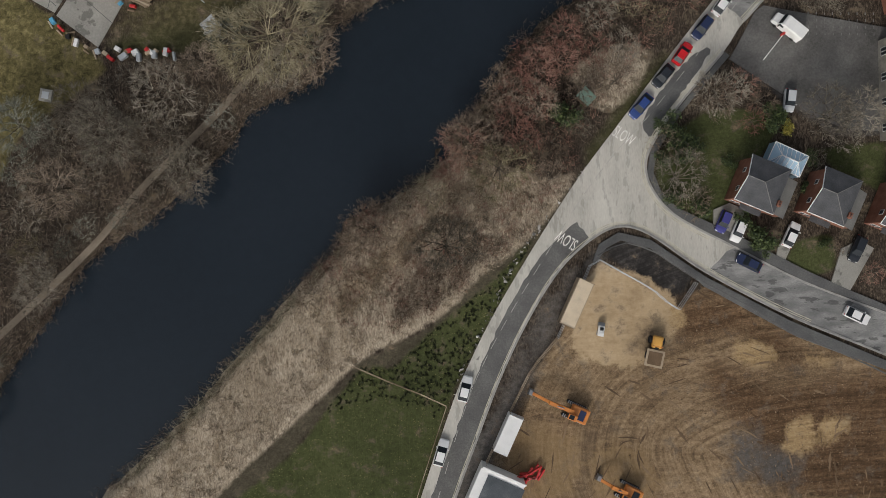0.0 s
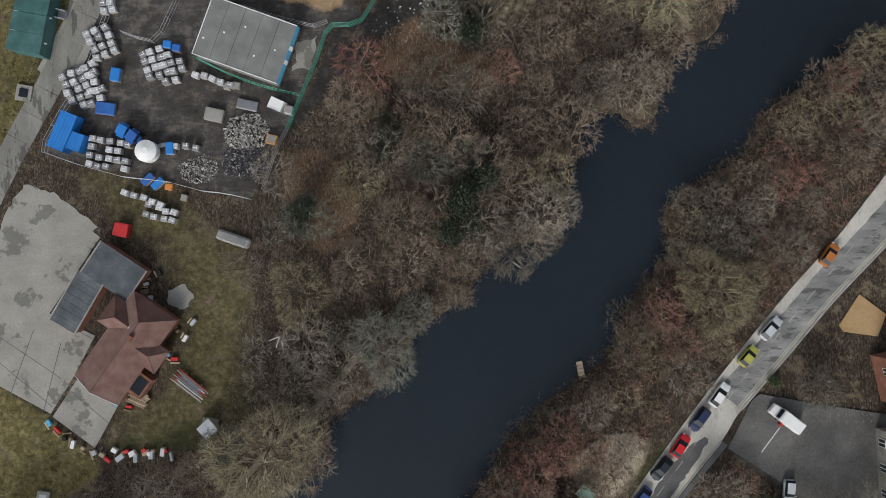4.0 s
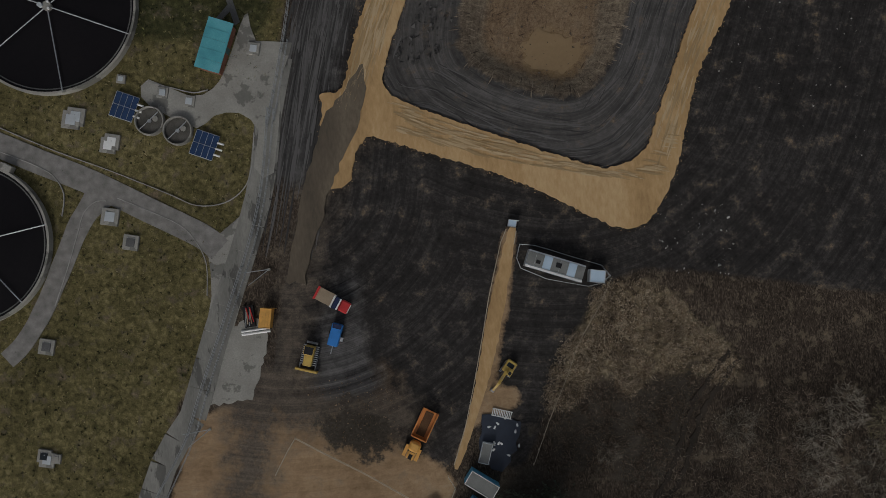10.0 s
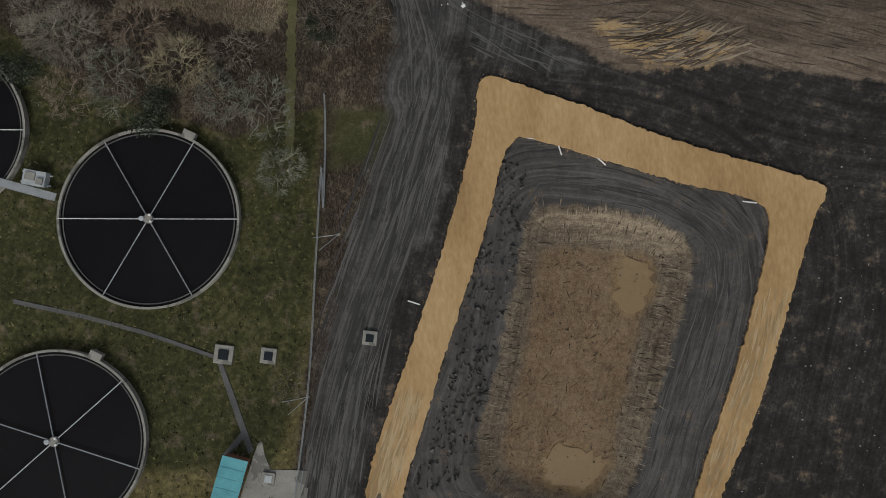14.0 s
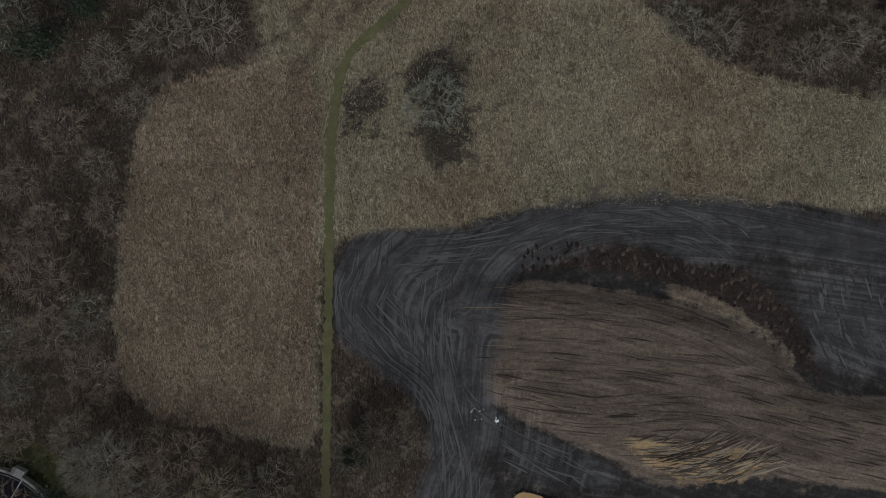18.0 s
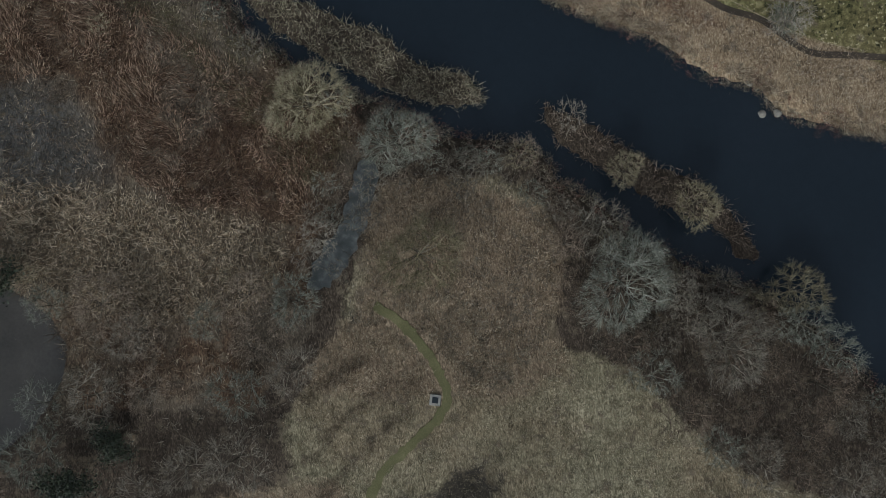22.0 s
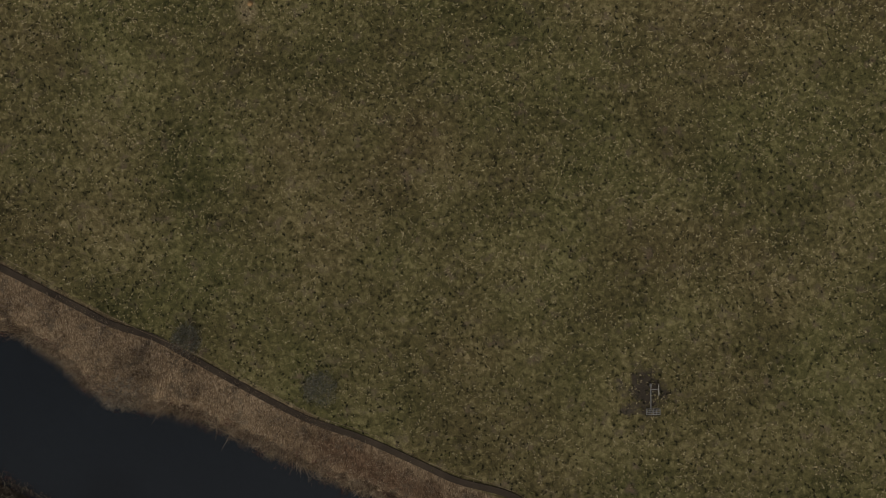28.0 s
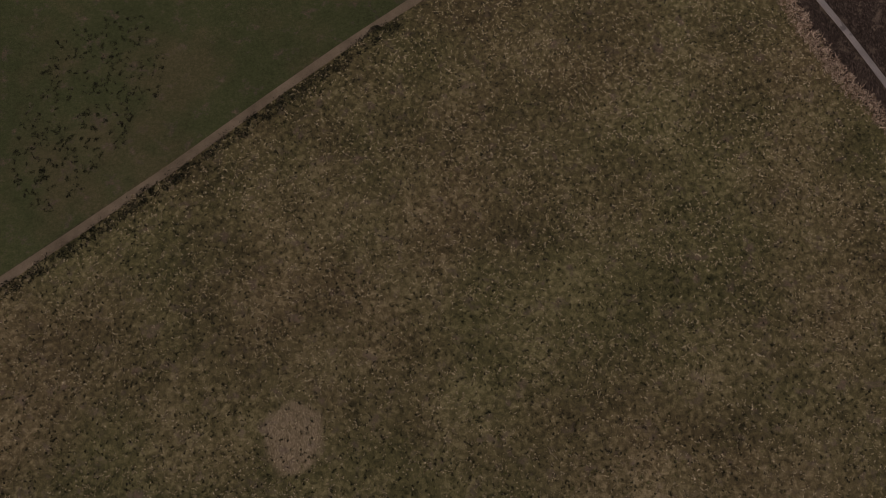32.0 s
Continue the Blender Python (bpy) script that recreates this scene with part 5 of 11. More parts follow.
wood(NORTH_WOOD_EAST, 6.2, {"green": 2, "grey": 2, "olive": 0.6, "brown": 2.5}, (6, 11), 24, joined=True)
MID_EDGE = [(-9.9, 381.2), (-4.3, 391.8), (-1.1, 396.1), (5.4, 396.4), (11.4, 391.2), (17.9, 390.6), (29.5, 385.8), (35.2, 378.8), (42.9, 372.5), (47.7, 364.7), (50.6, 357.0), (45.6, 353.8), (36.7, 356.5), (29.0, 362.8), (29.9, 371.9), (25.1, 379.7), (13.6, 384.5), (1.5, 383.8), (-3.8, 376.9), (-8.3, 368.2), (-12.0, 368.5)]
wood(MID_EDGE, 4.6, {"brown": 2, "grey": 2.5, "green": 2}, (4, 8), 25)
brush("dry_grass", smooth([(0.5, 383.9), (13.6, 384.5), (25.1, 379.7), (29.9, 371.9), (26.8, 359.3), (13.0, 349.4), (-9.9, 351.6), (-13.2, 355.8), (-5.0, 364.2), (-2.3, 373.1)], 3), 26000, 0.8, 0.035, REED, "pale brown dead grass and brambles in the clearing", 149, clump=8, radius=0.35, avoid=KEEP_CLEAR[1:], patch=8.0, comb=0.4)
brush("brambles", smooth([(0.5, 383.9), (13.6, 384.5), (25.1, 379.7), (29.9, 371.9), (26.8, 359.3), (13.0, 349.4), (-9.9, 351.6), (-13.2, 355.8), (-5.0, 364.2), (-2.3, 373.1)], 3), 16000, 0.9, 0.035, TWIG_BROWN, "brown bramble mounds in the clearing", 150, clump=16, radius=0.4, avoid=KEEP_CLEAR[1:], patch=6.0)
wood(NORTH_SHRUBS, 13.0, {"brown": 2, "grey": 1, "olive": 1}, (2.5, 6.5), 26)
for o, s in ((NORTH_WOOD_WEST, 41), (NORTH_WOOD_EAST, 42), (NORTH_WOOD_MID, 43)):
    brush("undergrowth", o, 10000, 1.3, 0.045, TWIG_GREY, "grey-brown brambles and dead stalks under the trees", s, clump=14, radius=0.3, lean=0.9, avoid=KEEP_CLEAR[1:])
brush("reeds", smooth([(-66.3, 429.5), (-45.0, 426.5), (-29.5, 411.9), (-16.3, 403.2), (-11.5, 394.3), (-10.8, 381.3), (-21.8, 382.4), (-34.6, 385.4), (-43.7, 397.4), (-44.6, 408.7), (-55.0, 406.9), (-67.7, 410.9)], 3), 26000, 1.5, 0.055, RUSSET, "flattened russet reeds and dead willowherb stalks", 44, clump=7, lean=0.6, radius=0.35, comb=0.65)
brush("reeds", NORTH_SHRUBS, 14000, 1.4, 0.05, TWIG_BROWN, "brown willowherb stalks at the reed bed edge", 144, clump=9, radius=0.4, comb=0.4)
brush("reeds", COVER["ash"][0], 7000, 0.9, 0.04, TWIG_GREY, "grey dead stalks in the reed bed", 145, clump=9, radius=0.35)
brush("brambles", smooth([(-49.6, 427.0), (-35.9, 423.8), (-21.1, 412.0), (-7.0, 402.3), (-2.3, 393.5), (-10.5, 385.0), (-18.0, 394.0), (-25.5, 404.1), (-35.7, 415.3)], 3), 16000, 1.3, 0.04, TWIG_OLIVE, "olive-brown scrub along the river", 146, clump=16, radius=0.5, patch=9.0)
brush("reeds", COVER["stalks"][0], 12000, 1.6, 0.06, REED, "flattened pale reed stalks", 45, clump=4, lean=1.2, comb=0.35)
brush("dry_grass", COVER["dry"][1], 110000, 0.8, 0.034, REED_GREY, "tall pale winter grass bent by the wind", 46, clump=7, lean=0.7, radius=0.28, avoid=KEEP_CLEAR[1:] + [FAN], comb=0.5)
brush("dry_grass", COVER["dry"][1], 36000, 0.7, 0.04, REED, "paler tufts of winter grass", 246, clump=8, lean=0.7, radius=0.3, avoid=KEEP_CLEAR[1:] + [FAN], comb=0.5, patch=10.0)
brush("dry_grass", COVER["dry"][4], 40000, 0.8, 0.035, REED, "straw-coloured bank grass beside the river", 47, clump=6, low=-2.1)
brush("dry_grass", COVER["dry"][4], 9000, 1.2, 0.06, TWIG_BROWN, "brown dead stalks along the river bank", 147, clump=18, low=-2.1, radius=0.5)
brush("reeds", NORTH_SHRUBS, 9000, 1.5, 0.045, REED, "pale reed stalks among the russet growth", 148, clump=5, lean=1.1, comb=0.5)
brush("reeds", ISLAND_LONG, 5000, 1.3, 0.065, REED_GREY, "brown reeds on a low river island", 48, clump=6, low=-2.2)
brush("reeds", ISLAND_SMALL, 2500, 1.6, 0.065, TWIG_BROWN, "twiggy growth on a low river island", 49, clump=6, low=-2.2)
for k in (0, 1):
    brush("brambles", COVER["clumps"][k], (42000, 16000)[k], 0.7, 0.05, REED, "pale clumps of bramble and dead grass", 50 + 4 * k, clump=30, radius=0.42, lean=1.1, patch=5.0)
    brush("brambles", COVER["clumps"][k], (9000, 3500)[k], 0.8, 0.05, TWIG_BROWN, "brown bramble mounds among dead grass", 52 + 4 * k, clump=40, radius=0.5, patch=6.0)
brush("brambles", COVER["scrub"][0], 16000, 0.9, 0.045, TWIG_BROWN, "dull brown bramble scrub in the clearing", 58, clump=20, radius=0.4, patch=6.0)
brush("bracken", COVER["dry"][3], 14000, 0.6, 0.05, REED, "flattened dead bracken", 51, clump=22, radius=0.35, lean=1.1)

for k, line in enumerate(([(-16.2, 339.4), (-8.1, 346.9), (0.7, 352.6), (5.2, 351.2)], [(-12.9, 334.5), (-4.9, 342.0), (3.0, 348.2)], [(-14.3, 350.3), (-7.4, 355.1), (-3.6, 356.6)])):
    brush("brambles", band(smooth(line, 4, False), 1.7), 1500, 0.8, 0.04, TWIG_BROWN, "line of dark brambles in the dead grass", 160 + k, clump=14, radius=0.3)
brush("brambles", COVER["dry"][1], 9000, 0.6, 0.045, TWIG_BROWN, "scattered brown bramble tufts in the dead grass", 165, clump=30, radius=0.35, avoid=KEEP_CLEAR[1:] + [FAN], patch=7.0)

# distinct large trees: kind, place, crown width
rng = np.random.default_rng(77)
for kind, at, size in (
        ("olive", (-25.98, 33.51), 18), ("green", (-7.86, 47.22), 12), ("olive", (43.4, 54.3), 14), ("grey", (30.54, 50.79), 6.5), ("grey", (15.13, 62.40), 12), ("grey", (-42.16, 24.84), 11),
        ("grey", (-40.39, 12.26), 9), ("grey", (-52.13, 19.52), 12), ("brown", (-60.32, 10.97), 11), ("grey", (-64.31, -3.88), 9), ("grey", (-48.54, 7.17), 6), ("brown", (4.09, 17.19), 9), ("olive", (8.37, 11.76), 10), ("brown", (-11.36, 3.46), 9),
        ("olive", (36.53, 105.04), 20), ("grey", (33.06, 87.73), 11), ("ivy", (15.26, 127.26), 11), ("ivy", (18.15, 123.97), 10), ("ivy", (15.89, 123.22), 9), ("grey", (23.30, 121.44), 10), ("grey", (30.78, 134.64), 4.5), ("ivy", (8.58, 96.67), 7), ("green", (4.28, 99.15), 9), ("grey", (17.68, 66.77), 10), ("ivy", (-5.13, 81.23), 6), ("green", (6.04, 77.07), 8), ("ivy", (5.25, 70.05), 8), ("green", (-18.59, 68.91), 9), ("ivy", (-5.18, 83.33), 4), ("ivy", (-19.5, 70.1), 6), ("ivy", (3.6, 64.8), 6.5), ("ivy", (8.4, 73.8), 8),
        ("green", (10.62, 327.60), 10), ("grey", (-4.08, 274.06), 11), ("ivy", (-7.93, 273.02), 5), ("olive", (-28.86, 268.95), 11), ("grey", (-46.51, 275.70), 12), ("green", (-23.53, 263.40), 9), ("grey", (-1.26, 275.48), 11), ("green", (-15.04, 251.67), 8), ("grey", (-16.08, 217.77), 6),
        ("brown", (-5.20, 384.73), 6), ("brown", (0.73, 379.61), 6), ("grey", (-8.63, 376.83), 7), ("brown", (-1.73, 372.55), 5), ("green", (5.23, 390.34), 12), ("olive", (-8.58, 397.94), 14), ("olive", (6.52, 372.82), 14), ("green", (37.45, 365.43), 16), ("olive", (41.16, 383.30), 7), ("olive", (51.87, 376.82), 9), ("grey", (33.49, 393.15), 6), ("olive", (66.93, 361.09), 11), ("grey", (53.20, 354.19), 14), ("olive", (-49.72, 433.45), 9), ("olive", (-41.79, 414.77), 4), ("green", (-13.36, 367.40), 9), ("grey", (-40.64, 363.74), 8), ("grey", (68.84, 404.42), 9), ("grey", (-40.84, 456.11), 6), ("grey", (-42.85, 456.60), 6), ("brown", (-31.02, 461.65), 6),
        ("red", (11.90, 23.82), 7), ("red", (15.09, 26.40), 8), ("red", (10.90, 19.83), 7), ("red", (15.42, 21.93), 6), ("red", (18.72, 28.52), 7), ("red", (13.04, 16.65), 6), ("red", (19.73, 32.95), 8), ("red", (24.11, 30.15), 6), ("brown", (5.79, 12.84), 7), ("brown", (-13.45, 0.87), 7), ("brown", (-10.67, 3.05), 6), ("bush", (18.67, 20.69), 5), ("grey", (43.52, 22.90), 9), ("red", (47.11, 24.13), 6), ("bush", (53.23, 18.80), 4.2), ("gold", (54.82, 17.40), 2.6), ("bush", (37.82, 13.39), 4.5), ("grey", (36.49, 9.73), 9.5), ("brown", (35.30, 15.12), 6), ("bush", (36.57, 17.03), 4.5), ("bush", (38.78, 15.61), 4), ("brown", (39.41, 5.69), 6), ("bush", (35.10, 12.57), 3), ("red", (49.18, 18.46), 5), ("brown", (42.53, 21.80), 8), ("brown", (50.16, 21.58), 6), ("grey", (60.32, 18.85), 9), ("grey", (65.66, 19.15), 8), ("bush", (52.81, 19.71), 3.6), ("bush", (47.87, 2.30), 3), ("bush", (50.02, -1.36), 3), ("brown", (62.13, -2.15), 3), ("bush", (57.89, 7.87), 2.5), ("bush", (41.17, 4.29), 3.5), ("bush", (36.29, 6.68), 3.0), ("bush", (45.87, 11.81), 2.2), ("bush", (49.62, 0.45), 4.5), ("bush", (58.92, 12.79), 2.4), ("grey", (62.93, 16.55), 8), ("grey", (59.26, 12.20), 3.5), ("grey", (60.11, 38.21), 8), ("grey", (60.00, 38.00), 7), ("bush", (54.35, 38.89), 2.4), ("red", (67.86, -6.36), 4), ("bush", (60.35, -1.20), 2)):
    plant(kind, at[0], at[1], size, rng)

# shrubs and small trees along the water's edge
rng = np.random.default_rng(88)
for river, woods, kinds in ((RIVER_SOUTH, (WEST_BANK,), ("grey", "brown", "grey", "green")), (RIVER_SOUTH, (EAST_BANK, FAR_EAST_BANK), ("brown", "red", "brown", "olive")), (RIVER_NORTH, (NORTH_SHRUBS, NORTH_WOOD_MID, NORTH_WOOD_EAST), ("brown", "olive", "grey", "green", "brown"))):
    edge = grown(river, 2.6)
    run = 0.0
    for a, b in zip(edge, np.roll(edge, -1, axis=0)):
        run += float(np.linalg.norm(b - a))
        if run < 3.4:
            continue
        run = 0.0
        x, y = b + rng.normal(0, 0.6, 2)
        if any(inside(w, np.array([x]), np.array([y]))[0] for w in woods):
            plant(kinds[int(rng.integers(0, len(kinds)))], float(x), float(y), rng.uniform(3.2, 6.5), rng)

# river fringe: twigs and dead stalks that hang over the water's edge
for o, mt, sd in ((WEST_BANK, TWIG_BROWN, 241), (EAST_BANK, TWIG_BROWN, 242), (COVER["dry"][0], REED_GREY, 243), (FAR_EAST_BANK, TWIG_BROWN, 244), (NORTH_SHRUBS, TWIG_BROWN, 245), (COVER["dry"][4], REED, 246), (COVER["dry"][4], TWIG_BROWN, 247)):
    brush("undergrowth", o, 90000, 2.0, 0.04, mt, "twigs and dead stalks overhanging the water's edge", sd, clump=14, lean=1.0, radius=0.35, low=-2.15, high=-0.4)

brush("undergrowth", band(np.concatenate([RIVER_NORTH, RIVER_NORTH[:1]]), 4.5), 26000, 0.9, 0.05, TWIG_RED, "red-brown dock stalks and roots along the river bank", 254, clump=20, lean=1.1, radius=0.45, low=-3.0, patch=7.0, wet=True)
for river, mt, sd, lab in ((RIVER_SOUTH, TWIG_BROWN, 251, "brown stalks and roots at the water's edge"), (RIVER_NORTH, REED_GREY, 252, "pale matted grass hanging over the bank"), (RIVER_NORTH, TWIG_BROWN, 253, "brown stalks and roots at the water's edge")):
    brush("undergrowth", band(np.concatenate([river, river[:1]]), 2.6), 42000, 0.9, 0.05, mt, lab, sd, clump=12, lean=1.1, radius=0.3, low=-3.0, patch=5.0, wet=True)

# grass tufts
MEADOW_NEAR = [(-75, 486), (-49.4, 472.3), (-29.7, 460.4), (-12.8, 449.8), (4.9, 439.3), (22.7, 430.1), (31.6, 427.0), (40.1, 419.7), (49.2, 417.4), (57.6, 410.1), (68.1, 404.5), (100, 392), (105, 571), (92.4, 583.2), (80.8, 608.7), (76.0, 623.0), (15.0, 614.9), (-57.5, 571.6), (-75, 561)]
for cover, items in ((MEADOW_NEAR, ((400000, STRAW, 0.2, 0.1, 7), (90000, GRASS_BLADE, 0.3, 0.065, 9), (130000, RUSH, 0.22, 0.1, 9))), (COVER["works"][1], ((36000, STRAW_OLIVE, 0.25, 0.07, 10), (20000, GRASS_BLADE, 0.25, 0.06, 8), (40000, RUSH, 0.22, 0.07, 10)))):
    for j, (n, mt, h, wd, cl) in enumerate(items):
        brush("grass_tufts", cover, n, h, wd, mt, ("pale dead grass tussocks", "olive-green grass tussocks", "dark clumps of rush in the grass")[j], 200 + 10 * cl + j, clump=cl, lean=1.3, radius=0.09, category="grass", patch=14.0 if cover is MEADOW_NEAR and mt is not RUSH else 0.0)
for x, y, r, sd in ((-31.5, 463.9, 2.2, 233), (-10.8, 453.8, 2.6, 234), (69.9, 405.5, 2.6, 235)):
    brush("bushes", [(x + r * math.cos(a * 0.7), y + r * math.sin(a * 0.7)) for a in range(9)], 2600, 0.9, 0.03, TWIG_GREEN, "low grey-green bush beside the meadow path", sd, clump=20, lean=0.9, radius=0.4)
brush("rush_tufts", smooth([(47.9, 422.9), (59.1, 423.6), (72.4, 418.6), (82.5, 412.1), (81.5, 403.0), (66.6, 408.1), (54.6, 416.6)], 3), 3000, 0.26, 0.07, RUSH, "dark rush clumps on the meadow edge", 231, clump=14, lean=1.2, radius=0.14, category="grass")
VERGE = COVER["lawn"][0]
brush("rush_tufts", [(-21.7, -27.2), (-14.1, -19.2), (-9.6, -19.7), (-3.1, -14.0), (7.2, -6.1), (14.2, 1.0), (8.0, -10.2), (3.2, -18.7), (-0.6, -24.5), (-2.5, -27.7), (-10.6, -23.8)], 7000, 0.26, 0.075, RUSH, "dark round rush tufts dotted over the green verge", 220, clump=16, lean=1.2, radius=0.1, category="grass")
brush("grass_tufts", VERGE, 7000, 0.2, 0.05, GRASS_BLADE, "short green grass of the verge", 221, clump=5, lean=1.2, radius=0.2, category="grass")

# rough growth along the field edge and beside the northern water
FIELD_EDGE = band(beside_line([(-57.4, 569.7), (-39.2, 580.2), (-27.8, 587.4), (-12.1, 597.1), (-4.0, 602.1), (10.7, 611.5)], 0.0), 2.4)
brush("rush_tufts", FIELD_EDGE, 5000, 0.5, 0.08, RUSH, "dark weeds along the field track", 251, clump=10, lean=1.1, radius=0.25, category="grass")
brush("dry_grass", band(beside_line([(79.8, 611.0), (82.9, 601.8), (85.5, 595.5), (88.4, 590.4), (92.6, 584.2), (97.4, 575.0)], 0.0), 3.0), 6000, 0.9, 0.09, REED, "pale dead grass along the northern bank", 252, clump=8, radius=0.3)
brush("rush_tufts", smooth([(-50.4, 582.4), (-40.1, 590.2), (-30.4, 603.7), (-33.1, 617.1), (-46.1, 617.3), (-52.8, 605.0), (-56.3, 590.9)], 3), 3600, 0.4, 0.08, RUSH, "dark rushes dotted over the green field", 253, clump=11, lean=1.1, radius=0.2, category="grass")
# ---------------------------------------------------------------- roads, kerbs and hard standings
SIDE_ASPHALT = material("side_road_asphalt", ((0.11, 0.11, 0.108), (0.2, 0.199, 0.193), (0.37, 0.365, 0.345)), scale=5.0, rough=0.88, bump=0.2, bump_scale=10, fine=0.35, stain=0.6, stain_scale=0.9, stretch=(0.35, 1.0, 1.0, 25))
sheet("road_patch", ragged([(42.2, -5.0), (43.6, -3.6), (45.0, -2.1), (46.4, -1.6), (57.1, -7.5), (70.4, -13.0), (91.2, -21.3), (89.2, -28.2), (70.2, -19.3), (55.2, -12.7)], 0.05, 0.9, 58), 0.163, SIDE_ASPHALT, "greyer worn surface of the side road", 0.1, "road")
sheet("road_patch", ragged(smooth([(32.4, 20.0), (35.6, 24.2), (39.4, 28.6), (42.0, 30.4), (43.0, 29.6), (38.5, 23.4), (35.1, 19.0), (33.4, 16.6), (32.3, 17.6)], 3), 0.12, 0.5, 60), 0.169, DARK_ASPHALT, "dark ragged patch of new asphalt", 0.1, "road")


def strip(name, line, width, z, mat, label, thick=0.1, category="line"):
    return sheet(name, band(line, width), z, mat, label, thick, category)


EDGE_EAST = smooth([(-5.2, -56.9), (0.4, -40.7), (3.7, -32.4), (8.1, -21.6), (12.9, -12.2), (18.1, -4.4), (23.3, 0.3), (27.9, 2.3), (32.8, 0.9), (41.7, -5.4), (55.2, -12.9), (70.2, -19.5), (87.4, -27.6)], 5, False)
EDGE_CORNER = smooth([(91.2, -21.3), (70.4, -12.8), (57.1, -7.3), (46.4, -1.5), (40.6, 1.6), (36.6, 4.2), (33.9, 7.3), (32.5, 10.9), (33.2, 14.6), (37.4, 20.8), (45.4, 29.9)], 5, False)
EDGE_NORTH = smooth([(48.8, 34.7), (57.3, 43.7), (64.8, 51.7), (73.1, 59.6), (85.6, 72.0)], 5, False)
for line, side in ((EDGE_EAST, 1), (EDGE_CORNER, 1), (EDGE_NORTH, -1)):
    strip("kerb", line, 0.3, 0.27, KERB, "pale concrete kerb stones", 0.6, "kerb")


def beside(line, by):
    """The line moved sideways, to its left for plus."""
    p = np.array(line, float)
    d = np.gradient(p, axis=0)
    d /= np.linalg.norm(d, axis=1)[:, None] + 1e-9
    return p + np.stack([-d[:, 1], d[:, 0]], 1) * by


LANE_ASPHALT = material("lane_asphalt", ((0.08, 0.079, 0.076), (0.125, 0.123, 0.118), (0.2, 0.195, 0.185)), scale=2.0, rough=0.9, bump=0.15, fine=0.5)
sheet("road_patch", ragged(band(beside(EDGE_EAST[:31], 2.0), 3.3), 0.08, 0.8, 66), 0.168, LANE_ASPHALT, "darker resurfaced lane of the road", 0.1, "road")
for k in (0.45, 0.75):
    strip("yellow_line", beside(EDGE_EAST[:52], k), 0.11, 0.174, YELLOW_LINE, "worn double yellow line along the kerb")
    strip("yellow_line", beside(EDGE_CORNER[18:], k), 0.11, 0.174, YELLOW_LINE, "worn double yellow line along the kerb")
    strip("yellow_line", beside(EDGE_NORTH, k), 0.11, 0.174, YELLOW_LINE, "worn double yellow line along the kerb")
sheet("road_patch", ragged(band(beside(EDGE_NORTH, 2.6), 4.6), 0.06, 0.9, 161), 0.162, SIDE_ASPHALT, "greyer worn surface towards the bend", 0.1, "road")
MIDDLE = smooth([(-2.9, -42.3), (1.6, -28.3), (5.0, -20.1), (9.8, -11.6), (15.5, -2.7), (22.1, 7.2), (27.7, 14.3), (33.7, 20.6), (43.2, 32.1), (50.8, 41.4), (59.3, 50.7), (68.8, 60.8)], 6, False)
acc, gap_on = 0.0, True
FADED_DASH = paint("faded_dash", (0.4, 0.39, 0.36), rough=0.8, wear=0.5)
for a, b in zip(MIDDLE[:-1:2], MIDDLE[2::2]):
    d = b - a
    if np.linalg.norm(d) < 1:
        continue
    c = (a + b) / 2
    u = d / np.linalg.norm(d)
    strip("centre_dash", [c - u, c, c + u], 0.09, 0.19, FADED_DASH, "short worn white centre line dash")


def road_word(text, at, turn, size):
    cu = bpy.data.curves.new("road_word", "FONT")
    cu.body, cu.size, cu.align_x, cu.align_y, cu.extrude = text, size, "CENTER", "CENTER", 0.004
    o = new("road_word", cu)
    o.matrix_world = pose(at[0], at[1], 0.2, 0, 0, turn) @ Matrix.Diagonal((0.75, 1.6, 1, 1))
    cu.materials.append(WHITE_LINE)
    tagged(o, "white word SLOW painted across the lane", "road marking", kind="structure")


road_word("SLOW", (28.99, 16.77), -33.6, 1.7)
road_word("SLOW", (19.46, 0.41), 146.8, 1.7)

PAVING = DARK_ASPHALT
sheet("pavement", [(23.5, -3.1), (24.6, -0.4), (27.8, 1.4), (32.8, 0.1), (41.5, -6.1), (55.0, -13.6), (70.2, -20.4), (87.4, -28.5), (87.4, -29.9), (70.2, -21.9), (54.6, -15.4), (41.2, -7.6), (39.7, -6.1), (32.8, -1.3), (28.1, 0.1), (25.7, -1.1), (23.8, -3.8)], 0.27, PAVING, "dark asphalt pavement beside the building site", 0.6, "pavement")
sheet("pavement", [(91.2, -19.5), (70.4, -11.5), (64.3, -8.8), (57.6, -5.5), (47.3, 0.1), (41.5, 3.0), (37.3, 5.1), (34.8, 7.7), (33.6, 10.9), (34.3, 14.1), (38.3, 20.3), (46.3, 29.2), (45.6, 29.8), (37.6, 20.7), (33.3, 14.5), (32.6, 10.9), (34.0, 7.4), (36.6, 4.3), (40.7, 1.7), (46.5, -1.4), (57.2, -7.2), (70.4, -12.6), (91.2, -21.1)], 0.27, PAVING, "narrow asphalt pavement round the corner", 0.6, "pavement")
PARKING = material("car_park_asphalt", ((0.055, 0.053, 0.05), (0.115, 0.111, 0.105), (0.19, 0.184, 0.173)), scale=1.5, rough=0.9, bump=0.2, bump_scale=10, fine=0.4)
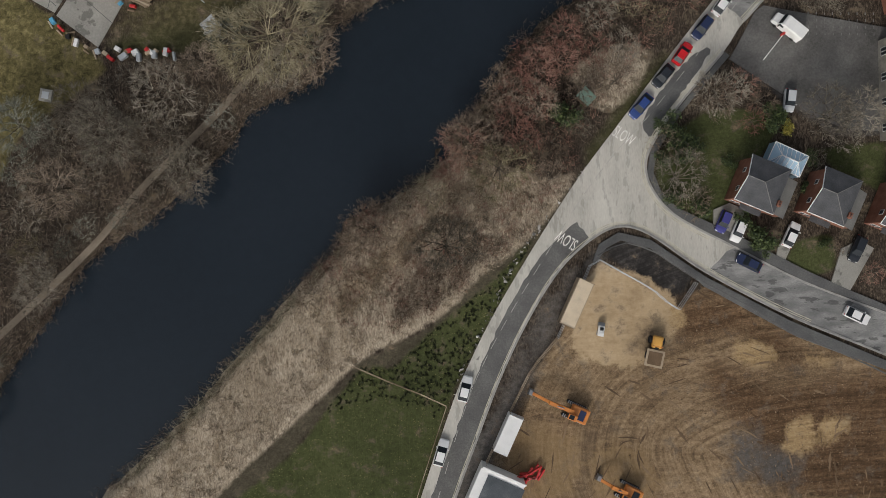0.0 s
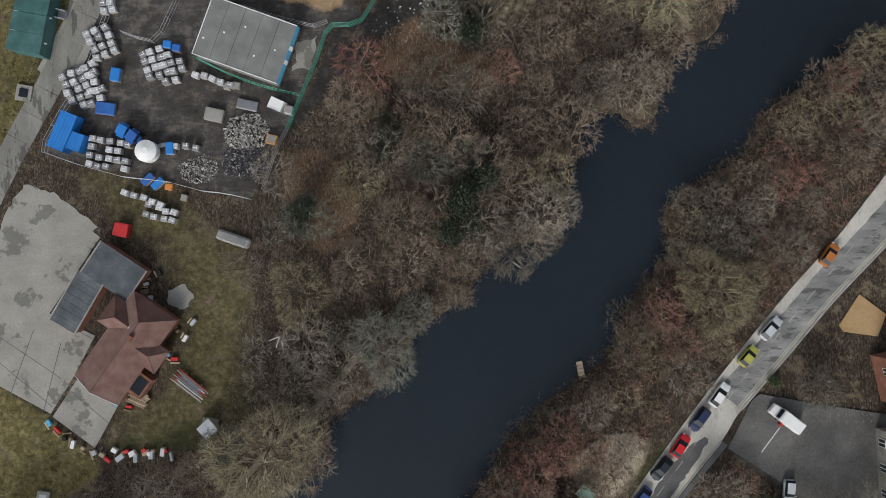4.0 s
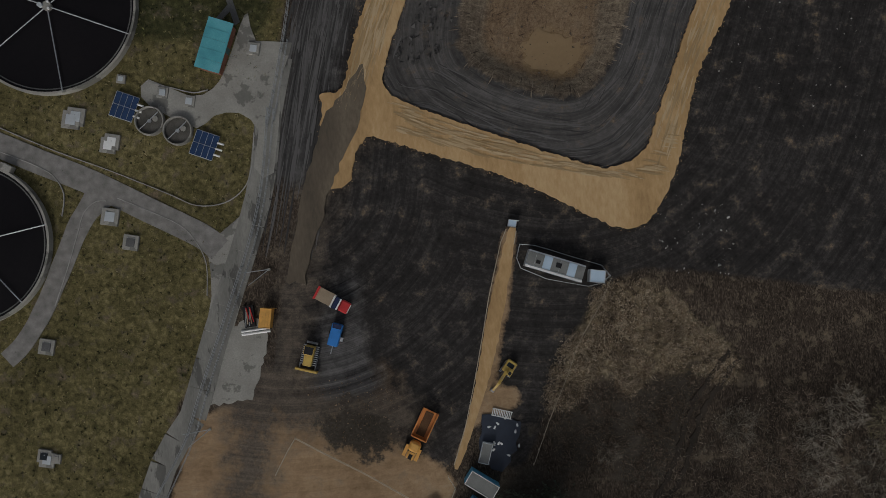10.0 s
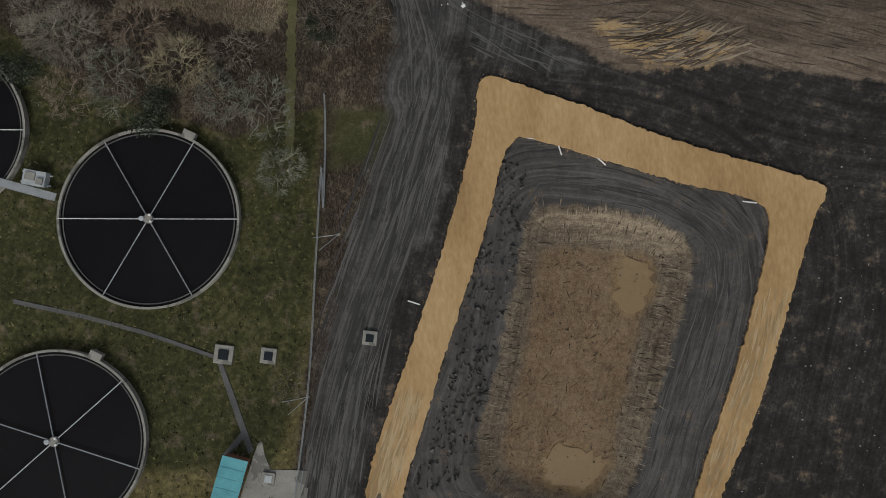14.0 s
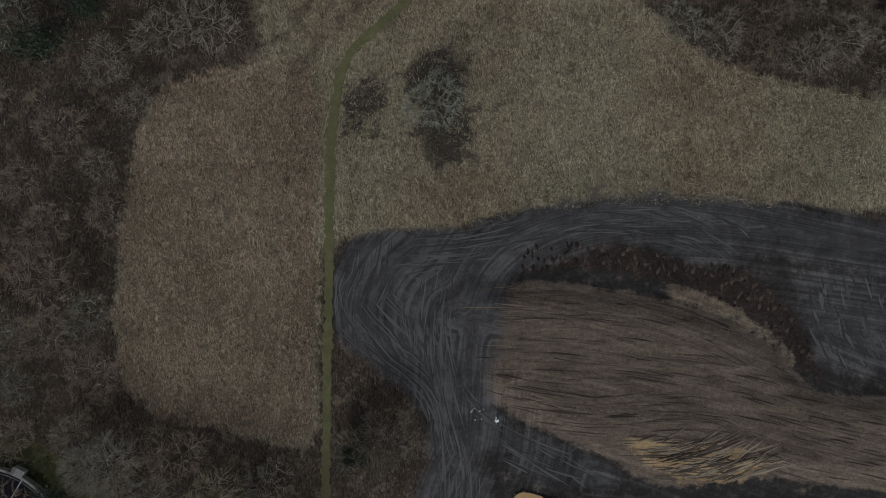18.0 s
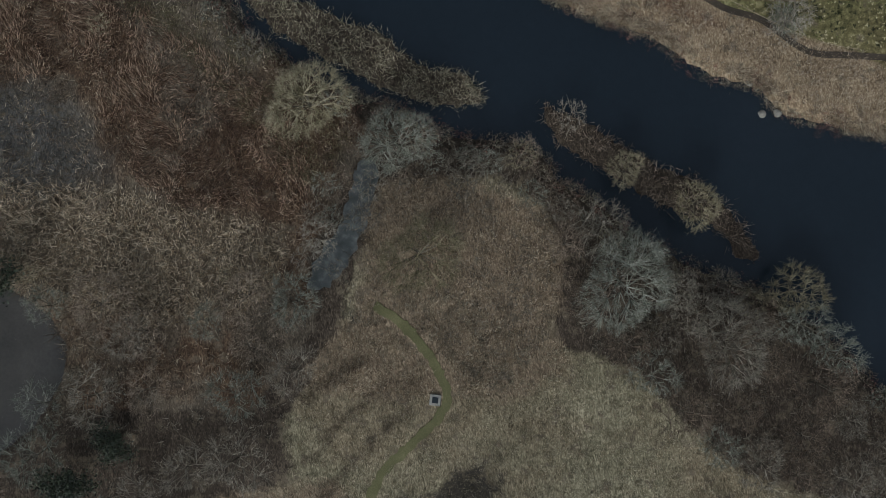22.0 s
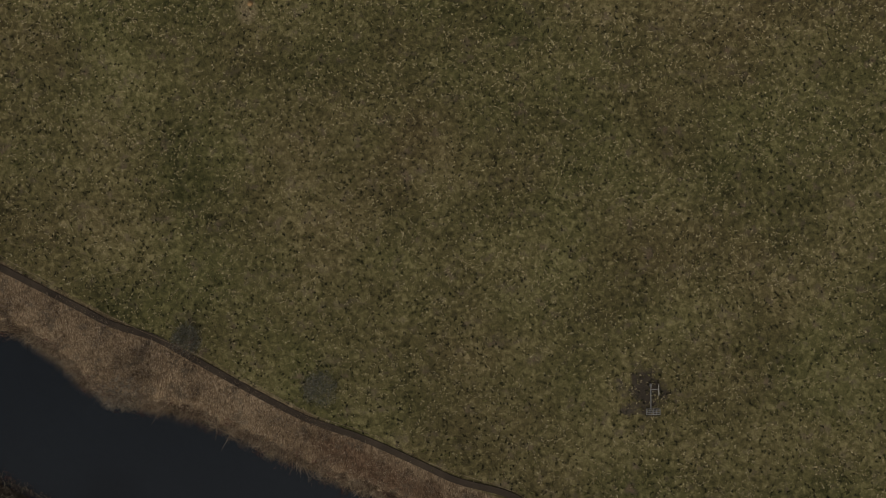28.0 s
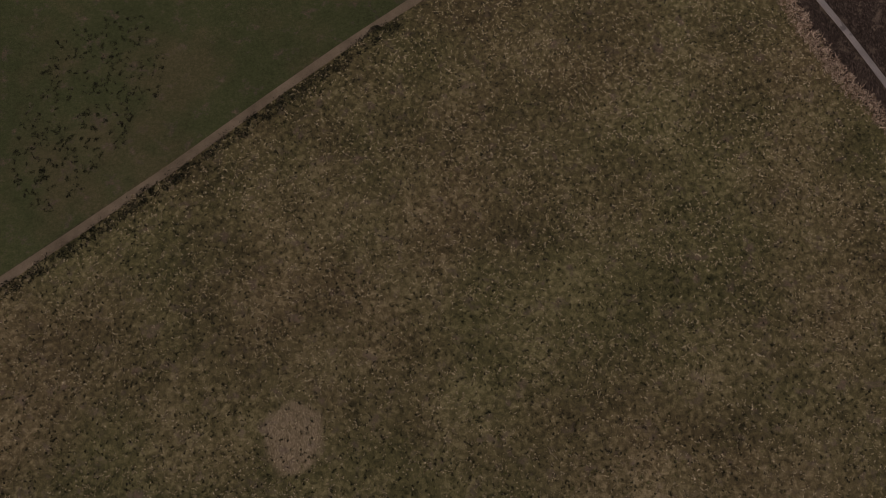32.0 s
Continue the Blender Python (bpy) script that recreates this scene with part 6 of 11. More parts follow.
sheet("car_park", [(48.0, 31.6), (50.5, 36.1), (51.9, 37.1), (60.0, 35.3), (78.0, 31.7), (77.6, 16.0), (65.0, 16.8), (58.7, 19.7), (56.1, 21.8), (46.3, 28.7)], 0.2, PARKING, "grey asphalt car park with faded bays", 0.5, "car park")
FADED = paint("faded_paint", (0.17, 0.168, 0.16), rough=0.8)
for i in range(9):
    a, b = np.array((59.22, 33.15)), np.array((69.65, 32.73))
    p = a + (b - a) * i / 8
    for row in (0.0, -13.5):
        for k in range(4):
            q = p + np.array((-0.18, 1.1 * k - 1 + row * 0.9))
            strip("bay_dash", [q, q + (0, 0.2), q + (0, 0.4)], 0.1, 0.222, FADED, "faded white parking bay mark")
for p in ([(43.1, 4.6), (45.7, 5.6), (48.2, 4.4), (46.4, -0.3), (43.0, 1.3)], [(53.2, -1.9), (55.4, 2.1), (57.0, 1.6), (54.3, -3.9), (52.5, -5.3)], [(63.4, -2.2), (66.3, -0.9), (68.6, -2.3), (64.3, -9.5), (61.4, -8.3)]):
    sheet("driveway", p, 0.24, CONCRETE, "grey paved driveway in front of a house", 0.5, "driveway")
sheet("patio", [(68.7, 52.3), (72.8, 48.9), (71.3, 45.4), (65.9, 46.4), (65.2, 47.5)], 0.2, SAND_PALE, "tan paved garden terrace", 0.4, "patio")

# works road: cast concrete bays with joints
WORKS_ROAD = smooth([(-74.4, 67.6), (-66.4, 82.0), (-59.5, 93.4), (-51.9, 107.6), (-45.7, 122.9), (-38.9, 139.5), (-35.4, 143.2), (-30.1, 157.8), (-25.1, 170.3), (-21.3, 181.6), (-19.4, 192.8), (-17.8, 199.0), (-16.6, 203.8)], 6, False)
seg = np.concatenate([[0], np.cumsum(np.linalg.norm(np.diff(WORKS_ROAD, axis=0), axis=1))])
BAY = 4.6
WORKS_CONCRETE = material("stained_concrete", ((0.13, 0.127, 0.115), (0.205, 0.2, 0.18), (0.3, 0.292, 0.262)), scale=2.2, rough=0.88, bump=0.15, bump_scale=6, fine=0.4, stain=0.65, stain_scale=0.5, stretch=(1.0, 0.25, 1.0, -22))
works_road = new("works_road")
tagged(works_road, "concrete works road cast in bays, stained and patched", "road", kind="structure")


def along(s):
    return np.array([np.interp(s, seg, WORKS_ROAD[:, 0]), np.interp(s, seg, WORKS_ROAD[:, 1])])


for i in range(int(seg[-1] / BAY)):
    a, b = along(i * BAY + 0.03), along((i + 1) * BAY - 0.03)
    o = band([a, (a + b) / 2, b], 4.3)
    bm = bmesh.new()
    f = bm.faces.new([bm.verts.new((x, y, 0.1 + 0.006 * (i % 3))) for x, y in o])
    ext = bmesh.ops.extrude_face_region(bm, geom=[f])
    bmesh.ops.translate(bm, vec=(0, 0, -0.25), verts=[v for v in ext["geom"] if isinstance(v, bmesh.types.BMVert)])
    part("concrete_slab", bm, WORKS_CONCRETE, works_road)
GRAVEL = material("gravel", ((0.13, 0.125, 0.115), (0.21, 0.2, 0.185), (0.3, 0.29, 0.27)), scale=6, bump=0.4, bump_scale=14)
sheet("access_road", band(smooth([(-68.3, 193.2), (-57.5, 187.8), (-48.6, 183.5), (-39.7, 178.4), (-31.7, 173.8), (-28.7, 171.2)], 5, False), 4.0), 0.09, GRAVEL, "grey tarmac access road through the lawns", 0.3, "road")
sheet("gravel_path", band(smooth([(-47.3, 181.5), (-50.8, 177.2), (-53.9, 170.9), (-57.4, 163.8), (-60.9, 158.6), (-63.8, 156.0)], 5, False), [5.5, 4.6, 4.2, 3.8, 3.6, 3.6, 3.6, 3.4, 3.4, 3.4, 3.4, 3.4, 3.2, 3.2, 3.2, 3.2, 3.2, 3.0, 3.0, 3.0, 3.0, 3.0, 3.0, 3.0, 3.0, 3.0][:26]), 0.085, GRAVEL, "pale gravel path beside the settling tank", 0.3, "path")
sheet("apron", smooth([(-22.4, 184.2), (-21.2, 189.9), (-24.2, 193.1), (-28.3, 192.9), (-31.1, 191.1), (-36.7, 194.1), (-39.8, 196.8), (-38.5, 199.6), (-32.0, 196.4), (-28.2, 197.3), (-25.9, 200.5), (-23.1, 207.3), (-21.7, 209.2), (-20.7, 204.6), (-14.9, 203.9), (-16.8, 198.9), (-19.2, 183.0)], 2), 0.105, CONCRETE, "stained concrete apron beside the green shed", 0.3, "apron")
sheet("access_corner", smooth([(-29.8, 172.9), (-25.2, 176.3), (-22.6, 180.8), (-19.8, 188.0), (-19.5, 181.5), (-23.3, 169.7), (-27.1, 159.0), (-29.9, 151.0), (-33.6, 150.3), (-30.5, 163.8), (-30.6, 170.2)], 2), 0.075, CONCRETE, "widened concrete corner of the works road", 0.3, "road")
for p in ([(-59.0, 234.3), (-48.3, 231.0), (-38.7, 227.5), (-28.1, 222.8), (-28.0, 223.4), (-38.7, 228.2), (-48.3, 231.7), (-58.9, 235.0)], [(-27.8, 222.3), (-27.0, 222.2), (-25.2, 215.8), (-23.1, 207.9), (-24.0, 207.4), (-26.1, 215.4)], [(-28.0, 207.7), (-24.6, 211.2), (-24.0, 210.3), (-27.2, 207.4)]):
    sheet("footpath", p, 0.07, DARK_ASPHALT, "narrow tarmac footpath across the lawn", 0.2, "path")
for p in ([(-58.0, 123.6), (-51.2, 121.8), (-49.5, 120.3), (-50.5, 111.7), (-61.0, 91.3), (-61.7, 95.4), (-58.3, 99.3), (-51.7, 120.9)], [(-57.8, 91.1), (-62.0, 95.0), (-61.2, 96.3), (-53.2, 110.0), (-49.1, 108.8), (-53.9, 96.3)]):
    sheet("apron", p, 0.06, CONCRETE, "pale concrete strip along the green sheds", 0.2, "apron")
for i, p in enumerate(([(-44.2, 116.3), (-36.5, 114.5), (-30.8, 117.8), (-31.5, 113.3), (-36.7, 109.5), (-36.0, 105.8), (-42.7, 108.4)], [(-27.6, 109.2), (-21.2, 108.5), (-16.4, 105.5), (-17.8, 104.4), (-24.1, 106.2), (-27.7, 107.5)], [(-19.6, 97.0), (-16.3, 98.2), (-18.1, 91.4), (-21.4, 89.8)],
                       [(-68.8, 70.9), (-64.9, 76.5), (-59.5, 74.4), (-53.4, 69.0), (-57.5, 60.3), (-69.5, 55.6)], [(-33.4, 146.2), (-31.2, 152.9), (-28.6, 157.7), (-25.7, 159.8), (-21.6, 159.1), (-22.4, 154.1), (-25.1, 147.0)])):
    sheet("concrete_slab", ragged(p, 0.2, 0.7, 80 + i), 0.05, CONCRETE, "worn patch of old concrete slab", 0.2, "slab")
sheet("concrete_yard", [(-92.7, 83.8), (-69.4, 68.6), (-65.0, 75.3), (-60.0, 73.2), (-52.9, 67.3), (-61.6, 55.4), (-54.4, 51.5), (-58.0, 45.2), (-62.0, 39.3), (-70.2, 44.2), (-93.7, 54.5)], 0.08, CONCRETE, "large pale concrete yard with dark stains", 0.3, "yard")
sheet("patio", [(-57.4, 44.8), (-50.7, 40.8), (-55.1, 33.5), (-61.7, 38.8)], 0.1, CONCRETE, "square paved patio beside the bungalow", 0.3, "patio")
sheet("patio", ragged([(-42.3, 58.3), (-39.5, 59.1), (-38.2, 56.8), (-40.1, 54.8), (-42.5, 56.0)], 0.15, 0.5, 5), 0.09, CONCRETE, "round patch of grey concrete in the grass", 0.2, "patio")

for a, b in (((-69.94, 52.14), (-60.14, 44.88)), ((-70.09, 48.03), (-61.68, 40.38)), ((-61.60, 54.99), (-54.88, 51.06)), ((-64.24, 52.82), (-68.46, 42.49)), ((-59.93, 50.54), (-63.06, 39.98)), ((-58.84, 43.00), (-52.65, 37.28))):
    strip("joint", [a, ((a[0] + b[0]) / 2, (a[1] + b[1]) / 2), b], 0.09, 0.11, DARK_ASPHALT, "dark joint between concrete bays", 0.04, "joint")
# raised sandy haul road round the excavation
HAUL = [
    ragged(smooth([(-12.4, 180.8), (-10.8, 192.2), (-10.7, 195.3), (-7.3, 195.9), (-4.4, 205.1), (3.3, 222.5), (11.2, 241.8), (16.2, 256.1), (17.5, 263.1), (20.1, 263.9), (23.6, 262.6), (34.2, 258.0), (48.3, 251.3), (60.8, 246.7), (67.9, 243.9), (71.6, 241.9), (71.8, 240.1), (69.5, 236.6), (65.2, 226.0), (57.5, 207.1), (50.0, 193.3), (45.0, 177.6), (37.7, 169.7), (24.7, 176.2), (16.1, 180.5), (3.9, 185.1), (-1.3, 187.1), (-3.8, 187.6), (-6.0, 184.7), (-7.4, 180.3)], 4), 0.1, 0.45, 90),
]
HOLE = ragged(smooth([(22.7, 253.8), (25.9, 253.3), (35.6, 249.5), (48.9, 244.4), (58.8, 241.3), (61.8, 239.2), (62.2, 236.4), (60.5, 229.7), (55.6, 216.4), (48.7, 200.6), (43.5, 188.5), (40.7, 182.4), (35.9, 180.0), (32.3, 180.3), (21.8, 184.5), (9.7, 189.6), (1.9, 193.3), (-0.6, 196.2), (0.2, 200.2), (4.1, 209.8), (9.8, 223.8), (16.5, 239.6), (20.1, 250.3)], 4), 0.1, 0.45, 91)


def ring_sheet(name, outer, hole, z, mat, label, thick, category):
    """A slab with an opening."""
    from mathutils.geometry import tessellate_polygon
    loops = [[Vector((x, y, 0)) for x, y in outer], [Vector((x, y, 0)) for x, y in hole]]
    tris = tessellate_polygon(loops)
    flat = loops[0] + loops[1]
    verts = [(v.x, v.y, z) for v in flat] + [(v.x, v.y, z - thick) for v in flat]
    faces, n0, n = [tuple(t) for t in tris], len(loops[0]), len(flat)
    for lo, hi in ((0, n0), (n0, n)):
        for i in range(lo, hi):
            j = lo + (i + 1 - lo) % (hi - lo)
            faces.append((i, j, j + n, i + n))
    me = mesh_of(name, verts, faces, mat)
    bm = bmesh.new()
    bm.from_mesh(me)
    bmesh.ops.recalc_face_normals(bm, faces=bm.faces)
    bm.to_mesh(me)
    bm.free()
    tagged(new(name, me), label, category, kind="structure")


ring_sheet("haul_road", HAUL[0], HOLE, 0.42, SAND, "raised haul road of compacted orange sand round a pit", 0.8, "track")
sheet("haul_track", ragged(smooth([(-9.3, 193.3), (-6.8, 195.6), (-3.6, 199.5), (-4.5, 190.6), (-8.0, 184.5), (-11.5, 176.6), (-14.1, 169.6), (-15.5, 165.2), (-18.2, 165.4), (-17.2, 169.9), (-14.4, 180.5), (-11.9, 187.6)], 4), 0.22, 1.0, 92), 0.5, material("muddy_track", ((0.075, 0.062, 0.046), (0.125, 0.102, 0.074), (0.2, 0.163, 0.115)), stretch=(1, 0.3, 1, -10), scale=1.2, bump=0.4), "muddy brown haul track with wheel ruts", 0.8, "track")
sheet("footway", ragged(smooth([(17.9, 171.0), (19.0, 170.7), (16.7, 160.6), (14.6, 152.5), (12.1, 145.3), (7.5, 134.3), (6.5, 134.6), (9.1, 141.4), (11.5, 149.9), (13.8, 158.9)], 3), 0.08, 0.8, 93), 0.1, SAND, "narrow sandy footway between rope rails", 0.3, "path")
sheet("bank_path", band(smooth([(-75.6, 487.8), (-62.9, 479.9), (-50.3, 471.9), (-43.2, 467.4), (-36.8, 464.7), (-29.7, 459.9), (-20.0, 453.3), (-12.9, 448.9), (-3.9, 444.7), (5.0, 439.6), (10.3, 436.6), (18.3, 433.6), (22.7, 430.1), (28.0, 428.3), (32.5, 426.2), (36.7, 422.5), (41.0, 419.4), (49.1, 417.0), (54.2, 413.0), (60.2, 408.5), (66.4, 405.8), (73.1, 400.1), (81.0, 398.6), (98.3, 395.9)], 4, False), 1.05), 0.1, material("trodden_mud", ((0.03, 0.024, 0.018), (0.055, 0.043, 0.032), (0.09, 0.07, 0.05)), scale=2, bump=0.3), "dark trodden mud path along the river bank", 0.3, "path")
sheet("grass_path", ragged(band(smooth([(-13.9, 253.2), (-11.8, 274.0), (-10.6, 286.7), (-9.2, 301.4), (-7.5, 319.9), (-5.4, 331.9), (-2.8, 337.6), (2.2, 341.8), (7.7, 346.5), (9.0, 350.1), (7.1, 355.4), (3.0, 361.4), (-1.4, 365.1)], 4, False), 1.5), 0.14, 0.5, 97), 0.09, material("mown_path", ((0.06, 0.06, 0.026), (0.115, 0.11, 0.05), (0.19, 0.175, 0.09)), scale=3, bump=0.3, fine=0.6), "mown green-yellow grass path through dead grass", 0.2, "path")
sheet("woodland_path", band(smooth([(-76.2, -16.6), (-72.4, -12.5), (-63.0, -4.1), (-55.5, 3.0), (-49.8, 9.6), (-42.3, 16.7), (-35.7, 22.9), (-32.0, 26.9), (-27.3, 31.3), (-21.7, 36.1), (-17.0, 40.5), (-11.9, 46.9)], 4, False), 1.1), 0.08, material("trodden_earth", ((0.12, 0.095, 0.07), (0.2, 0.165, 0.125), (0.28, 0.235, 0.18)), scale=2), "pale trodden riverside path under the trees", 0.2, "path")
sheet("field_track", band([(-83.4, 556.2), (-57.5, 571.6), (-45.7, 578.5), (-29.7, 588.1), (-12.0, 599.5), (0.3, 607.2), (14.6, 615.5), (32.7, 626.3)], 1.6), 0.08, material("worn_turf", ((0.12, 0.098, 0.062), (0.2, 0.165, 0.105), (0.29, 0.245, 0.16)), scale=2), "pale worn track along the field edge", 0.2, "track")
sheet("concrete_edge", band([(81.4, 618.9), (86.3, 608.1), (89.8, 601.0), (94.3, 590.8), (102.3, 571.5)], 1.0), 0.25, CONCRETE, "pale concrete kerb beside dark water", 0.6, "kerb")

# wheel ruts through the bramble clearing
for k in (-0.95, 0.95):
    strip_outline = ragged(band(beside(RUT_LINE, k), 0.75), 0.16, 0.5, 130 + int(k * 2))
    sheet("wheel_rut", strip_outline, 0.14, material("wet_rut", ((0.02, 0.016, 0.012), (0.035, 0.028, 0.021), (0.06, 0.048, 0.036)), scale=2, bump=0.3), "dark muddy wheel rut through the brambles", 0.3, "track")

sheet("ditch_water", ragged(smooth([(-1.4, 388.8), (1.0, 387.2), (-0.8, 379.9), (-4.2, 373.7), (-7.8, 369.4), (-12.0, 368.9), (-10.2, 373.4), (-6.0, 378.5), (-3.6, 384.8)], 3), 0.3, 0.8, 171), 0.06, material("ditch_water", ((0.03, 0.034, 0.034), (0.06, 0.066, 0.064), (0.17, 0.176, 0.17)), scale=6, rough=0.3, bump=0.05), "pale shallow ditch water under the shrubs", 0.2, "water")
# worn strip and dark growth on the far edge of the meadow
# ---------------------------------------------------------------- builders for things
def thing(name, label, category, x, y, turn=0.0, z=None, group=""):
    """An empty at the base of a thing; its parts are built round the origin."""
    o = new(name)
    o.matrix_world = pose(x, y, float(ground_z(x, y)[0]) if z is None else z, 0, 0, turn)
    return tagged(o, label, category, group)


def box(bm, cx, cy, cz, sx, sy, sz, turn=0.0, bevel=0.0, taper=0.0, pitch=0.0):
    """A box with its middle at (cx, cy, cz); taper narrows the top."""
    m = pose(cx, cy, cz, 0, pitch, turn)
    vs = []
    for k in (-1, 1):
        f = 1 - taper * (k > 0)
        for i, j in ((-1, -1), (1, -1), (1, 1), (-1, 1)):
            vs.append(bm.verts.new(m @ Vector((i * sx / 2 * f, j * sy / 2 * f, k * sz / 2))))
    fs = [bm.faces.new([vs[i] for i in q]) for q in ((3, 2, 1, 0), (4, 5, 6, 7), (0, 1, 5, 4), (1, 2, 6, 5), (2, 3, 7, 6), (3, 0, 4, 7))]
    if bevel:
        bmesh.ops.bevel(bm, geom=list({e for f in fs for e in f.edges}), offset=bevel, segments=1, affect="EDGES")
    return bm


def tube(bm, a, b, r, n=8, r2=None):
    """A round rod from a to b."""
    a, b = Vector(a), Vector(b)
    q = (b - a).to_track_quat("Z", "Y")
    r2 = r if r2 is None else r2
    lo = [bm.verts.new(a + q @ Vector((math.cos(6.2832 * k / n) * r, math.sin(6.2832 * k / n) * r, 0))) for k in range(n)]
    hi = [bm.verts.new(b + q @ Vector((math.cos(6.2832 * k / n) * r2, math.sin(6.2832 * k / n) * r2, 0))) for k in range(n)]
    bm.faces.new(lo[::-1])
    bm.faces.new(hi)
    for k in range(n):
        bm.faces.new((lo[k - 1], lo[k], hi[k], hi[k - 1]))
    return bm


def B():
    return bmesh.new()


def P(name, mat, parent, *boxes, label=""):
    """A part made of boxes."""
    bm = B()
    for b in boxes:
        box(bm, *b[:6], **(b[6] if len(b) > 6 else {}))
    return part(name, bm, mat, parent, label)


RUBBER = paint("rubber", (0.02, 0.02, 0.021), rough=0.85)
STEEL = paint("dull_steel", (0.32, 0.33, 0.34), rough=0.45, metal=0.7)
GALV = paint("galvanised_steel", (0.42, 0.44, 0.45), rough=0.5, metal=0.5)
DARK_GLASS = material("dark_window_glass", ((0.012, 0.015, 0.018), (0.02, 0.025, 0.03), (0.028, 0.033, 0.04)), scale=4, rough=0.3, bump=0, gloss=0.15)
LAMP_WHITE = paint("lamp_glass", (0.75, 0.76, 0.74), rough=0.15)
LAMP_RED = paint("red_lamp_glass", (0.4, 0.02, 0.02), rough=0.2)
WHITE = paint("white_paint", (0.78, 0.78, 0.76), rough=0.35, wear=0.12)
PALE_GREY = paint("pale_grey_paint", (0.45, 0.48, 0.5), rough=0.5)
BLUE_BRIGHT = paint("bright_blue", (0.025, 0.19, 0.55), rough=0.5)
SKY_BLUE = paint("sky_blue", (0.1, 0.36, 0.55), rough=0.5)
ORANGE = paint("orange_paint", (0.6, 0.22, 0.05), rough=0.45, wear=0.35)
AMBER = paint("amber_paint", (0.68, 0.36, 0.08), rough=0.45, wear=0.3)
YELLOW = paint("yellow_paint", (0.55, 0.38, 0.09), rough=0.5, wear=0.4)
RED = paint("red_paint", (0.5, 0.03, 0.03), rough=0.4)
BRICK = material("red_brick", ((0.15, 0.065, 0.042), (0.22, 0.1, 0.066), (0.29, 0.15, 0.105)), scale=8, rough=0.9, bump=0.3, bump_scale=12)
STONEWALL = material("grey_stone", ((0.15, 0.14, 0.12), (0.24, 0.225, 0.195), (0.34, 0.32, 0.28)), scale=6, bump=0.4, bump_scale=5)
SLATE = material("grey_roof_tiles", ((0.06, 0.06, 0.064), (0.10, 0.10, 0.104), (0.16, 0.158, 0.155)), scale=4, rough=0.8, random_ob=0.25, bump=0.3, bump_scale=10)
RED_TILE = material("red_brown_tiles", ((0.09, 0.05, 0.042), (0.15, 0.083, 0.07), (0.225, 0.145, 0.122)), scale=5, rough=0.85, random_ob=0.25, bump=0.3, bump_scale=10)
FELT = material("roof_felt", ((0.05, 0.058, 0.066), (0.09, 0.1, 0.11), (0.17, 0.18, 0.19)), scale=3, rough=0.8, bump=0.15)
GREY_ROOF = material("grey_cabin_roof", ((0.13, 0.135, 0.125), (0.19, 0.195, 0.185), (0.26, 0.265, 0.25)), scale=3, rough=0.75, bump=0.1)
CABIN_ROOF = material("pale_cabin_roof", ((0.35, 0.47, 0.58), (0.44, 0.56, 0.67), (0.52, 0.64, 0.74)), scale=3, rough=0.6, bump=0.1)
GREEN_STEEL = material("green_steel", ((0.02, 0.06, 0.055), (0.045, 0.12, 0.115), (0.10, 0.2, 0.2)), scale=3, rough=0.55, bump=0.1)
TURQUOISE = material("turquoise_roof", ((0.05, 0.23, 0.27), (0.085, 0.34, 0.385), (0.16, 0.45, 0.5)), scale=3, rough=0.55, bump=0.1)
TIMBER = material("weathered_timber", ((0.2, 0.15, 0.1), (0.33, 0.26, 0.18), (0.45, 0.37, 0.27)), scale=6, random_ob=0.4, bump=0.2)
BLOCK = material("wrapped_blocks", ((0.22, 0.225, 0.23), (0.38, 0.385, 0.39), (0.52, 0.525, 0.53)), scale=5, random_ob=0.5, rough=0.5, bump=0.2)
BLACK_WATER = material("settling_tank_water", ((0.006, 0.005, 0.006), (0.009, 0.008, 0.009), (0.013, 0.011, 0.012)), scale=0.6, rough=0.35, bump=0.02, gloss=0.12)
RUBBLE = material("rubble", ((0.24, 0.23, 0.215), (0.38, 0.365, 0.34), (0.55, 0.53, 0.5)), scale=4, island=0.8, bump=0)


# ---- cars
def loft(bm, rings):
    """Skin over rings of points, closed at both ends."""
    rows = [[bm.verts.new(p) for p in r] for r in rings]
    for a, b in zip(rows, rows[1:]):
        for i in range(len(a)):
            bm.faces.new((a[i - 1], a[i], b[i], b[i - 1]))
    bm.faces.new(rows[0][::-1])
    bm.faces.new(rows[-1])
    return bm


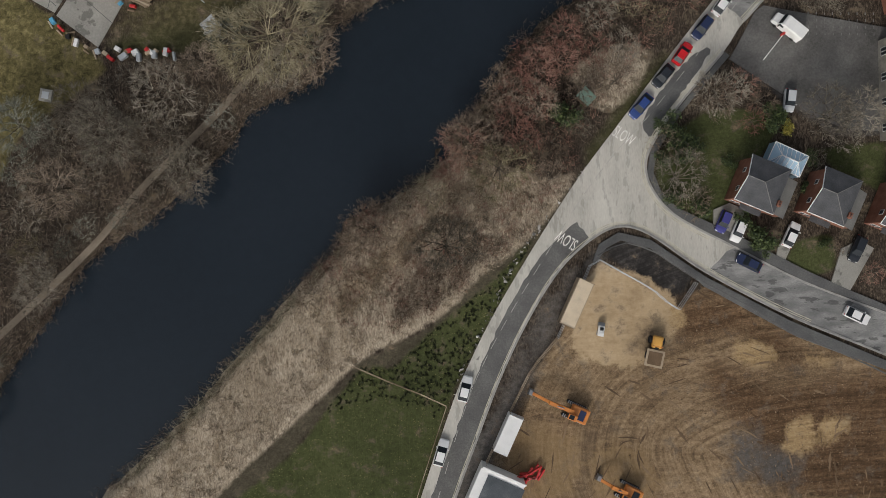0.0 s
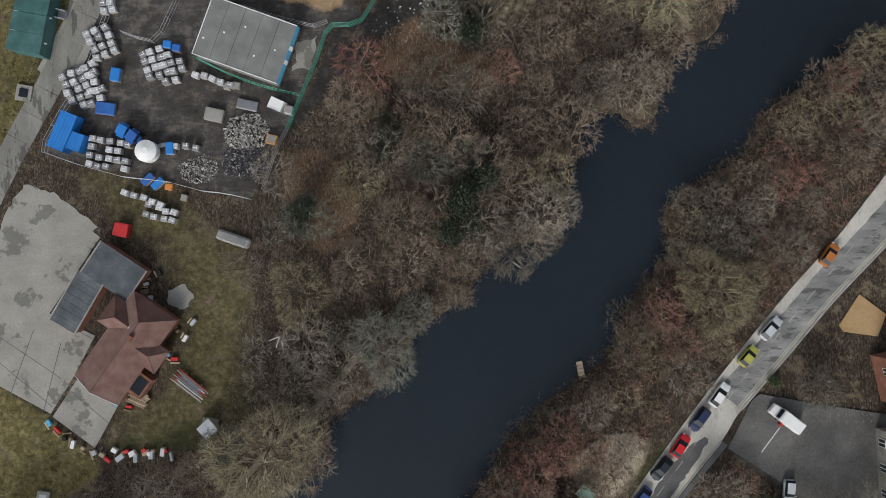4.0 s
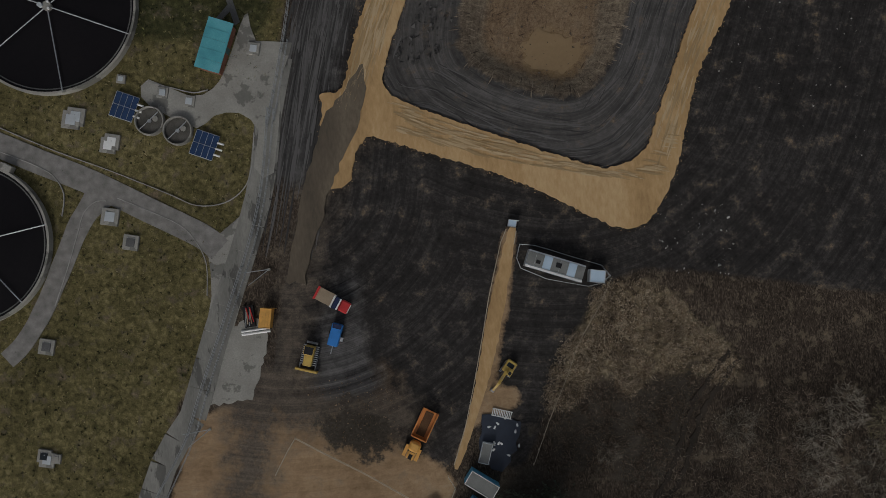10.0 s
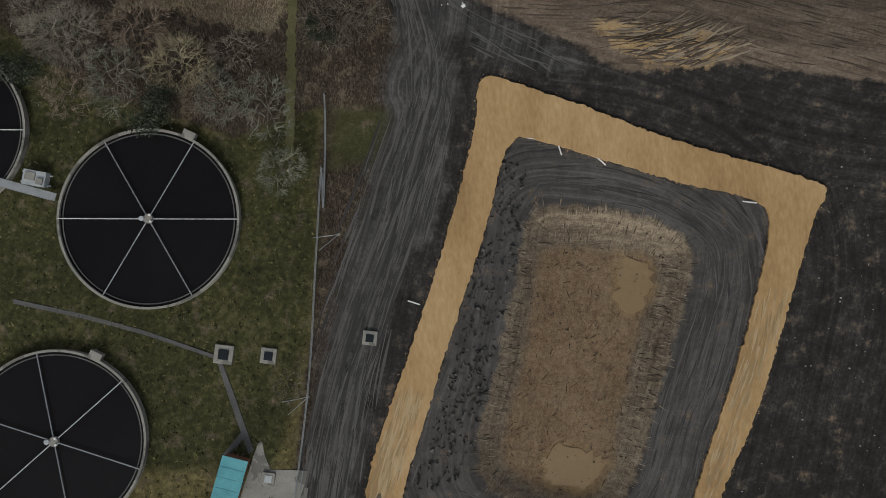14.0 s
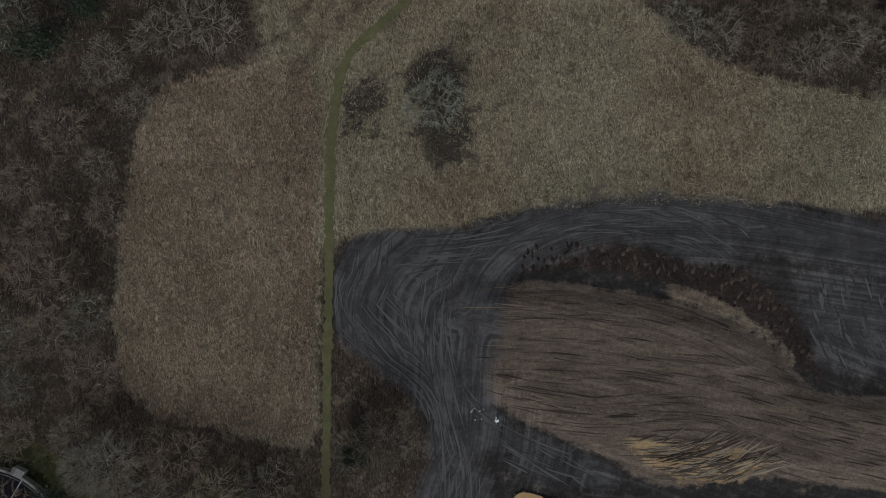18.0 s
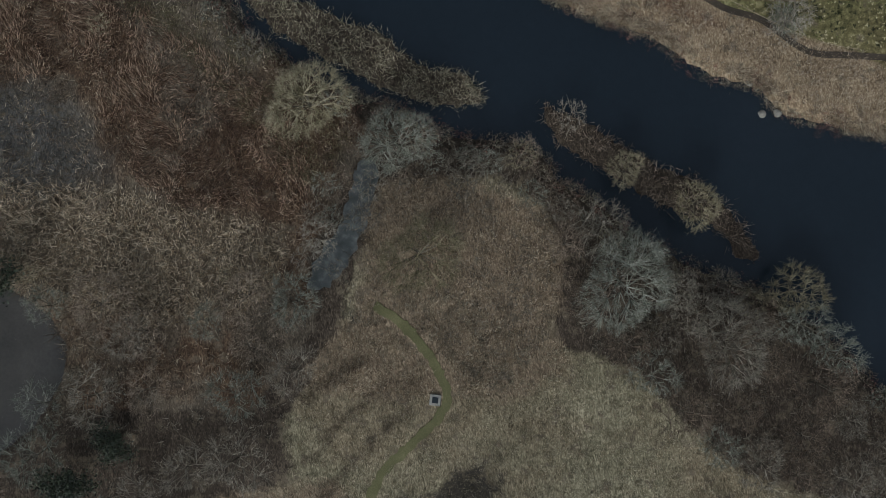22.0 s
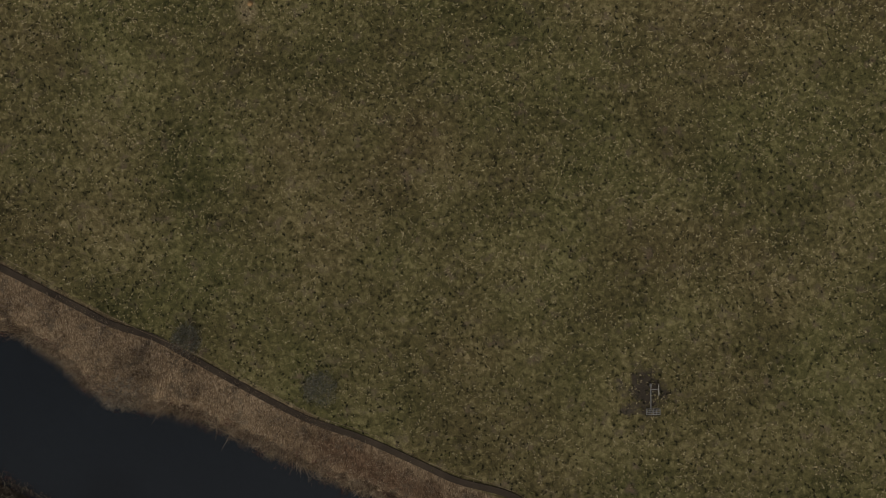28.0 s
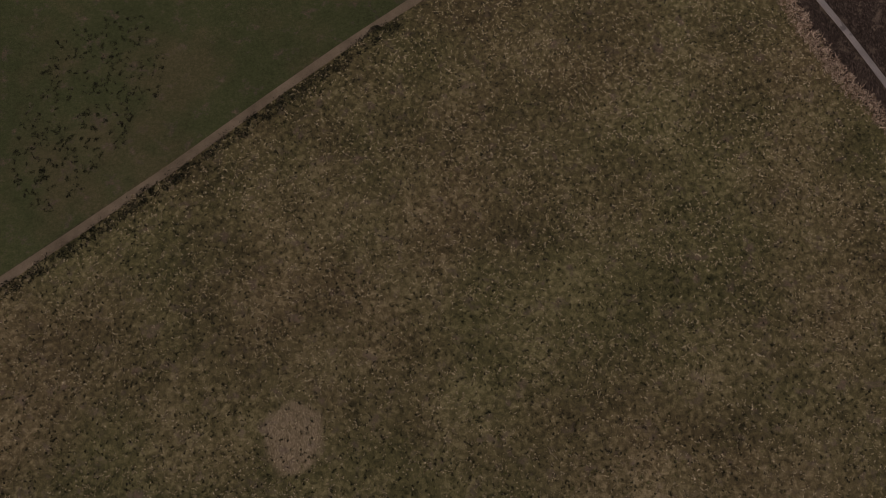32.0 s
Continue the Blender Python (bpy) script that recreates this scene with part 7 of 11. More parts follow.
def car(label, mat, x, y, turn, length=4.3, width=1.78, estate=False, group="parked cars", z=0.16, bonnet=0.27):
    """A passenger car, nose along its own +x."""
    t = thing("car", label, "car", x, y, turn, z, group)
    L, W = length, width
    bm = B()
    rings = []
    for u, w, top in ((-0.5, 0.80, 0.62), (-0.48, 0.92, 0.84), (-0.36, 1.0, 0.93), (-0.1, 1.0, 0.95), (0.2, 1.0, 0.92), (0.34, 0.98, 0.86), (0.46, 0.88, 0.72), (0.5, 0.72, 0.55)):
        h = W / 2 * w
        rings.append([(u * L, -h, 0.34), (u * L, -h, top - 0.16), (u * L, -h * 0.9, top), (u * L, h * 0.9, top), (u * L, h, top - 0.16), (u * L, h, 0.34)])
    part("body", loft(bm, rings), mat, t)
    back = -0.47 if estate else -0.43
    fr, rr = 0.5 - bonnet, back + (0.07 if estate else 0.15)
    bm = B()
    h0, h1 = W / 2 * 0.9, W / 2 * 0.68
    loft(bm, [[(back * L, -h0 * 0.95, 0.92), (back * L, h0 * 0.95, 0.92), (back * L, h0 * 0.94, 0.94), (back * L, -h0 * 0.94, 0.94)],
              [(rr * L, -h0, 0.92), (rr * L, h0, 0.92), (rr * L, h1, 1.4), (rr * L, -h1, 1.4)],
              [((fr - 0.17) * L, -h0, 0.92), ((fr - 0.17) * L, h0, 0.92), ((fr - 0.17) * L, h1, 1.42), ((fr - 0.17) * L, -h1, 1.42)],
              [(fr * L, -h0 * 0.95, 0.9), (fr * L, h0 * 0.95, 0.9), (fr * L, h0 * 0.94, 0.92), (fr * L, -h0 * 0.94, 0.92)]])
    part("glasshouse", bm, DARK_GLASS, t, "dark tinted car glass")
    P("roof", mat, t, ((rr + fr - 0.17) / 2 * L, 0, 1.43, (fr - 0.17 - rr) * L * 1.02, h1 * 2.06, 0.05, dict(bevel=0.02)))
    for sx in (-0.31, 0.32):
        for sy in (-1, 1):
            bm = B()
            wh = part("wheel", tube(bm, (sx * L, sy * W * 0.40, 0.31), (sx * L, sy * W * 0.49, 0.31), 0.31, 12), RUBBER, t)
            part("rim", tube(B(), (sx * L, sy * W * 0.49, 0.31), (sx * L, sy * W * 0.497, 0.31), 0.19, 8), STEEL, wh)
    for sy in (-1, 1):
        P("headlight", LAMP_WHITE, t, (0.462 * L, sy * W * 0.33, 0.66, 0.16, 0.34, 0.1))
        P("tail_light", LAMP_RED, t, (-0.487 * L, sy * W * 0.38, 0.78, 0.07, 0.22, 0.14))
        P("mirror", mat, t, ((fr - 0.05) * L, sy * (W / 2 + 0.07), 0.98, 0.12, 0.2, 0.12))
    return t


def colour_car(name, c):
    return paint(name, c, rough=0.25, wear=0.1)


CAR_WHITE, CAR_BLUE, CAR_RED = colour_car("car_white", (0.75, 0.75, 0.74)), colour_car("car_blue", (0.03, 0.06, 0.2)), colour_car("car_red", (0.5, 0.015, 0.02))
CAR_BLACK, CAR_NAVY, CAR_SILVER = colour_car("car_black", (0.02, 0.024, 0.03)), colour_car("car_navy", (0.02, 0.03, 0.075)), colour_car("car_silver", (0.5, 0.52, 0.54))
CAR_ORANGE, CAR_LIME, CAR_PURPLE = colour_car("car_orange", (0.42, 0.15, 0.03)), colour_car("car_lime", (0.4, 0.4, 0.08)), colour_car("car_violet", (0.05, 0.05, 0.2))
car("white saloon car driving along the road", CAR_WHITE, *(2.44, -22.99), 74.4, 4.3, group="cars on the road")
car("white hatchback car on the grey road", CAR_WHITE, *(-1.67, -33.10), 72.5, 4.5, group="cars on the road")
car("dark blue hatchback parked by the verge", CAR_BLUE, *(31.74, 21.41), -131.8, 4.6)
car("black hatchback parked by the verge", CAR_BLACK, *(35.41, 26.12), -131.5, 4.2)
car("bright red small car parked by the verge", CAR_RED, *(38.59, 29.65), 53.7, 4.0)
car("navy blue car parked by the verge", CAR_NAVY, *(41.86, 33.64), -128.7, 4.2, estate=True)
car("white hatchback parked by the verge", CAR_WHITE, *(45.22, 37.43), 52.1, 4.3)
car("yellow-green small car parked by the verge", CAR_LIME, *(50.17, 43.35), 46.9, 3.8)
car("silver-white car parked on the verge", CAR_SILVER, *(53.96, 47.59), 45.6, 4.3)
car("orange-brown hatchback parked beside the trees", CAR_ORANGE, *(63.98, 58.94), 53.6, 4.0)
car("grey people carrier in the car park", CAR_SILVER, *(55.41, 21.64), -97.6, 3.7, estate=True, z=0.2)
car("violet-blue hatchback on the driveway", CAR_PURPLE, *(44.40, 2.62), -114.5, 3.7, estate=True, z=0.24)
car("small white car on the driveway", CAR_WHITE, *(46.72, 1.01), -114.9, 3.6, estate=True, z=0.24)
car("white car on the driveway beside the lawn", CAR_WHITE, *(55.13, 0.22), 64.2, 4.2, z=0.24)
car("black hatchback on the driveway", CAR_BLACK, *(65.58, -2.34), -113.7, 4.4, estate=True, z=0.24)
car("dark saloon with a white bonnet on the side road", CAR_NAVY, *(48.31, -4.04), 151.8, 4.2, group="cars on the road")
car("white hatchback on the side road", CAR_WHITE, *(65.31, -12.96), -27.0, 4.2, group="cars on the road")


def van(x, y, turn):
    t = thing("van", "white panel van standing in the car park", "van", x, y, turn, 0.2)
    bm = B()
    loft(bm, [[(u, -h, 0.4), (u, -h, z - 0.3), (u, -h * 0.86, z), (u, h * 0.86, z), (u, h, z - 0.3), (u, h, 0.4)] for u, h, z in
              ((-2.7, 0.95, 2.2), (-2.65, 1.0, 2.3), (0.9, 1.0, 2.3), (1.15, 0.98, 2.2), (1.75, 0.96, 1.3), (2.6, 0.86, 1.0), (2.72, 0.7, 0.7))])
    part("body", bm, WHITE, t)
    P("windscreen", DARK_GLASS, t, (1.47, 0, 1.78, 0.62, 1.6, 0.04, dict(pitch=56)))
    for sy in (-1, 1):
        P("side_window", DARK_GLASS, t, (1.05, sy * 0.985, 1.6, 0.8, 0.04, 0.5))
        P("headlight", LAMP_WHITE, t, (2.55, sy * 0.6, 0.85, 0.2, 0.34, 0.2))
        P("mirror", RUBBER, t, (1.4, sy * 1.12, 1.35, 0.15, 0.25, 0.3))
        for sx in (-1.7, 1.7):
            part("wheel", tube(B(), (sx, sy * 0.8, 0.34), (sx, sy * 1.0, 0.34), 0.34, 12), RUBBER, t)


van(*(55.35, 33.33), 140.0)


# ---- fences
def fence(name, label, line, spacing, height, post_mat, rails, rail_mat=None, rail=0.05, post=0.07, foot=False, category="fence", z=None):
    """Posts at even steps along a line, joined by rails at the given heights."""
    p = np.array(line, float)
    s = np.concatenate([[0], np.cumsum(np.linalg.norm(np.diff(p, axis=0), axis=1))])
    n = max(1, round(s[-1] / spacing))
    q = np.stack([np.interp(np.linspace(0, s[-1], n + 1), s, p[:, k]) for k in (0, 1)], 1)
    o = q[0]
    zz = [float(v) for v in ground_z(q[:, 0], q[:, 1])] if z is None else [z] * len(q)
    t = thing(name, label, category, o[0], o[1], 0, zz[0])
    bm = box(B(), 0, 0, height / 2 - 0.05, post, post, height + 0.1)
    first = part("post", bm, post_mat, t)
    for a, h in zip(q[1:], zz[1:]):
        c = new("post", first.data)
        c.parent, c.location = t, (a[0] - o[0], a[1] - o[1], h - zz[0])
    for a, b, ha, hb in zip(q, q[1:], zz, zz[1:]):
        for k, h in enumerate(rails):
            bm = B()
            va, vb = Vector((*(a - o), ha - zz[0] + h)), Vector((*(b - o), hb - zz[0] + h))
            part("rail", tube(bm, va, vb, rail, 4), rail_mat or post_mat, t)
    return t


MESH_GREEN = paint("green_mesh", (0.06, 0.3, 0.22), rough=0.5)
fence("palisade_fence", "grey steel fence along the works road", smooth([(-45.8, 121.0), (-43.6, 126.9), (-40.6, 133.2), (-35.8, 141.2), (-33.1, 148.4), (-27.9, 161.3), (-23.6, 172.3), (-21.0, 181.6), (-19.3, 193.5), (-19.5, 191.0), (-16.2, 204.2), (-13.2, 219.3), (-11.1, 234.6), (-8.7, 251.7), (-9.0, 244.5), (-7.6, 257.1), (-7.3, 263.2)], 3, False), 2.6, 1.9, GALV, (0.5, 1.0, 1.75), rail=0.04)
fence("palisade_fence", "second rail fence along the works road", smooth([(-44.7, 119.8), (-42.5, 125.4), (-39.4, 132.2), (-34.6, 141.1), (-32.2, 147.9), (-27.2, 160.8), (-22.9, 171.7), (-20.3, 181.2), (-18.4, 193.5), (-18.6, 191.0), (-15.5, 204.2)], 3, False), 2.6, 1.2, GALV, (0.6, 1.15), rail=0.035)
BARRIER = paint("pale_barrier", (0.5, 0.44, 0.34), rough=0.6, wear=0.3)
for k, l in enumerate(([(-30.9, 119.1), (-27.9, 124.8), (-24.9, 130.0)], [(-30.9, 118.9), (-25.4, 115.9), (-18.3, 111.8), (-10.9, 107.7)], [(-11.1, 107.5), (-12.5, 105.3), (-14.0, 102.8)], [(-22.0, 134.8), (-18.8, 140.2), (-18.5, 140.4)],
                       [(-18.5, 140.4), (-14.8, 138.1), (-7.8, 134.0), (-0.8, 129.4), (3.4, 126.7)], [(5.3, 132.6), (6.6, 130.1), (3.5, 126.7), (-0.4, 122.2), (-4.3, 117.5), (-7.9, 111.9), (-10.9, 107.7)], [(-44.5, 119.7), (-43.0, 117.2), (-39.2, 115.8), (-35.4, 114.4), (-30.9, 119.1)],
                       [(6.4, 134.4), (8.6, 140.1), (10.6, 147.3), (12.4, 154.4), (13.9, 160.7), (16.6, 169.8), (17.4, 171.1)], [(18.5, 168.7), (19.0, 170.7)])):
    fence("barrier_fence", "low pale timber and rope barrier round the sand area", l, 2.3, 1.0, BARRIER, (0.45, 0.95), rail=0.045)
fence("mesh_fence", "green steel mesh fence round the yard", [(-2.4, 109.9), (-4.9, 106.2), (-7.4, 102.5), (-8.9, 100.2), (-11.7, 99.3), (-14.4, 99.8), (-16.6, 94.1), (-19.1, 88.8), (-21.7, 83.3)], 2.4, 2.0, MESH_GREEN, (0.1, 0.7, 1.3, 1.95), rail=0.045)
fence("mesh_fence", "green mesh fence beside the flat-roofed cabins", [(-35.7, 95.2), (-31.2, 92.7), (-27.7, 91.1), (-23.2, 89.5), (-19.8, 88.6)], 2.4, 2.0, MESH_GREEN, (0.1, 1.0, 1.95), rail=0.04)
fence("yard_fence", "grey steel panel fence round the builders yard", [(-21.7, 83.3), (-23.7, 80.0), (-26.1, 73.7)], 2.6, 2.0, GALV, (0.2, 1.1, 1.95), rail=0.035)
fence("yard_fence", "grey steel panel fence round the builders yard", [(-28.2, 72.2), (-32.3, 73.4), (-35.0, 73.6), (-41.2, 75.6), (-48.3, 76.7), (-55.6, 79.1), (-61.4, 81.5), (-57.9, 87.4), (-55.5, 90.9), (-52.5, 97.1), (-47.3, 108.7)], 2.6, 2.0, GALV, (0.2, 1.1, 1.95), rail=0.035)
fence("yard_fence", "grey steel panel fence across the yard", [(-47.5, 100.0), (-45.1, 99.0), (-42.1, 98.1), (-40.1, 101.9), (-38.0, 105.9), (-36.5, 108.8), (-35.2, 113.5)], 2.6, 2.0, GALV, (0.2, 1.1, 1.95), rail=0.035)
fence("yard_fence", "steel panel fence beside the grey cabins", [(-33.2, 104.6), (-27.0, 102.9), (-21.7, 101.0), (-16.3, 99.4), (-14.6, 100.2)], 2.6, 1.8, GALV, (0.2, 1.0, 1.75), rail=0.03)
fence("site_hoarding", "grey mesh fence round the building site", [(17.4, -15.2), (20.0, -10.1), (23.2, -3.1), (23.7, -2.4), (28.1, -5.1), (32.6, -7.7), (36.6, -11.4), (39.7, -7.0)], 2.6, 2.0, GALV, (0.2, 1.1, 1.95), rail=0.04)
fence("site_hoarding", "dark steel fence along the site pavement", [(24.1, -2.2), (28.1, -0.1), (32.8, -1.5), (39.9, -6.5), (46.2, -9.9), (55.1, -15.8), (64.1, -19.5), (70.1, -22.6)], 2.6, 1.8, paint("dark_steel", (0.08, 0.08, 0.08)), (0.2, 1.0, 1.75), rail=0.04)
fence("site_hoarding", "weathered fence along the road side of the site", [(2.8, -40.6), (6.2, -33.4), (9.8, -26.2), (13.2, -19.9), (17.4, -15.2)], 2.4, 2.0, TIMBER, (0.3, 1.0, 1.9), rail=0.05)
fence("rail_fence", "weathered post and rail fence across the grass", [(-15.5, -18.9), (-9.6, -21.6), (-5.1, -23.5), (-0.6, -25.7)], 2.2, 1.1, TIMBER, (0.5, 1.0), rail=0.05)
fence("rail_fence", "dark post and rail fence beside the road", [(-6.1, -41.3), (-3.6, -34.1), (-0.6, -25.7)], 2.2, 1.1, TIMBER, (0.5, 1.0), rail=0.05)
fence("rope_fence", "rope fence round the scrub", [(33.6, 162.1), (31.3, 157.7), (27.7, 152.5), (25.0, 146.3), (22.3, 141.0), (19.0, 133.5)], 2.5, 1.0, BARRIER, (0.95,), rail=0.035)
fence("meadow_fence", "thin wire fence beside the bank path", smooth([(-62.7, 482.2), (-43.1, 468.8), (-29.6, 461.2), (-18.9, 454.2), (-11.9, 449.7), (-2.0, 445.3), (6.8, 439.7), (19.3, 434.2), (23.6, 430.8), (32.5, 426.9), (41.1, 420.3), (49.2, 417.9), (60.4, 409.8), (73.3, 401.9), (81.1, 399.4)], 3, False), 3.0, 1.1, TIMBER, (0.9,), rail=0.03)
for a in ((-37.69, 129.94), (-22.53, 166.93), (-33.62, 142.12), (-8.43, 240.28), (-15.37, 214.96)):
    t = thing("gate_brace", "triangular steel bracing frame beside the fence", "frame", a[0], a[1], 20)
    part("beam", tube(B(), (-2.2, 1.1, 1.2), (1.6, 0, 0.15), 0.06, 4), GALV, t)
    part("beam", tube(B(), (-2.2, -1.1, 1.2), (1.6, 0, 0.15), 0.06, 4), GALV, t)
    part("foot", box(B(), 1.6, 0, 0.1, 0.4, 0.4, 0.2), CONCRETE, t)


# ---- cabins and sheds
def quad_frame(t, pts, z):
    """Centre, length, width and turn of a rectangle from three neighbouring corners."""
    a, b, c = (np.array(p) for p in pts)
    ctr = (a + c) / 2
    u, v = b - a, c - b
    return ctr, np.linalg.norm(u), np.linalg.norm(v), math.degrees(math.atan2(u[1], u[0]))


def cabin(label, corners, height, roof, wall, name="site_cabin", ribs=0, trim=None, side=None, group="site cabins", z=None, vents=0):
    """A steel box cabin with a rimmed roof; corners: three neighbouring corners of its roof."""
    c, L, W, turn = quad_frame(None, corners, height)
    t = thing(name, label, "cabin", c[0], c[1], turn, z, group)
    P("wall", wall, t, (0, 0, height / 2, L - 0.06, W - 0.06, height - 0.1))
    P("roof", roof, t, (0, 0, height - 0.04, L, W, 0.1))
    for sy in (-1, 1):
        P("roof_rim", trim or wall, t, (0, sy * (W / 2 - 0.05), height + 0.04, L, 0.1, 0.08))
    for sx in (-1, 1):
        P("roof_rim", trim or wall, t, (sx * (L / 2 - 0.05), 0, height + 0.04, 0.1, W - 0.2, 0.08))
    if ribs:
        for i in range(1, ribs):
            P("roof_rib", trim or roof, t, (-L / 2 + L * i / ribs, 0, height + 0.025, 0.09, W - 0.25, 0.05))
    for i in range(3):
        x = -L / 2 + L * (i + 0.5) / 3
        P("window", DARK_GLASS, t, (x, -W / 2 - 0.0, height * 0.55, 1.1, 0.05, 0.9))
    P("door", side or wall, t, (L * 0.42, W / 2, height * 0.42, 0.9, 0.06, 2.0))
    return t


H1 = 2.6
cabin("long pale grey site cabin with blue walls", [(3.2, 122.0), (5.4, 120.2), (11.1, 127.7)], H1, CABIN_ROOF, SKY_BLUE, trim=WHITE)
cabin("long pale grey site cabin with blue walls", [(-2.9, 113.7), (-0.8, 112.0), (4.9, 119.6)], H1, CABIN_ROOF, SKY_BLUE, trim=WHITE)
cabin("short pale grey site cabin with blue walls", [(-7.0, 108.6), (-4.9, 107.0), (-2.4, 110.4)], H1, CABIN_ROOF, SKY_BLUE, trim=WHITE)
cabin("grey canteen cabin with a blue front", [(7.6, 132.0), (11.7, 129.1), (13.4, 130.8)], H1, GREY_ROOF, SKY_BLUE, trim=WHITE)
cabin("small white steel storage box", [(-11.0, 104.6), (-10.3, 103.9), (-7.6, 107.6)], 1.2, WHITE, WHITE, name="storage_box")
cabin("cream ribbed steel container beside the site fence", [(21.1, -5.7), (23.4, -6.8), (19.6, -13.6)], 2.6, paint("cream_steel", (0.62, 0.52, 0.38), wear=0.25), TIMBER, name="container", ribs=6)
cabin("white ribbed steel container beside the road", [(9.3, -26.8), (11.4, -27.8), (8.7, -33.5)], 2.6, WHITE, WHITE, name="container", ribs=7)
cabin("blue steel container with a dented lid", [(-60.3, 82.5), (-57.8, 81.3), (-54.0, 86.1)], 2.4, BLUE_BRIGHT, BLUE_BRIGHT, name="container", ribs=5)
cabin("smaller blue steel container", [(-57.5, 81.9), (-54.8, 80.8), (-53.6, 83.4)], 2.2, BLUE_BRIGHT, BLUE_BRIGHT, name="container", ribs=3)
cabin("blue-grey welfare cabin beside the fence", [(-41.6, 125.1), (-40.1, 124.3), (-38.7, 127.4)], 2.2, GREY_ROOF, PALE_GREY, trim=WHITE)
cabin("white square steel kiosk", [(-23.9, 88.3), (-21.9, 87.3), (-22.4, 85.6)], 2.2, WHITE, WHITE, name="kiosk")
cabin("grey ramp cabin with a flat roof", [(11.3, 137.7), (12.9, 137.2), (11.7, 134.1)], 1.0, GREY_ROOF, PALE_GREY, name="ramp")
for c in ([(-55.6, 122.1), (-50.3, 120.0), (-54.4, 109.6)], [(-60.9, 109.1), (-55.8, 107.9), (-61.1, 96.8)]):
    ctr, L, W, turn = quad_frame(None, c, 3.2)
    t = thing("green_shed", "long dark green steel shed with ridged roof", "shed", ctr[0], ctr[1], turn, 0.05, "green sheds")
    P("wall", GREEN_STEEL, t, (0, 0, 1.5, L, W, 3.0))
    n = 4
    for i in range(n):
        P("roof_panel", GREEN_STEEL, t, (0, -W / 2 + W * (i + 0.5) / n, 3.1 + 0.05 * (i % 2), L + 0.2, W / n - 0.06, 0.14))
        P("roof_joint", GALV, t, (-L / 2 + 0.3, -W / 2 + W * (i + 1) / n, 3.2, 1.1, 0.08, 0.08))
    for i in range(3):
        part("lamp", tube(B(), (L / 2 + 0.02, -W / 2 + W * (i + 0.5) / 3, 2.3), (L / 2 + 0.35, -W / 2 + W * (i + 0.5) / 3, 2.3), 0.14, 8), LAMP_WHITE, t)
    P("stair", GALV, t, (L / 2 + 0.9, W * 0.1, 0.6, 1.4, 1.3, 0.08), (L / 2 + 0.9, W * 0.1 + 0.65, 1.1, 1.4, 0.06, 1.0), (L / 2 + 0.9, W * 0.1 - 0.65, 1.1, 1.4, 0.06, 1.0))
t = thing("green_skip", "bright green wheeled skip between the sheds", "skip", *(-58.72, 109.12), -18.6)
P("tub", paint("emerald", (0.02, 0.33, 0.2)), t, (0, 0, 0.6, 2.0, 1.3, 1.1, dict(taper=-0.15)))
P("lid", paint("emerald_light", (0.05, 0.42, 0.28)), t, (0, 0, 1.2, 2.3, 1.5, 0.08))

# flat-roofed double cabin block
ctr, L, W, turn = quad_frame(None, [(-32.1, 104.4), (-19.0, 99.0), (-22.8, 90.1)], 2.8)
t = thing("cabin_block", "block of five joined grey cabins with a blue and white fascia", "building", ctr[0], ctr[1], turn)
P("wall", GREY_ROOF, t, (0, 0, 1.35, L - 0.1, W - 0.1, 2.7))
for i in range(5):
    m = P("roof_module", GREY_ROOF, t, (-L / 2 + L * (i + 0.5) / 5, 0, 2.75 + 0.01 * (i % 2), L / 5 - 0.1, W - 0.2, 0.12))
    P("vent", WHITE, m, (-L / 2 + L * (i + 0.3) / 5, W * 0.2 * ((i % 3) - 1), 2.88, 0.25, 0.25, 0.14))
    if i:
        P("roof_joint", FELT, t, (-L / 2 + L * i / 5, 0, 2.79, 0.1, W - 0.3, 0.05))
for a in ((0, W / 2, L, 0.12), (0, -W / 2, L, 0.12), (-L / 2, 0, 0.12, W)):
    P("roof_edge", WHITE, t, (a[0], a[1], 2.8, a[2], a[3], 0.2))
P("fascia", SKY_BLUE, t, (L / 2 + 0.05, 0, 2.4, 0.2, W, 0.8, dict(pitch=-25)))
for k in (-0.12, 0.12):
    P("fascia_panel", WHITE, t, (L / 2 + 0.17, k * W, 2.4, 0.2, 0.7, 0.7, dict(pitch=-25)))

# turquoise shed
ctr, L, W, turn = quad_frame(None, [(-27.0, 208.1), (-23.2, 206.7), (-26.6, 199.1)], 2.6)
t = thing("pump_house", "small pump house with a turquoise sheet roof", "shed", ctr[0], ctr[1], turn)
P("wall", BRICK, t, (0, 0, 1.2, L - 0.5, W - 0.5, 2.4))
for i in range(5):
    P("roof_sheet", TURQUOISE, t, (0, -W / 2 + W * (i + 0.5) / 5, 2.5 + 0.02 * (i % 2), L, W / 5 - 0.03, 0.12, dict(pitch=3)))
P("door", GREEN_STEEL, t, (L / 2 - 0.24, 0, 1.0, 0.06, 1.0, 2.0))
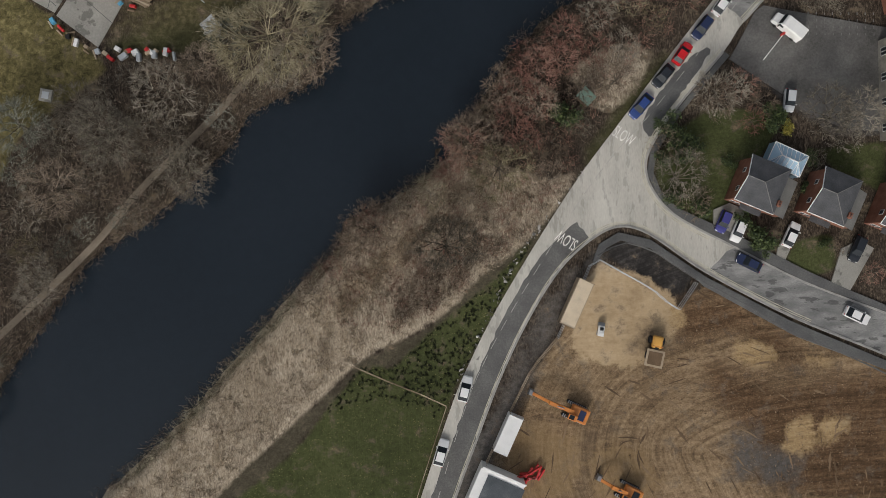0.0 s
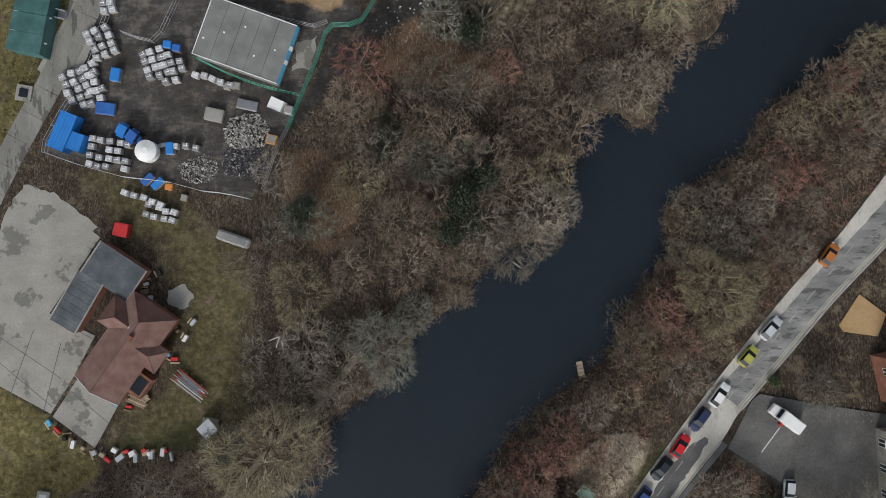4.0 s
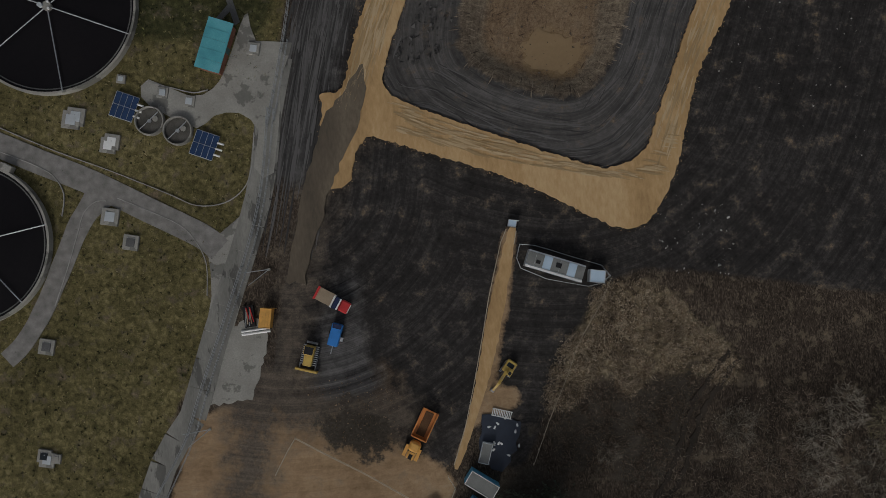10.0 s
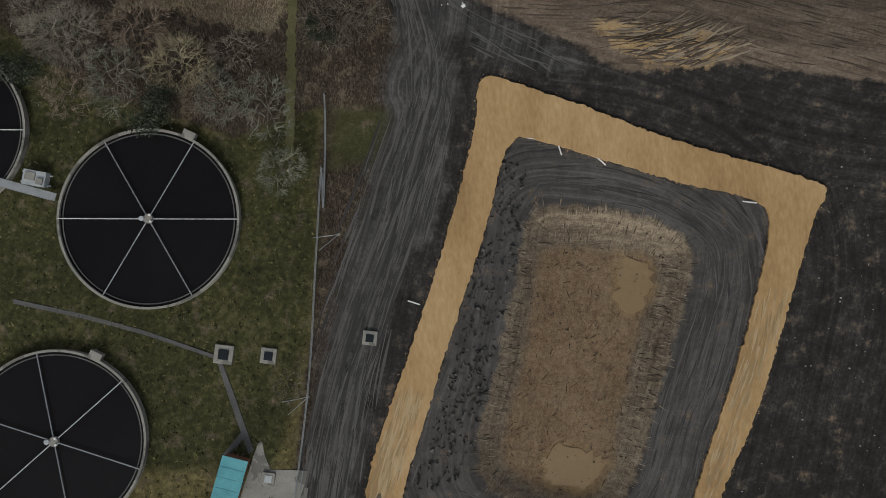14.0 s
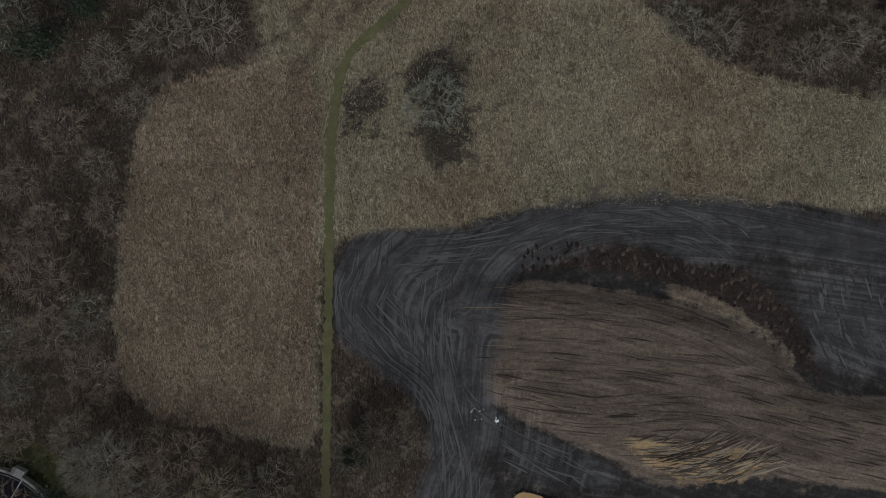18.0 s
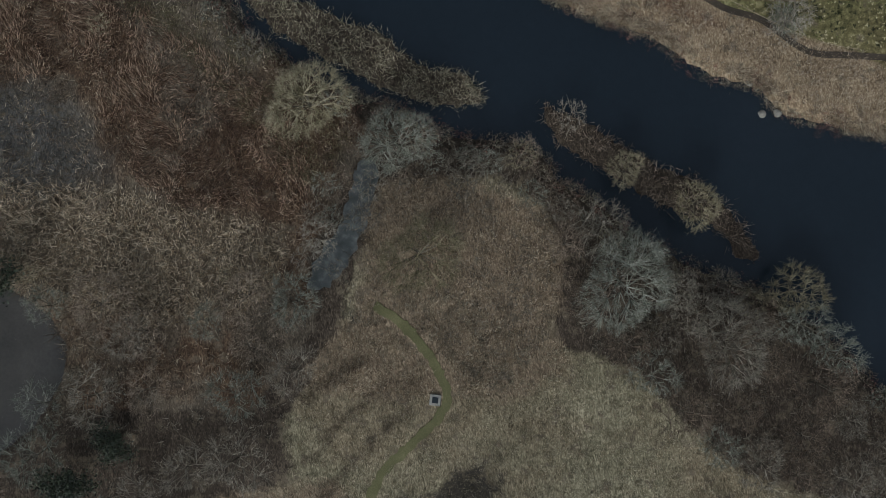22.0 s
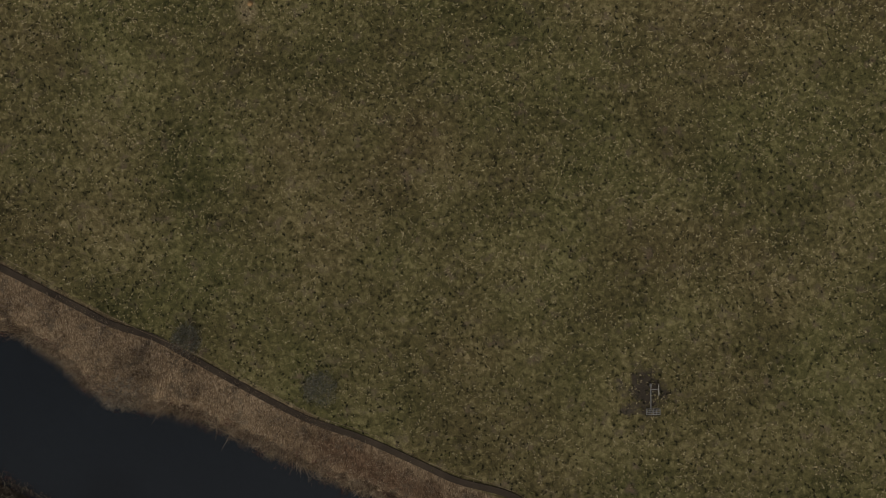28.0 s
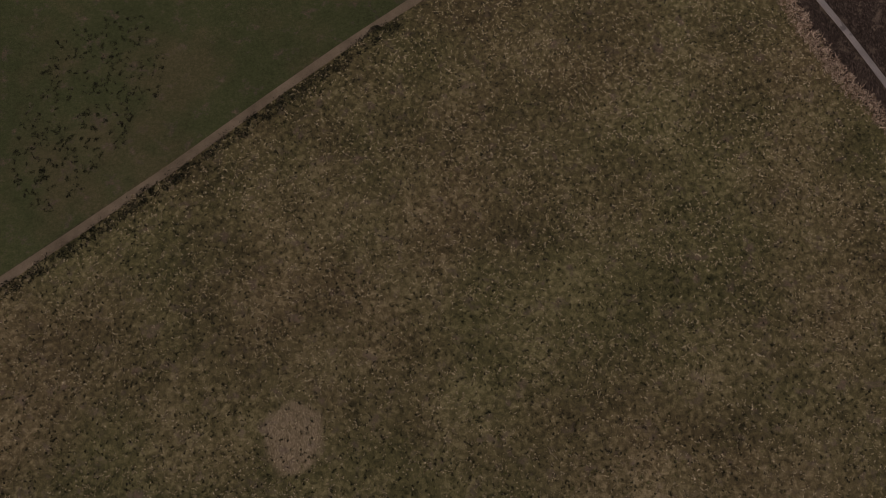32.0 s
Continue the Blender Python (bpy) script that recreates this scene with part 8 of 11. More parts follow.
# ---------------------------------------------------------------- houses
def courses(bm, e0, e1, r0, r1, step=0.34, lift=0.045):
    """A roof slope in overlapping tile courses, from its eave e0-e1 up to its ridge r0-r1."""
    e0, e1, r0, r1 = map(Vector, (e0, e1, r0, r1))
    n = max(2, round(((e0 + e1) / 2 - (r0 + r1) / 2).length / step))
    up = (e1 - e0).cross(r0 - e0 if (r0 - e0).length > 0.1 else r1 - e0).normalized()
    if up.z < 0:
        up = -up
    last = None
    for k in range(n):
        a, b = k / n, (k + 1) / n
        lo = [bm.verts.new(e0.lerp(r0, a) + up * lift), bm.verts.new(e1.lerp(r1, a) + up * lift)]
        if (r1 - r0).length < 0.05 and k == n - 1:
            hi = [bm.verts.new(r0 + up * 0.005)] * 2
            bm.faces.new((lo[0], lo[1], hi[0]))
        else:
            hi = [bm.verts.new(e0.lerp(r0, b) + up * 0.005), bm.verts.new(e1.lerp(r1, b) + up * 0.005)]
            bm.faces.new((lo[0], lo[1], hi[1], hi[0]))
        if last:
            bm.faces.new((last[0], last[1], lo[1], lo[0]))
        last = hi
    return bm


def hip_roof(t, L, W, eave, rise, mat, hips=(1, 1), cx=0.0, cy=0.0, over=0.3, ridge_mat=None):
    """A pitched roof, ridge along x; hips: how far each end slopes in (0 gable, 1 full hip)."""
    l, w = L / 2 + over, W / 2 + over
    x0, x1 = -l + hips[0] * w, l - hips[1] * w
    z0, z1 = eave, eave + rise
    c = Vector((cx, cy, 0))

    def v(x, y, z):
        return Vector((x, y, z)) + c

    part("roof_slope", courses(B(), v(-l, -w, z0), v(l, -w, z0), v(x0, 0, z1), v(x1, 0, z1)), mat, t)
    part("roof_slope", courses(B(), v(l, w, z0), v(-l, w, z0), v(x1, 0, z1), v(x0, 0, z1)), mat, t)
    if hips[0]:
        part("roof_slope", courses(B(), v(-l, w, z0), v(-l, -w, z0), v(x0, 0, z1), v(x0, 0, z1)), mat, t)
    if hips[1]:
        part("roof_slope", courses(B(), v(l, -w, z0), v(l, w, z0), v(x1, 0, z1), v(x1, 0, z1)), mat, t)
    part("ridge_tiles", tube(B(), v(x0, 0, z1 + 0.03), v(x1, 0, z1 + 0.03), 0.07, 6), ridge_mat or mat, t)
    for h, x, s in ((hips[0], x0, -1), (hips[1], x1, 1)):
        if h:
            for sy in (-1, 1):
                part("hip_tiles", tube(B(), v(x, 0, z1 + 0.03), v(s * l, sy * w, z0 + 0.06), 0.06, 6), ridge_mat or mat, t)
    for i, h in enumerate(hips):
        if not h:
            s = -1 if i == 0 else 1
            bm = B()
            tri = [bm.verts.new(v(s * (L / 2 - 0.02), y, z)) for y, z in ((-W / 2, eave - 0.05), (W / 2, eave - 0.05), (0, eave + rise * 0.93))]
            bm.faces.new(tri)
            ex = bmesh.ops.extrude_face_region(bm, geom=bm.faces[:])
            bmesh.ops.translate(bm, vec=(-s * 0.25, 0, 0), verts=[e for e in ex["geom"] if isinstance(e, bmesh.types.BMVert)])
            part("gable", bm, BRICK, t)
            for sy in (-1, 1):
                bm = tube(B(), v(s * l, sy * w, z0 + 0.05), v(s * l, 0, z1 + 0.05), 0.07, 4)
                part("bargeboard", bm, WHITE, t)


def house_window(t, x, y, z, w, h, face):
    """A framed window on a wall; face: along which axis it looks."""
    s = (0.1, w, h) if face == "x" else (w, 0.1, h)
    f = P("window", WHITE, t, (x, y, z, *s))
    d = 0.055
    n = 2 if w > 1.0 else 1
    for i in range(n):
        o = (i + 0.5) / n * w - w / 2
        for sd in (-1, 1):
            if face == "x":
                P("pane", DARK_GLASS, f, (x + sd * d, y + o, z, 0.02, w / n - 0.14, h - 0.16))
            else:
                P("pane", DARK_GLASS, f, (x + o, y + sd * d, z, w / n - 0.14, 0.02, h - 0.16))


ROOF_TILE = material("grey_roof_tiles", ((0.045, 0.047, 0.051), (0.08, 0.082, 0.087), (0.13, 0.133, 0.138)), scale=5, rough=0.85, bump=0.2, bump_scale=6, fine=0.6)
RIDGE = material("ridge_tile", ((0.12, 0.12, 0.118), (0.18, 0.178, 0.172), (0.24, 0.237, 0.23)), scale=5, bump=0.1)
SIDE_FELT = material("mineral_felt", ((0.1, 0.099, 0.095), (0.15, 0.148, 0.14), (0.21, 0.205, 0.195)), scale=3, bump=0.15)


def detached_house(corners, label):
    """Two storeys of brick, a tiled roof with one hipped end, a lower side roof and a chimney."""
    c, L, W, turn = quad_frame(None, corners, 5)
    L, W = L - 0.6, W - 0.6
    t = thing("house", label, "house", c[0], c[1], turn, 0.1, "houses on the side road")
    P("wall", BRICK, t, (0, 0, 2.5, L, W, 5.0))
    hip_roof(t, L, W, 5.0, 1.7, ROOF_TILE, (0, 1), ridge_mat=RIDGE)
    # lower side roof towards the driveway
    P("side_wall", BRICK, t, (L / 2 + 1.3, -0.2, 1.3, 2.6, W - 1.2, 2.6))
    part("side_roof", courses(B(), (L / 2 + 2.9, -W / 2 + 0.1, 2.6), (L / 2 + 2.9, W / 2 - 0.5, 2.6), (L / 2 + 0.0, -W / 2 + 0.1, 3.9), (L / 2, W / 2 - 0.5, 3.9)), SIDE_FELT, t)
    for x in (-L * 0.28, L * 0.22):
        for z in (1.4, 3.9):
            house_window(t, x, -W / 2 - 0.02, z, 1.7, 1.1, "y")
            house_window(t, x, W / 2 + 0.02, z, 1.5, 1.1, "y")
    for y in (-W * 0.25, W * 0.2):
        house_window(t, -L / 2 - 0.02, y, 3.6, 0.8, 1.0, "x")
    P("gutter", WHITE, t, (0, -W / 2 - 0.35, 4.95, L + 0.6, 0.14, 0.12))
    P("porch", ROOF_TILE, t, (L * 0.1, -W / 2 - 0.5, 2.5, L * 0.6, 0.9, 0.12))
    ch = P("chimney", BRICK, t, (L / 2 + 0.35, -W * 0.28, 3.9, 0.6, 0.9, 3.2))
    for k in (-0.2, 0.2):
        part("chimney_pot", tube(B(), (L / 2 + 0.35, -W * 0.28 + k, 5.5), (L / 2 + 0.35, -W * 0.28 + k, 5.85), 0.12, 8), RED_TILE, ch)
    return t


detached_house([(47.6, 12.7), (53.5, 10.1), (50.2, 3.5)], "brick house with grey tiled roof and white bargeboards")
detached_house([(58.8, 10.5), (64.4, 8.0), (60.9, 1.4)], "brick house with grey tiled roof and red gable wall")
detached_house([(70.0, 8.4), (75.6, 5.9), (72.1, -0.8)], "brick house with grey tiled roof beside the side road")

# conservatory
GLASS_ROOF = paint("conservatory_glass", (0.32, 0.46, 0.58), rough=0.1, wear=0.15)
c, L, W, turn = quad_frame(None, [(52.1, 14.2), (57.2, 11.7), (56.1, 10.0)], 2.6)
t = thing("conservatory", "white framed glass conservatory behind the brick house", "conservatory", c[0], c[1], turn, 0.1)
L, W = L, 3.6
P("wall", GLASS_ROOF, t, (0, 0, 1.1, L, W, 2.2))
for sy in (-1, 1):
    bm = B()
    q = [bm.verts.new(v) for v in ((-L / 2, sy * W / 2, 2.3), (L / 2, sy * W / 2, 2.3), (L / 2 - 1.4, 0, 3.1), (-L / 2 + 1.4, 0, 3.1))]
    bm.faces.new(q)
    g = part("glass_slope", bm, GLASS_ROOF, t)
    for i in range(9):
        x = -L / 2 + L * i / 8
        part("glazing_bar", tube(B(), (x, sy * W / 2, 2.33), (max(-L / 2 + 1.4, min(L / 2 - 1.4, x)), 0, 3.14), 0.045, 4), WHITE, g)
for sx in (-1, 1):
    bm = B()
    bm.faces.new([bm.verts.new(v) for v in ((sx * L / 2, -W / 2, 2.3), (sx * L / 2, W / 2, 2.3), (sx * (L / 2 - 1.4), 0, 3.1))])
    part("glass_end", bm, GLASS_ROOF, t)
part("ridge", tube(B(), (-L / 2 + 1.4, 0, 3.15), (L / 2 - 1.4, 0, 3.15), 0.1, 6), WHITE, t)
for a, b in (((-1, -1), (1, -1)), ((1, -1), (1, 1)), ((1, 1), (-1, 1)), ((-1, 1), (-1, -1))):
    part("eaves_beam", tube(B(), (a[0] * L / 2, a[1] * W / 2, 2.32), (b[0] * L / 2, b[1] * W / 2, 2.32), 0.08, 4), WHITE, t)

# slate-roofed house with a white dormer, partly seen
c = (74.04, 39.37)
t = thing("house", "house with a dark slate roof and white dormer windows", "house", c[0], c[1], 100, 0.1)
P("wall", BRICK, t, (0, 0, 2.4, 7.5, 7.0, 4.8))
hip_roof(t, 7.5, 7.0, 4.8, 2.4, SLATE, (1, 1), ridge_mat=KERB)
dm = P("dormer", WHITE, t, (1.8, 2.6, 5.4, 2.2, 2.0, 1.3))
for k in (-0.65, 0, 0.65):
    P("pane", DARK_GLASS, dm, (1.8 + k, 3.62, 5.4, 0.5, 0.04, 0.9))
for k in (-2, 1.5):
    house_window(t, k, 3.52, 3.2, 1.2, 1.2, "y")

# stone building beside the car park
c = (78.26, 22.84)
t = thing("stone_building", "large grey stone building with white sash windows beside the car park", "building", c[0], c[1], 0, 0.1)
P("wall", STONEWALL, t, (0, 0, 3.2, 16.4, 16.0, 6.4))
hip_roof(t, 16.4, 16.0, 6.4, 3.4, SLATE, (1, 1))
for y in (-6.0, -2.0, 2.0, 6.0):
    for z in (1.7, 4.6):
        house_window(t, -8.22, y, z, 1.3, 1.7, "x")

# bungalow with red-brown roof
c, L, W, turn = quad_frame(None, [(-56.5, 45.8), (-50.0, 40.8), (-39.9, 53.4)], 2.8)
t = thing("bungalow", "bungalow with a red-brown tiled roof and brick walls", "house", c[0], c[1], turn, 0.05)
bl, bw = W - 0.6, L - 0.6
P("wall", BRICK, t, (0, 0, 1.4, bw, bl, 2.8))
holder = new("main_roof")
holder.parent, holder.rotation_euler = t, (0, 0, radians(90))
hip_roof(holder, bl, bw, 2.8, 2.0, RED_TILE, (0.0, 0.75), over=0.35)
wing = new("wing_roof")
wing.parent, wing.location = t, (-bw / 2 + 0.2, bl * 0.22, 0)
hip_roof(wing, 4.6, 4.4, 2.8, 1.6, RED_TILE, (1, 0), over=0.3)
wing2 = new("rear_roof")
wing2.parent, wing2.location = t, (bw / 2 - 0.1, bl * 0.08, 0)
hip_roof(wing2, 4.0, 3.6, 2.7, 1.3, RED_TILE, (0, 1), over=0.3)
P("wing_wall", BRICK, t, (-bw / 2 - 0.4, bl * 0.22, 1.4, 3.0, 4.2, 2.8), (bw / 2 + 0.3, bl * 0.08, 1.4, 2.8, 3.4, 2.7))
P("rear_shed", BRICK, t, (bw / 2 + 1.2, -bl * 0.25, 1.1, 2.4, 3.6, 2.2))
P("rear_roof_light", DARK_GLASS, t, (bw / 2 + 1.0, -bl * 0.25, 2.25, 2.2, 2.6, 0.1))
for y in (-bl * 0.3, bl * 0.3):
    house_window(t, -bw / 2 - 0.02, y, 1.5, 1.6, 1.2, "x")
P("chimney", BRICK, t, (0.3, bl * 0.15, 4.6, 0.6, 0.9, 1.4))
# flat-roofed garages
for k, (pts, mt) in enumerate((([(-51.4, 66.5), (-44.4, 61.4), (-48.1, 56.9)], FELT), ([(-54.9, 61.8), (-51.0, 59.3), (-56.8, 52.5)], GREY_ROOF))):
    c, L, W, turn = quad_frame(None, pts, 2.6)
    g = thing("garage", ("flat-roofed dark felt garage with a brick parapet", "lean-to garage with grey corrugated roof sheets")[k], "garage", c[0], c[1], turn)
    P("wall", BRICK, g, (0, 0, 1.25, L - 0.2, W - 0.2, 2.5))
    n = 1 if k == 0 else 7
    for i in range(n):
        P("roof_sheet", FELT, g, (0, -W / 2 + W * (i + 0.5) / n, 2.55 + 0.03 * (i % 2), L, W / n - 0.04, 0.12))
    for s in (-1, 1):
        P("parapet", KERB, g, (s * L / 2, 0, 2.62, 0.2, W, 0.2))
    P("door", WHITE, g, (-L / 2 + 0.05, 0, 1.05, 0.12, 2.3, 2.1))
w = thing("brick_wall", "orange-red brick side wall beside the garage", "wall", *(-56.10, 55.22), 50.4)
P("brickwork", BRICK, w, (0, 0, 1.1, 5.6, 0.5, 2.2))
P("coping", RED_TILE, w, (0, 0, 2.24, 5.7, 1.3, 0.1))

# ---------------------------------------------------------------- settling tanks
def settling_tank(centre, radius, label, spokes, start, half=False):
    """A round concrete tank with dark water, a rim wall, radial beams and a turning bridge."""
    t = thing("settling_tank", label, "tank", centre[0], centre[1], 0, 0, "settling tanks")
    n = 72
    bm = B()
    rings = []
    for r, z in ((radius, -0.1), (radius, 1.2), (radius - 0.38, 1.2), (radius - 0.38, 0.3)):
        rings.append([bm.verts.new((r * math.cos(6.2832 * k / n), r * math.sin(6.2832 * k / n), z)) for k in range(n)])
    for a, b in zip(rings, rings[1:]):
        for k in range(n):
            bm.faces.new((a[k - 1], a[k], b[k], b[k - 1]))
    part("rim_wall", bm, CONCRETE, t)
    bm = B()
    bm.faces.new([bm.verts.new(((radius - 0.3) * math.cos(6.2832 * k / n), (radius - 0.3) * math.sin(6.2832 * k / n), 0.75)) for k in range(n)])
    part("dark_water", bm, BLACK_WATER, t, "still black tank water")
    bm = B()
    rings = []
    for r in (radius - 0.95, radius - 0.75):
        rings.append([bm.verts.new((r * math.cos(6.2832 * k / n), r * math.sin(6.2832 * k / n), 0.9)) for k in range(n)])
    for k in range(n):
        bm.faces.new((rings[0][k - 1], rings[0][k], rings[1][k], rings[1][k - 1]))
    part("weir", bm, DARK_ASPHALT, t)
    for k in range(spokes):
        a = radians(start + 360 * k / spokes)
        ca, sa = math.cos(a), math.sin(a)
        part("radial_beam", tube(B(), (0.8 * ca, 0.8 * sa, 1.15), ((radius - 0.2) * ca, (radius - 0.2) * sa, 1.15), 0.1, 4), GALV, t)
    hub = part("hub", tube(B(), (0, 0, 0.5), (0, 0, 1.4), 0.75, 14), CONCRETE, t)
    part("drive_motor", tube(B(), (-0.9, 0.1, 1.2), (-0.9, 0.1, 1.75), 0.4, 10), PALE_GREY, hub)
    for q in ((0.35, 0.55), (0.4, -0.5)):
        part("cap", tube(B(), (*q, 1.3), (*q, 1.6), 0.2, 8), WHITE, hub)
    P("scum_box", CONCRETE, t, ((radius + 0.4) * 0.5, (radius + 0.4) * 0.866, 0.7, 2.0, 1.2, 1.2, dict(turn=150)))
    return t


TANK_R = 13.4
settling_tank((-36.43, 245.78), TANK_R + 0.9, "large round settling tank of dark water with six beams", 6, -5)
settling_tank((-53.60, 212.31), TANK_R + 0.9, "large round settling tank of dark water with pale rim", 6, 37)
settling_tank((-68.55, 174.93), TANK_R - 0.2, "round settling tank beside the gravel path", 6, 10)
settling_tank((-67.85, 262.56), TANK_R, "round settling tank at the edge of the works", 6, -5)
wk = thing("walkway", "galvanised steel walkway linking two settling tanks", "walkway", *(-54.82, 251.94), -20.3)
P("deck", GALV, wk, (0, 0, 1.25, 9.2, 1.2, 0.1))
for s in (-1, 1):
    part("handrail", tube(B(), (-4.6, s * 0.6, 2.2), (4.6, s * 0.6, 2.2), 0.05, 6), GALV, wk)
    for k in range(5):
        part("post", tube(B(), (-4.4 + 2.2 * k, s * 0.6, 0), (-4.4 + 2.2 * k, s * 0.6, 2.2), 0.04, 6), GALV, wk)
kb = thing("control_kiosk", "grey control box with pipes beside the tank walkway", "kiosk", *(-53.63, 253.63), -15)
P("body", PALE_GREY, kb, (0, 0, 0.7, 3.6, 2.4, 1.4))
P("lid", CONCRETE, kb, (-0.6, 0.2, 1.5, 1.6, 1.2, 0.2), (1.0, -0.4, 1.5, 1.0, 1.0, 0.3))
for s in (-0.8, 0.8):
    part("pipe", tube(B(), (-2.4, s, 0.5), (2.4, s, 0.5), 0.16, 8), GALV, kb)


def chamber(at, size, turn, hatch, label, kind=0):
    """A low concrete chamber with a hatch."""
    t = thing("inspection_chamber", label, "chamber", at[0], at[1], turn, None, "inspection chambers")
    P("slab", CONCRETE, t, (0, 0, 0.15, size, size, 0.5, dict(bevel=0.05)))
    P("hatch", hatch, t, (0, 0, 0.44, size * 0.55, size * 0.55, 0.08))
    for s in (-1, 1):
        P("hinge", STEEL, t, (s * size * 0.2, size * 0.3, 0.46, 0.16, 0.12, 0.1))
    return t


for at, s, m in (((-51.22, 193.86), 2.9, PALE_GREY), ((-45.50, 189.29), 2.5, WHITE), ((-45.88, 177.75), 2.8, PALE_GREY), ((-42.83, 173.39), 2.5, DARK_ASPHALT), ((-57.22, 157.69), 2.5, DARK_ASPHALT),
                 ((-58.61, 140.41), 2.1, DARK_GLASS), ((-56.73, 139.82), 1.5, CONCRETE), ((-19.56, 222.54), 2.5, DARK_GLASS), ((-21.12, 203.28), 2.0, PALE_GREY), ((-42.83, 199.92), 1.4, PALE_GREY),
                 ((-26.61, 223.39), 3.0, DARK_GLASS), ((-36.25, 197.22), 1.8, PALE_GREY), ((-32.09, 195.52), 1.9, PALE_GREY), ((-50.44, 194.32), 2.9, PALE_GREY), ((-44.89, 189.84), 2.5, WHITE),
                 ((-64.15, 91.18), 2.6, DARK_GLASS), ((-63.69, 26.01), 2.0, PALE_GREY), ((-3.37, 223.94), 2.3, DARK_GLASS), ((7.00, 348.91), 1.8, DARK_GLASS), ((-36.43, 36.12), 2.6, PALE_GREY), ((-58.16, 139.77), 2.4, PALE_GREY)):
    chamber(at, s, -12, m, "square concrete inspection chamber with a steel hatch")

# two round filter wells with blue panels
WELL_SILT = material("well_sediment", ((0.05, 0.048, 0.042), (0.085, 0.08, 0.07), (0.14, 0.132, 0.115)), scale=5, bump=0.3)
for k, at in enumerate(((-38.46, 192.67), (-34.05, 190.78))):
    t = thing("filter_well", "round concrete filter well with grey sediment and a cross beam", "well", at[0], at[1], 0, None, "filter wells")
    n = 28
    bm = B()
    rings = [[bm.verts.new((r * math.cos(6.2832 * j / n), r * math.sin(6.2832 * j / n), z)) for j in range(n)] for r, z in ((2.35, 0), (2.35, 1.0), (2.15, 1.0), (2.15, 0.2))]
    for a, b in zip(rings, rings[1:]):
        for j in range(n):
            bm.faces.new((a[j - 1], a[j], b[j], b[j - 1]))
    part("ring_wall", bm, CONCRETE, t)
    part("sediment", tube(B(), (0, 0, 0.2), (0, 0, 0.55), 2.06, 28), WELL_SILT, t, "dark grey-brown sediment")
    part("centre_pipe", tube(B(), (0, 0, 0.5), (0, 0, 0.9), 0.3, 12), GALV, t)
    part("inner_ring", tube(B(), (0.9, 0.3, 0.5), (0.9, 0.3, 0.72), 0.45, 14), CONCRETE, t)
    for a in (40,):
        c2, s2 = 2.05 * math.cos(radians(a)), 2.05 * math.sin(radians(a))
        part("beam", tube(B(), (-c2, -s2, 1.02), (c2, s2, 1.02), 0.07, 4), GALV, t)
SOLAR = paint("dark_blue_panel", (0.02, 0.045, 0.11), rough=0.25, wear=0.3)
for at in ((-42.45, 195.34), (-29.95, 188.20)):
    t = thing("panel_frame", "dark blue panelled tank cover with a white frame", "cover", at[0], at[1], -22.8, None, "blue covers")
    P("frame", PALE_GREY, t, (0, 0, 0.5, 3.9, 4.2, 0.12), (0, 0, 0.25, 3.4, 3.6, 0.5))
    for i in range(4):
        for j in range(2):
            P("panel", SOLAR, t, (-1.9 + 0.97 * (i + 0.5), -2.05 + 2.05 * (j + 0.5), 0.6, 0.88, 1.95, 0.06))
    for j in range(3):
        part("pipe", tube(B(), (1.9, -1 + j, 0.6), (3.0, -1 + j, 0.6), 0.16, 8), WHITE, t)

# ---------------------------------------------------------------- machines
def tracks(t, L, gauge, w, h):
    for s in (-1, 1):
        bm = box(B(), 0, s * gauge / 2, h / 2, L, w, h, bevel=h * 0.3)
        tr = part("track", bm, RUBBER, t)
        for i in range(10):
            P("track_pad", STEEL, tr, (-L / 2 + 0.3 + (L - 0.6) * i / 9, s * gauge / 2, h + 0.01, 0.16, w * 0.96, 0.05))


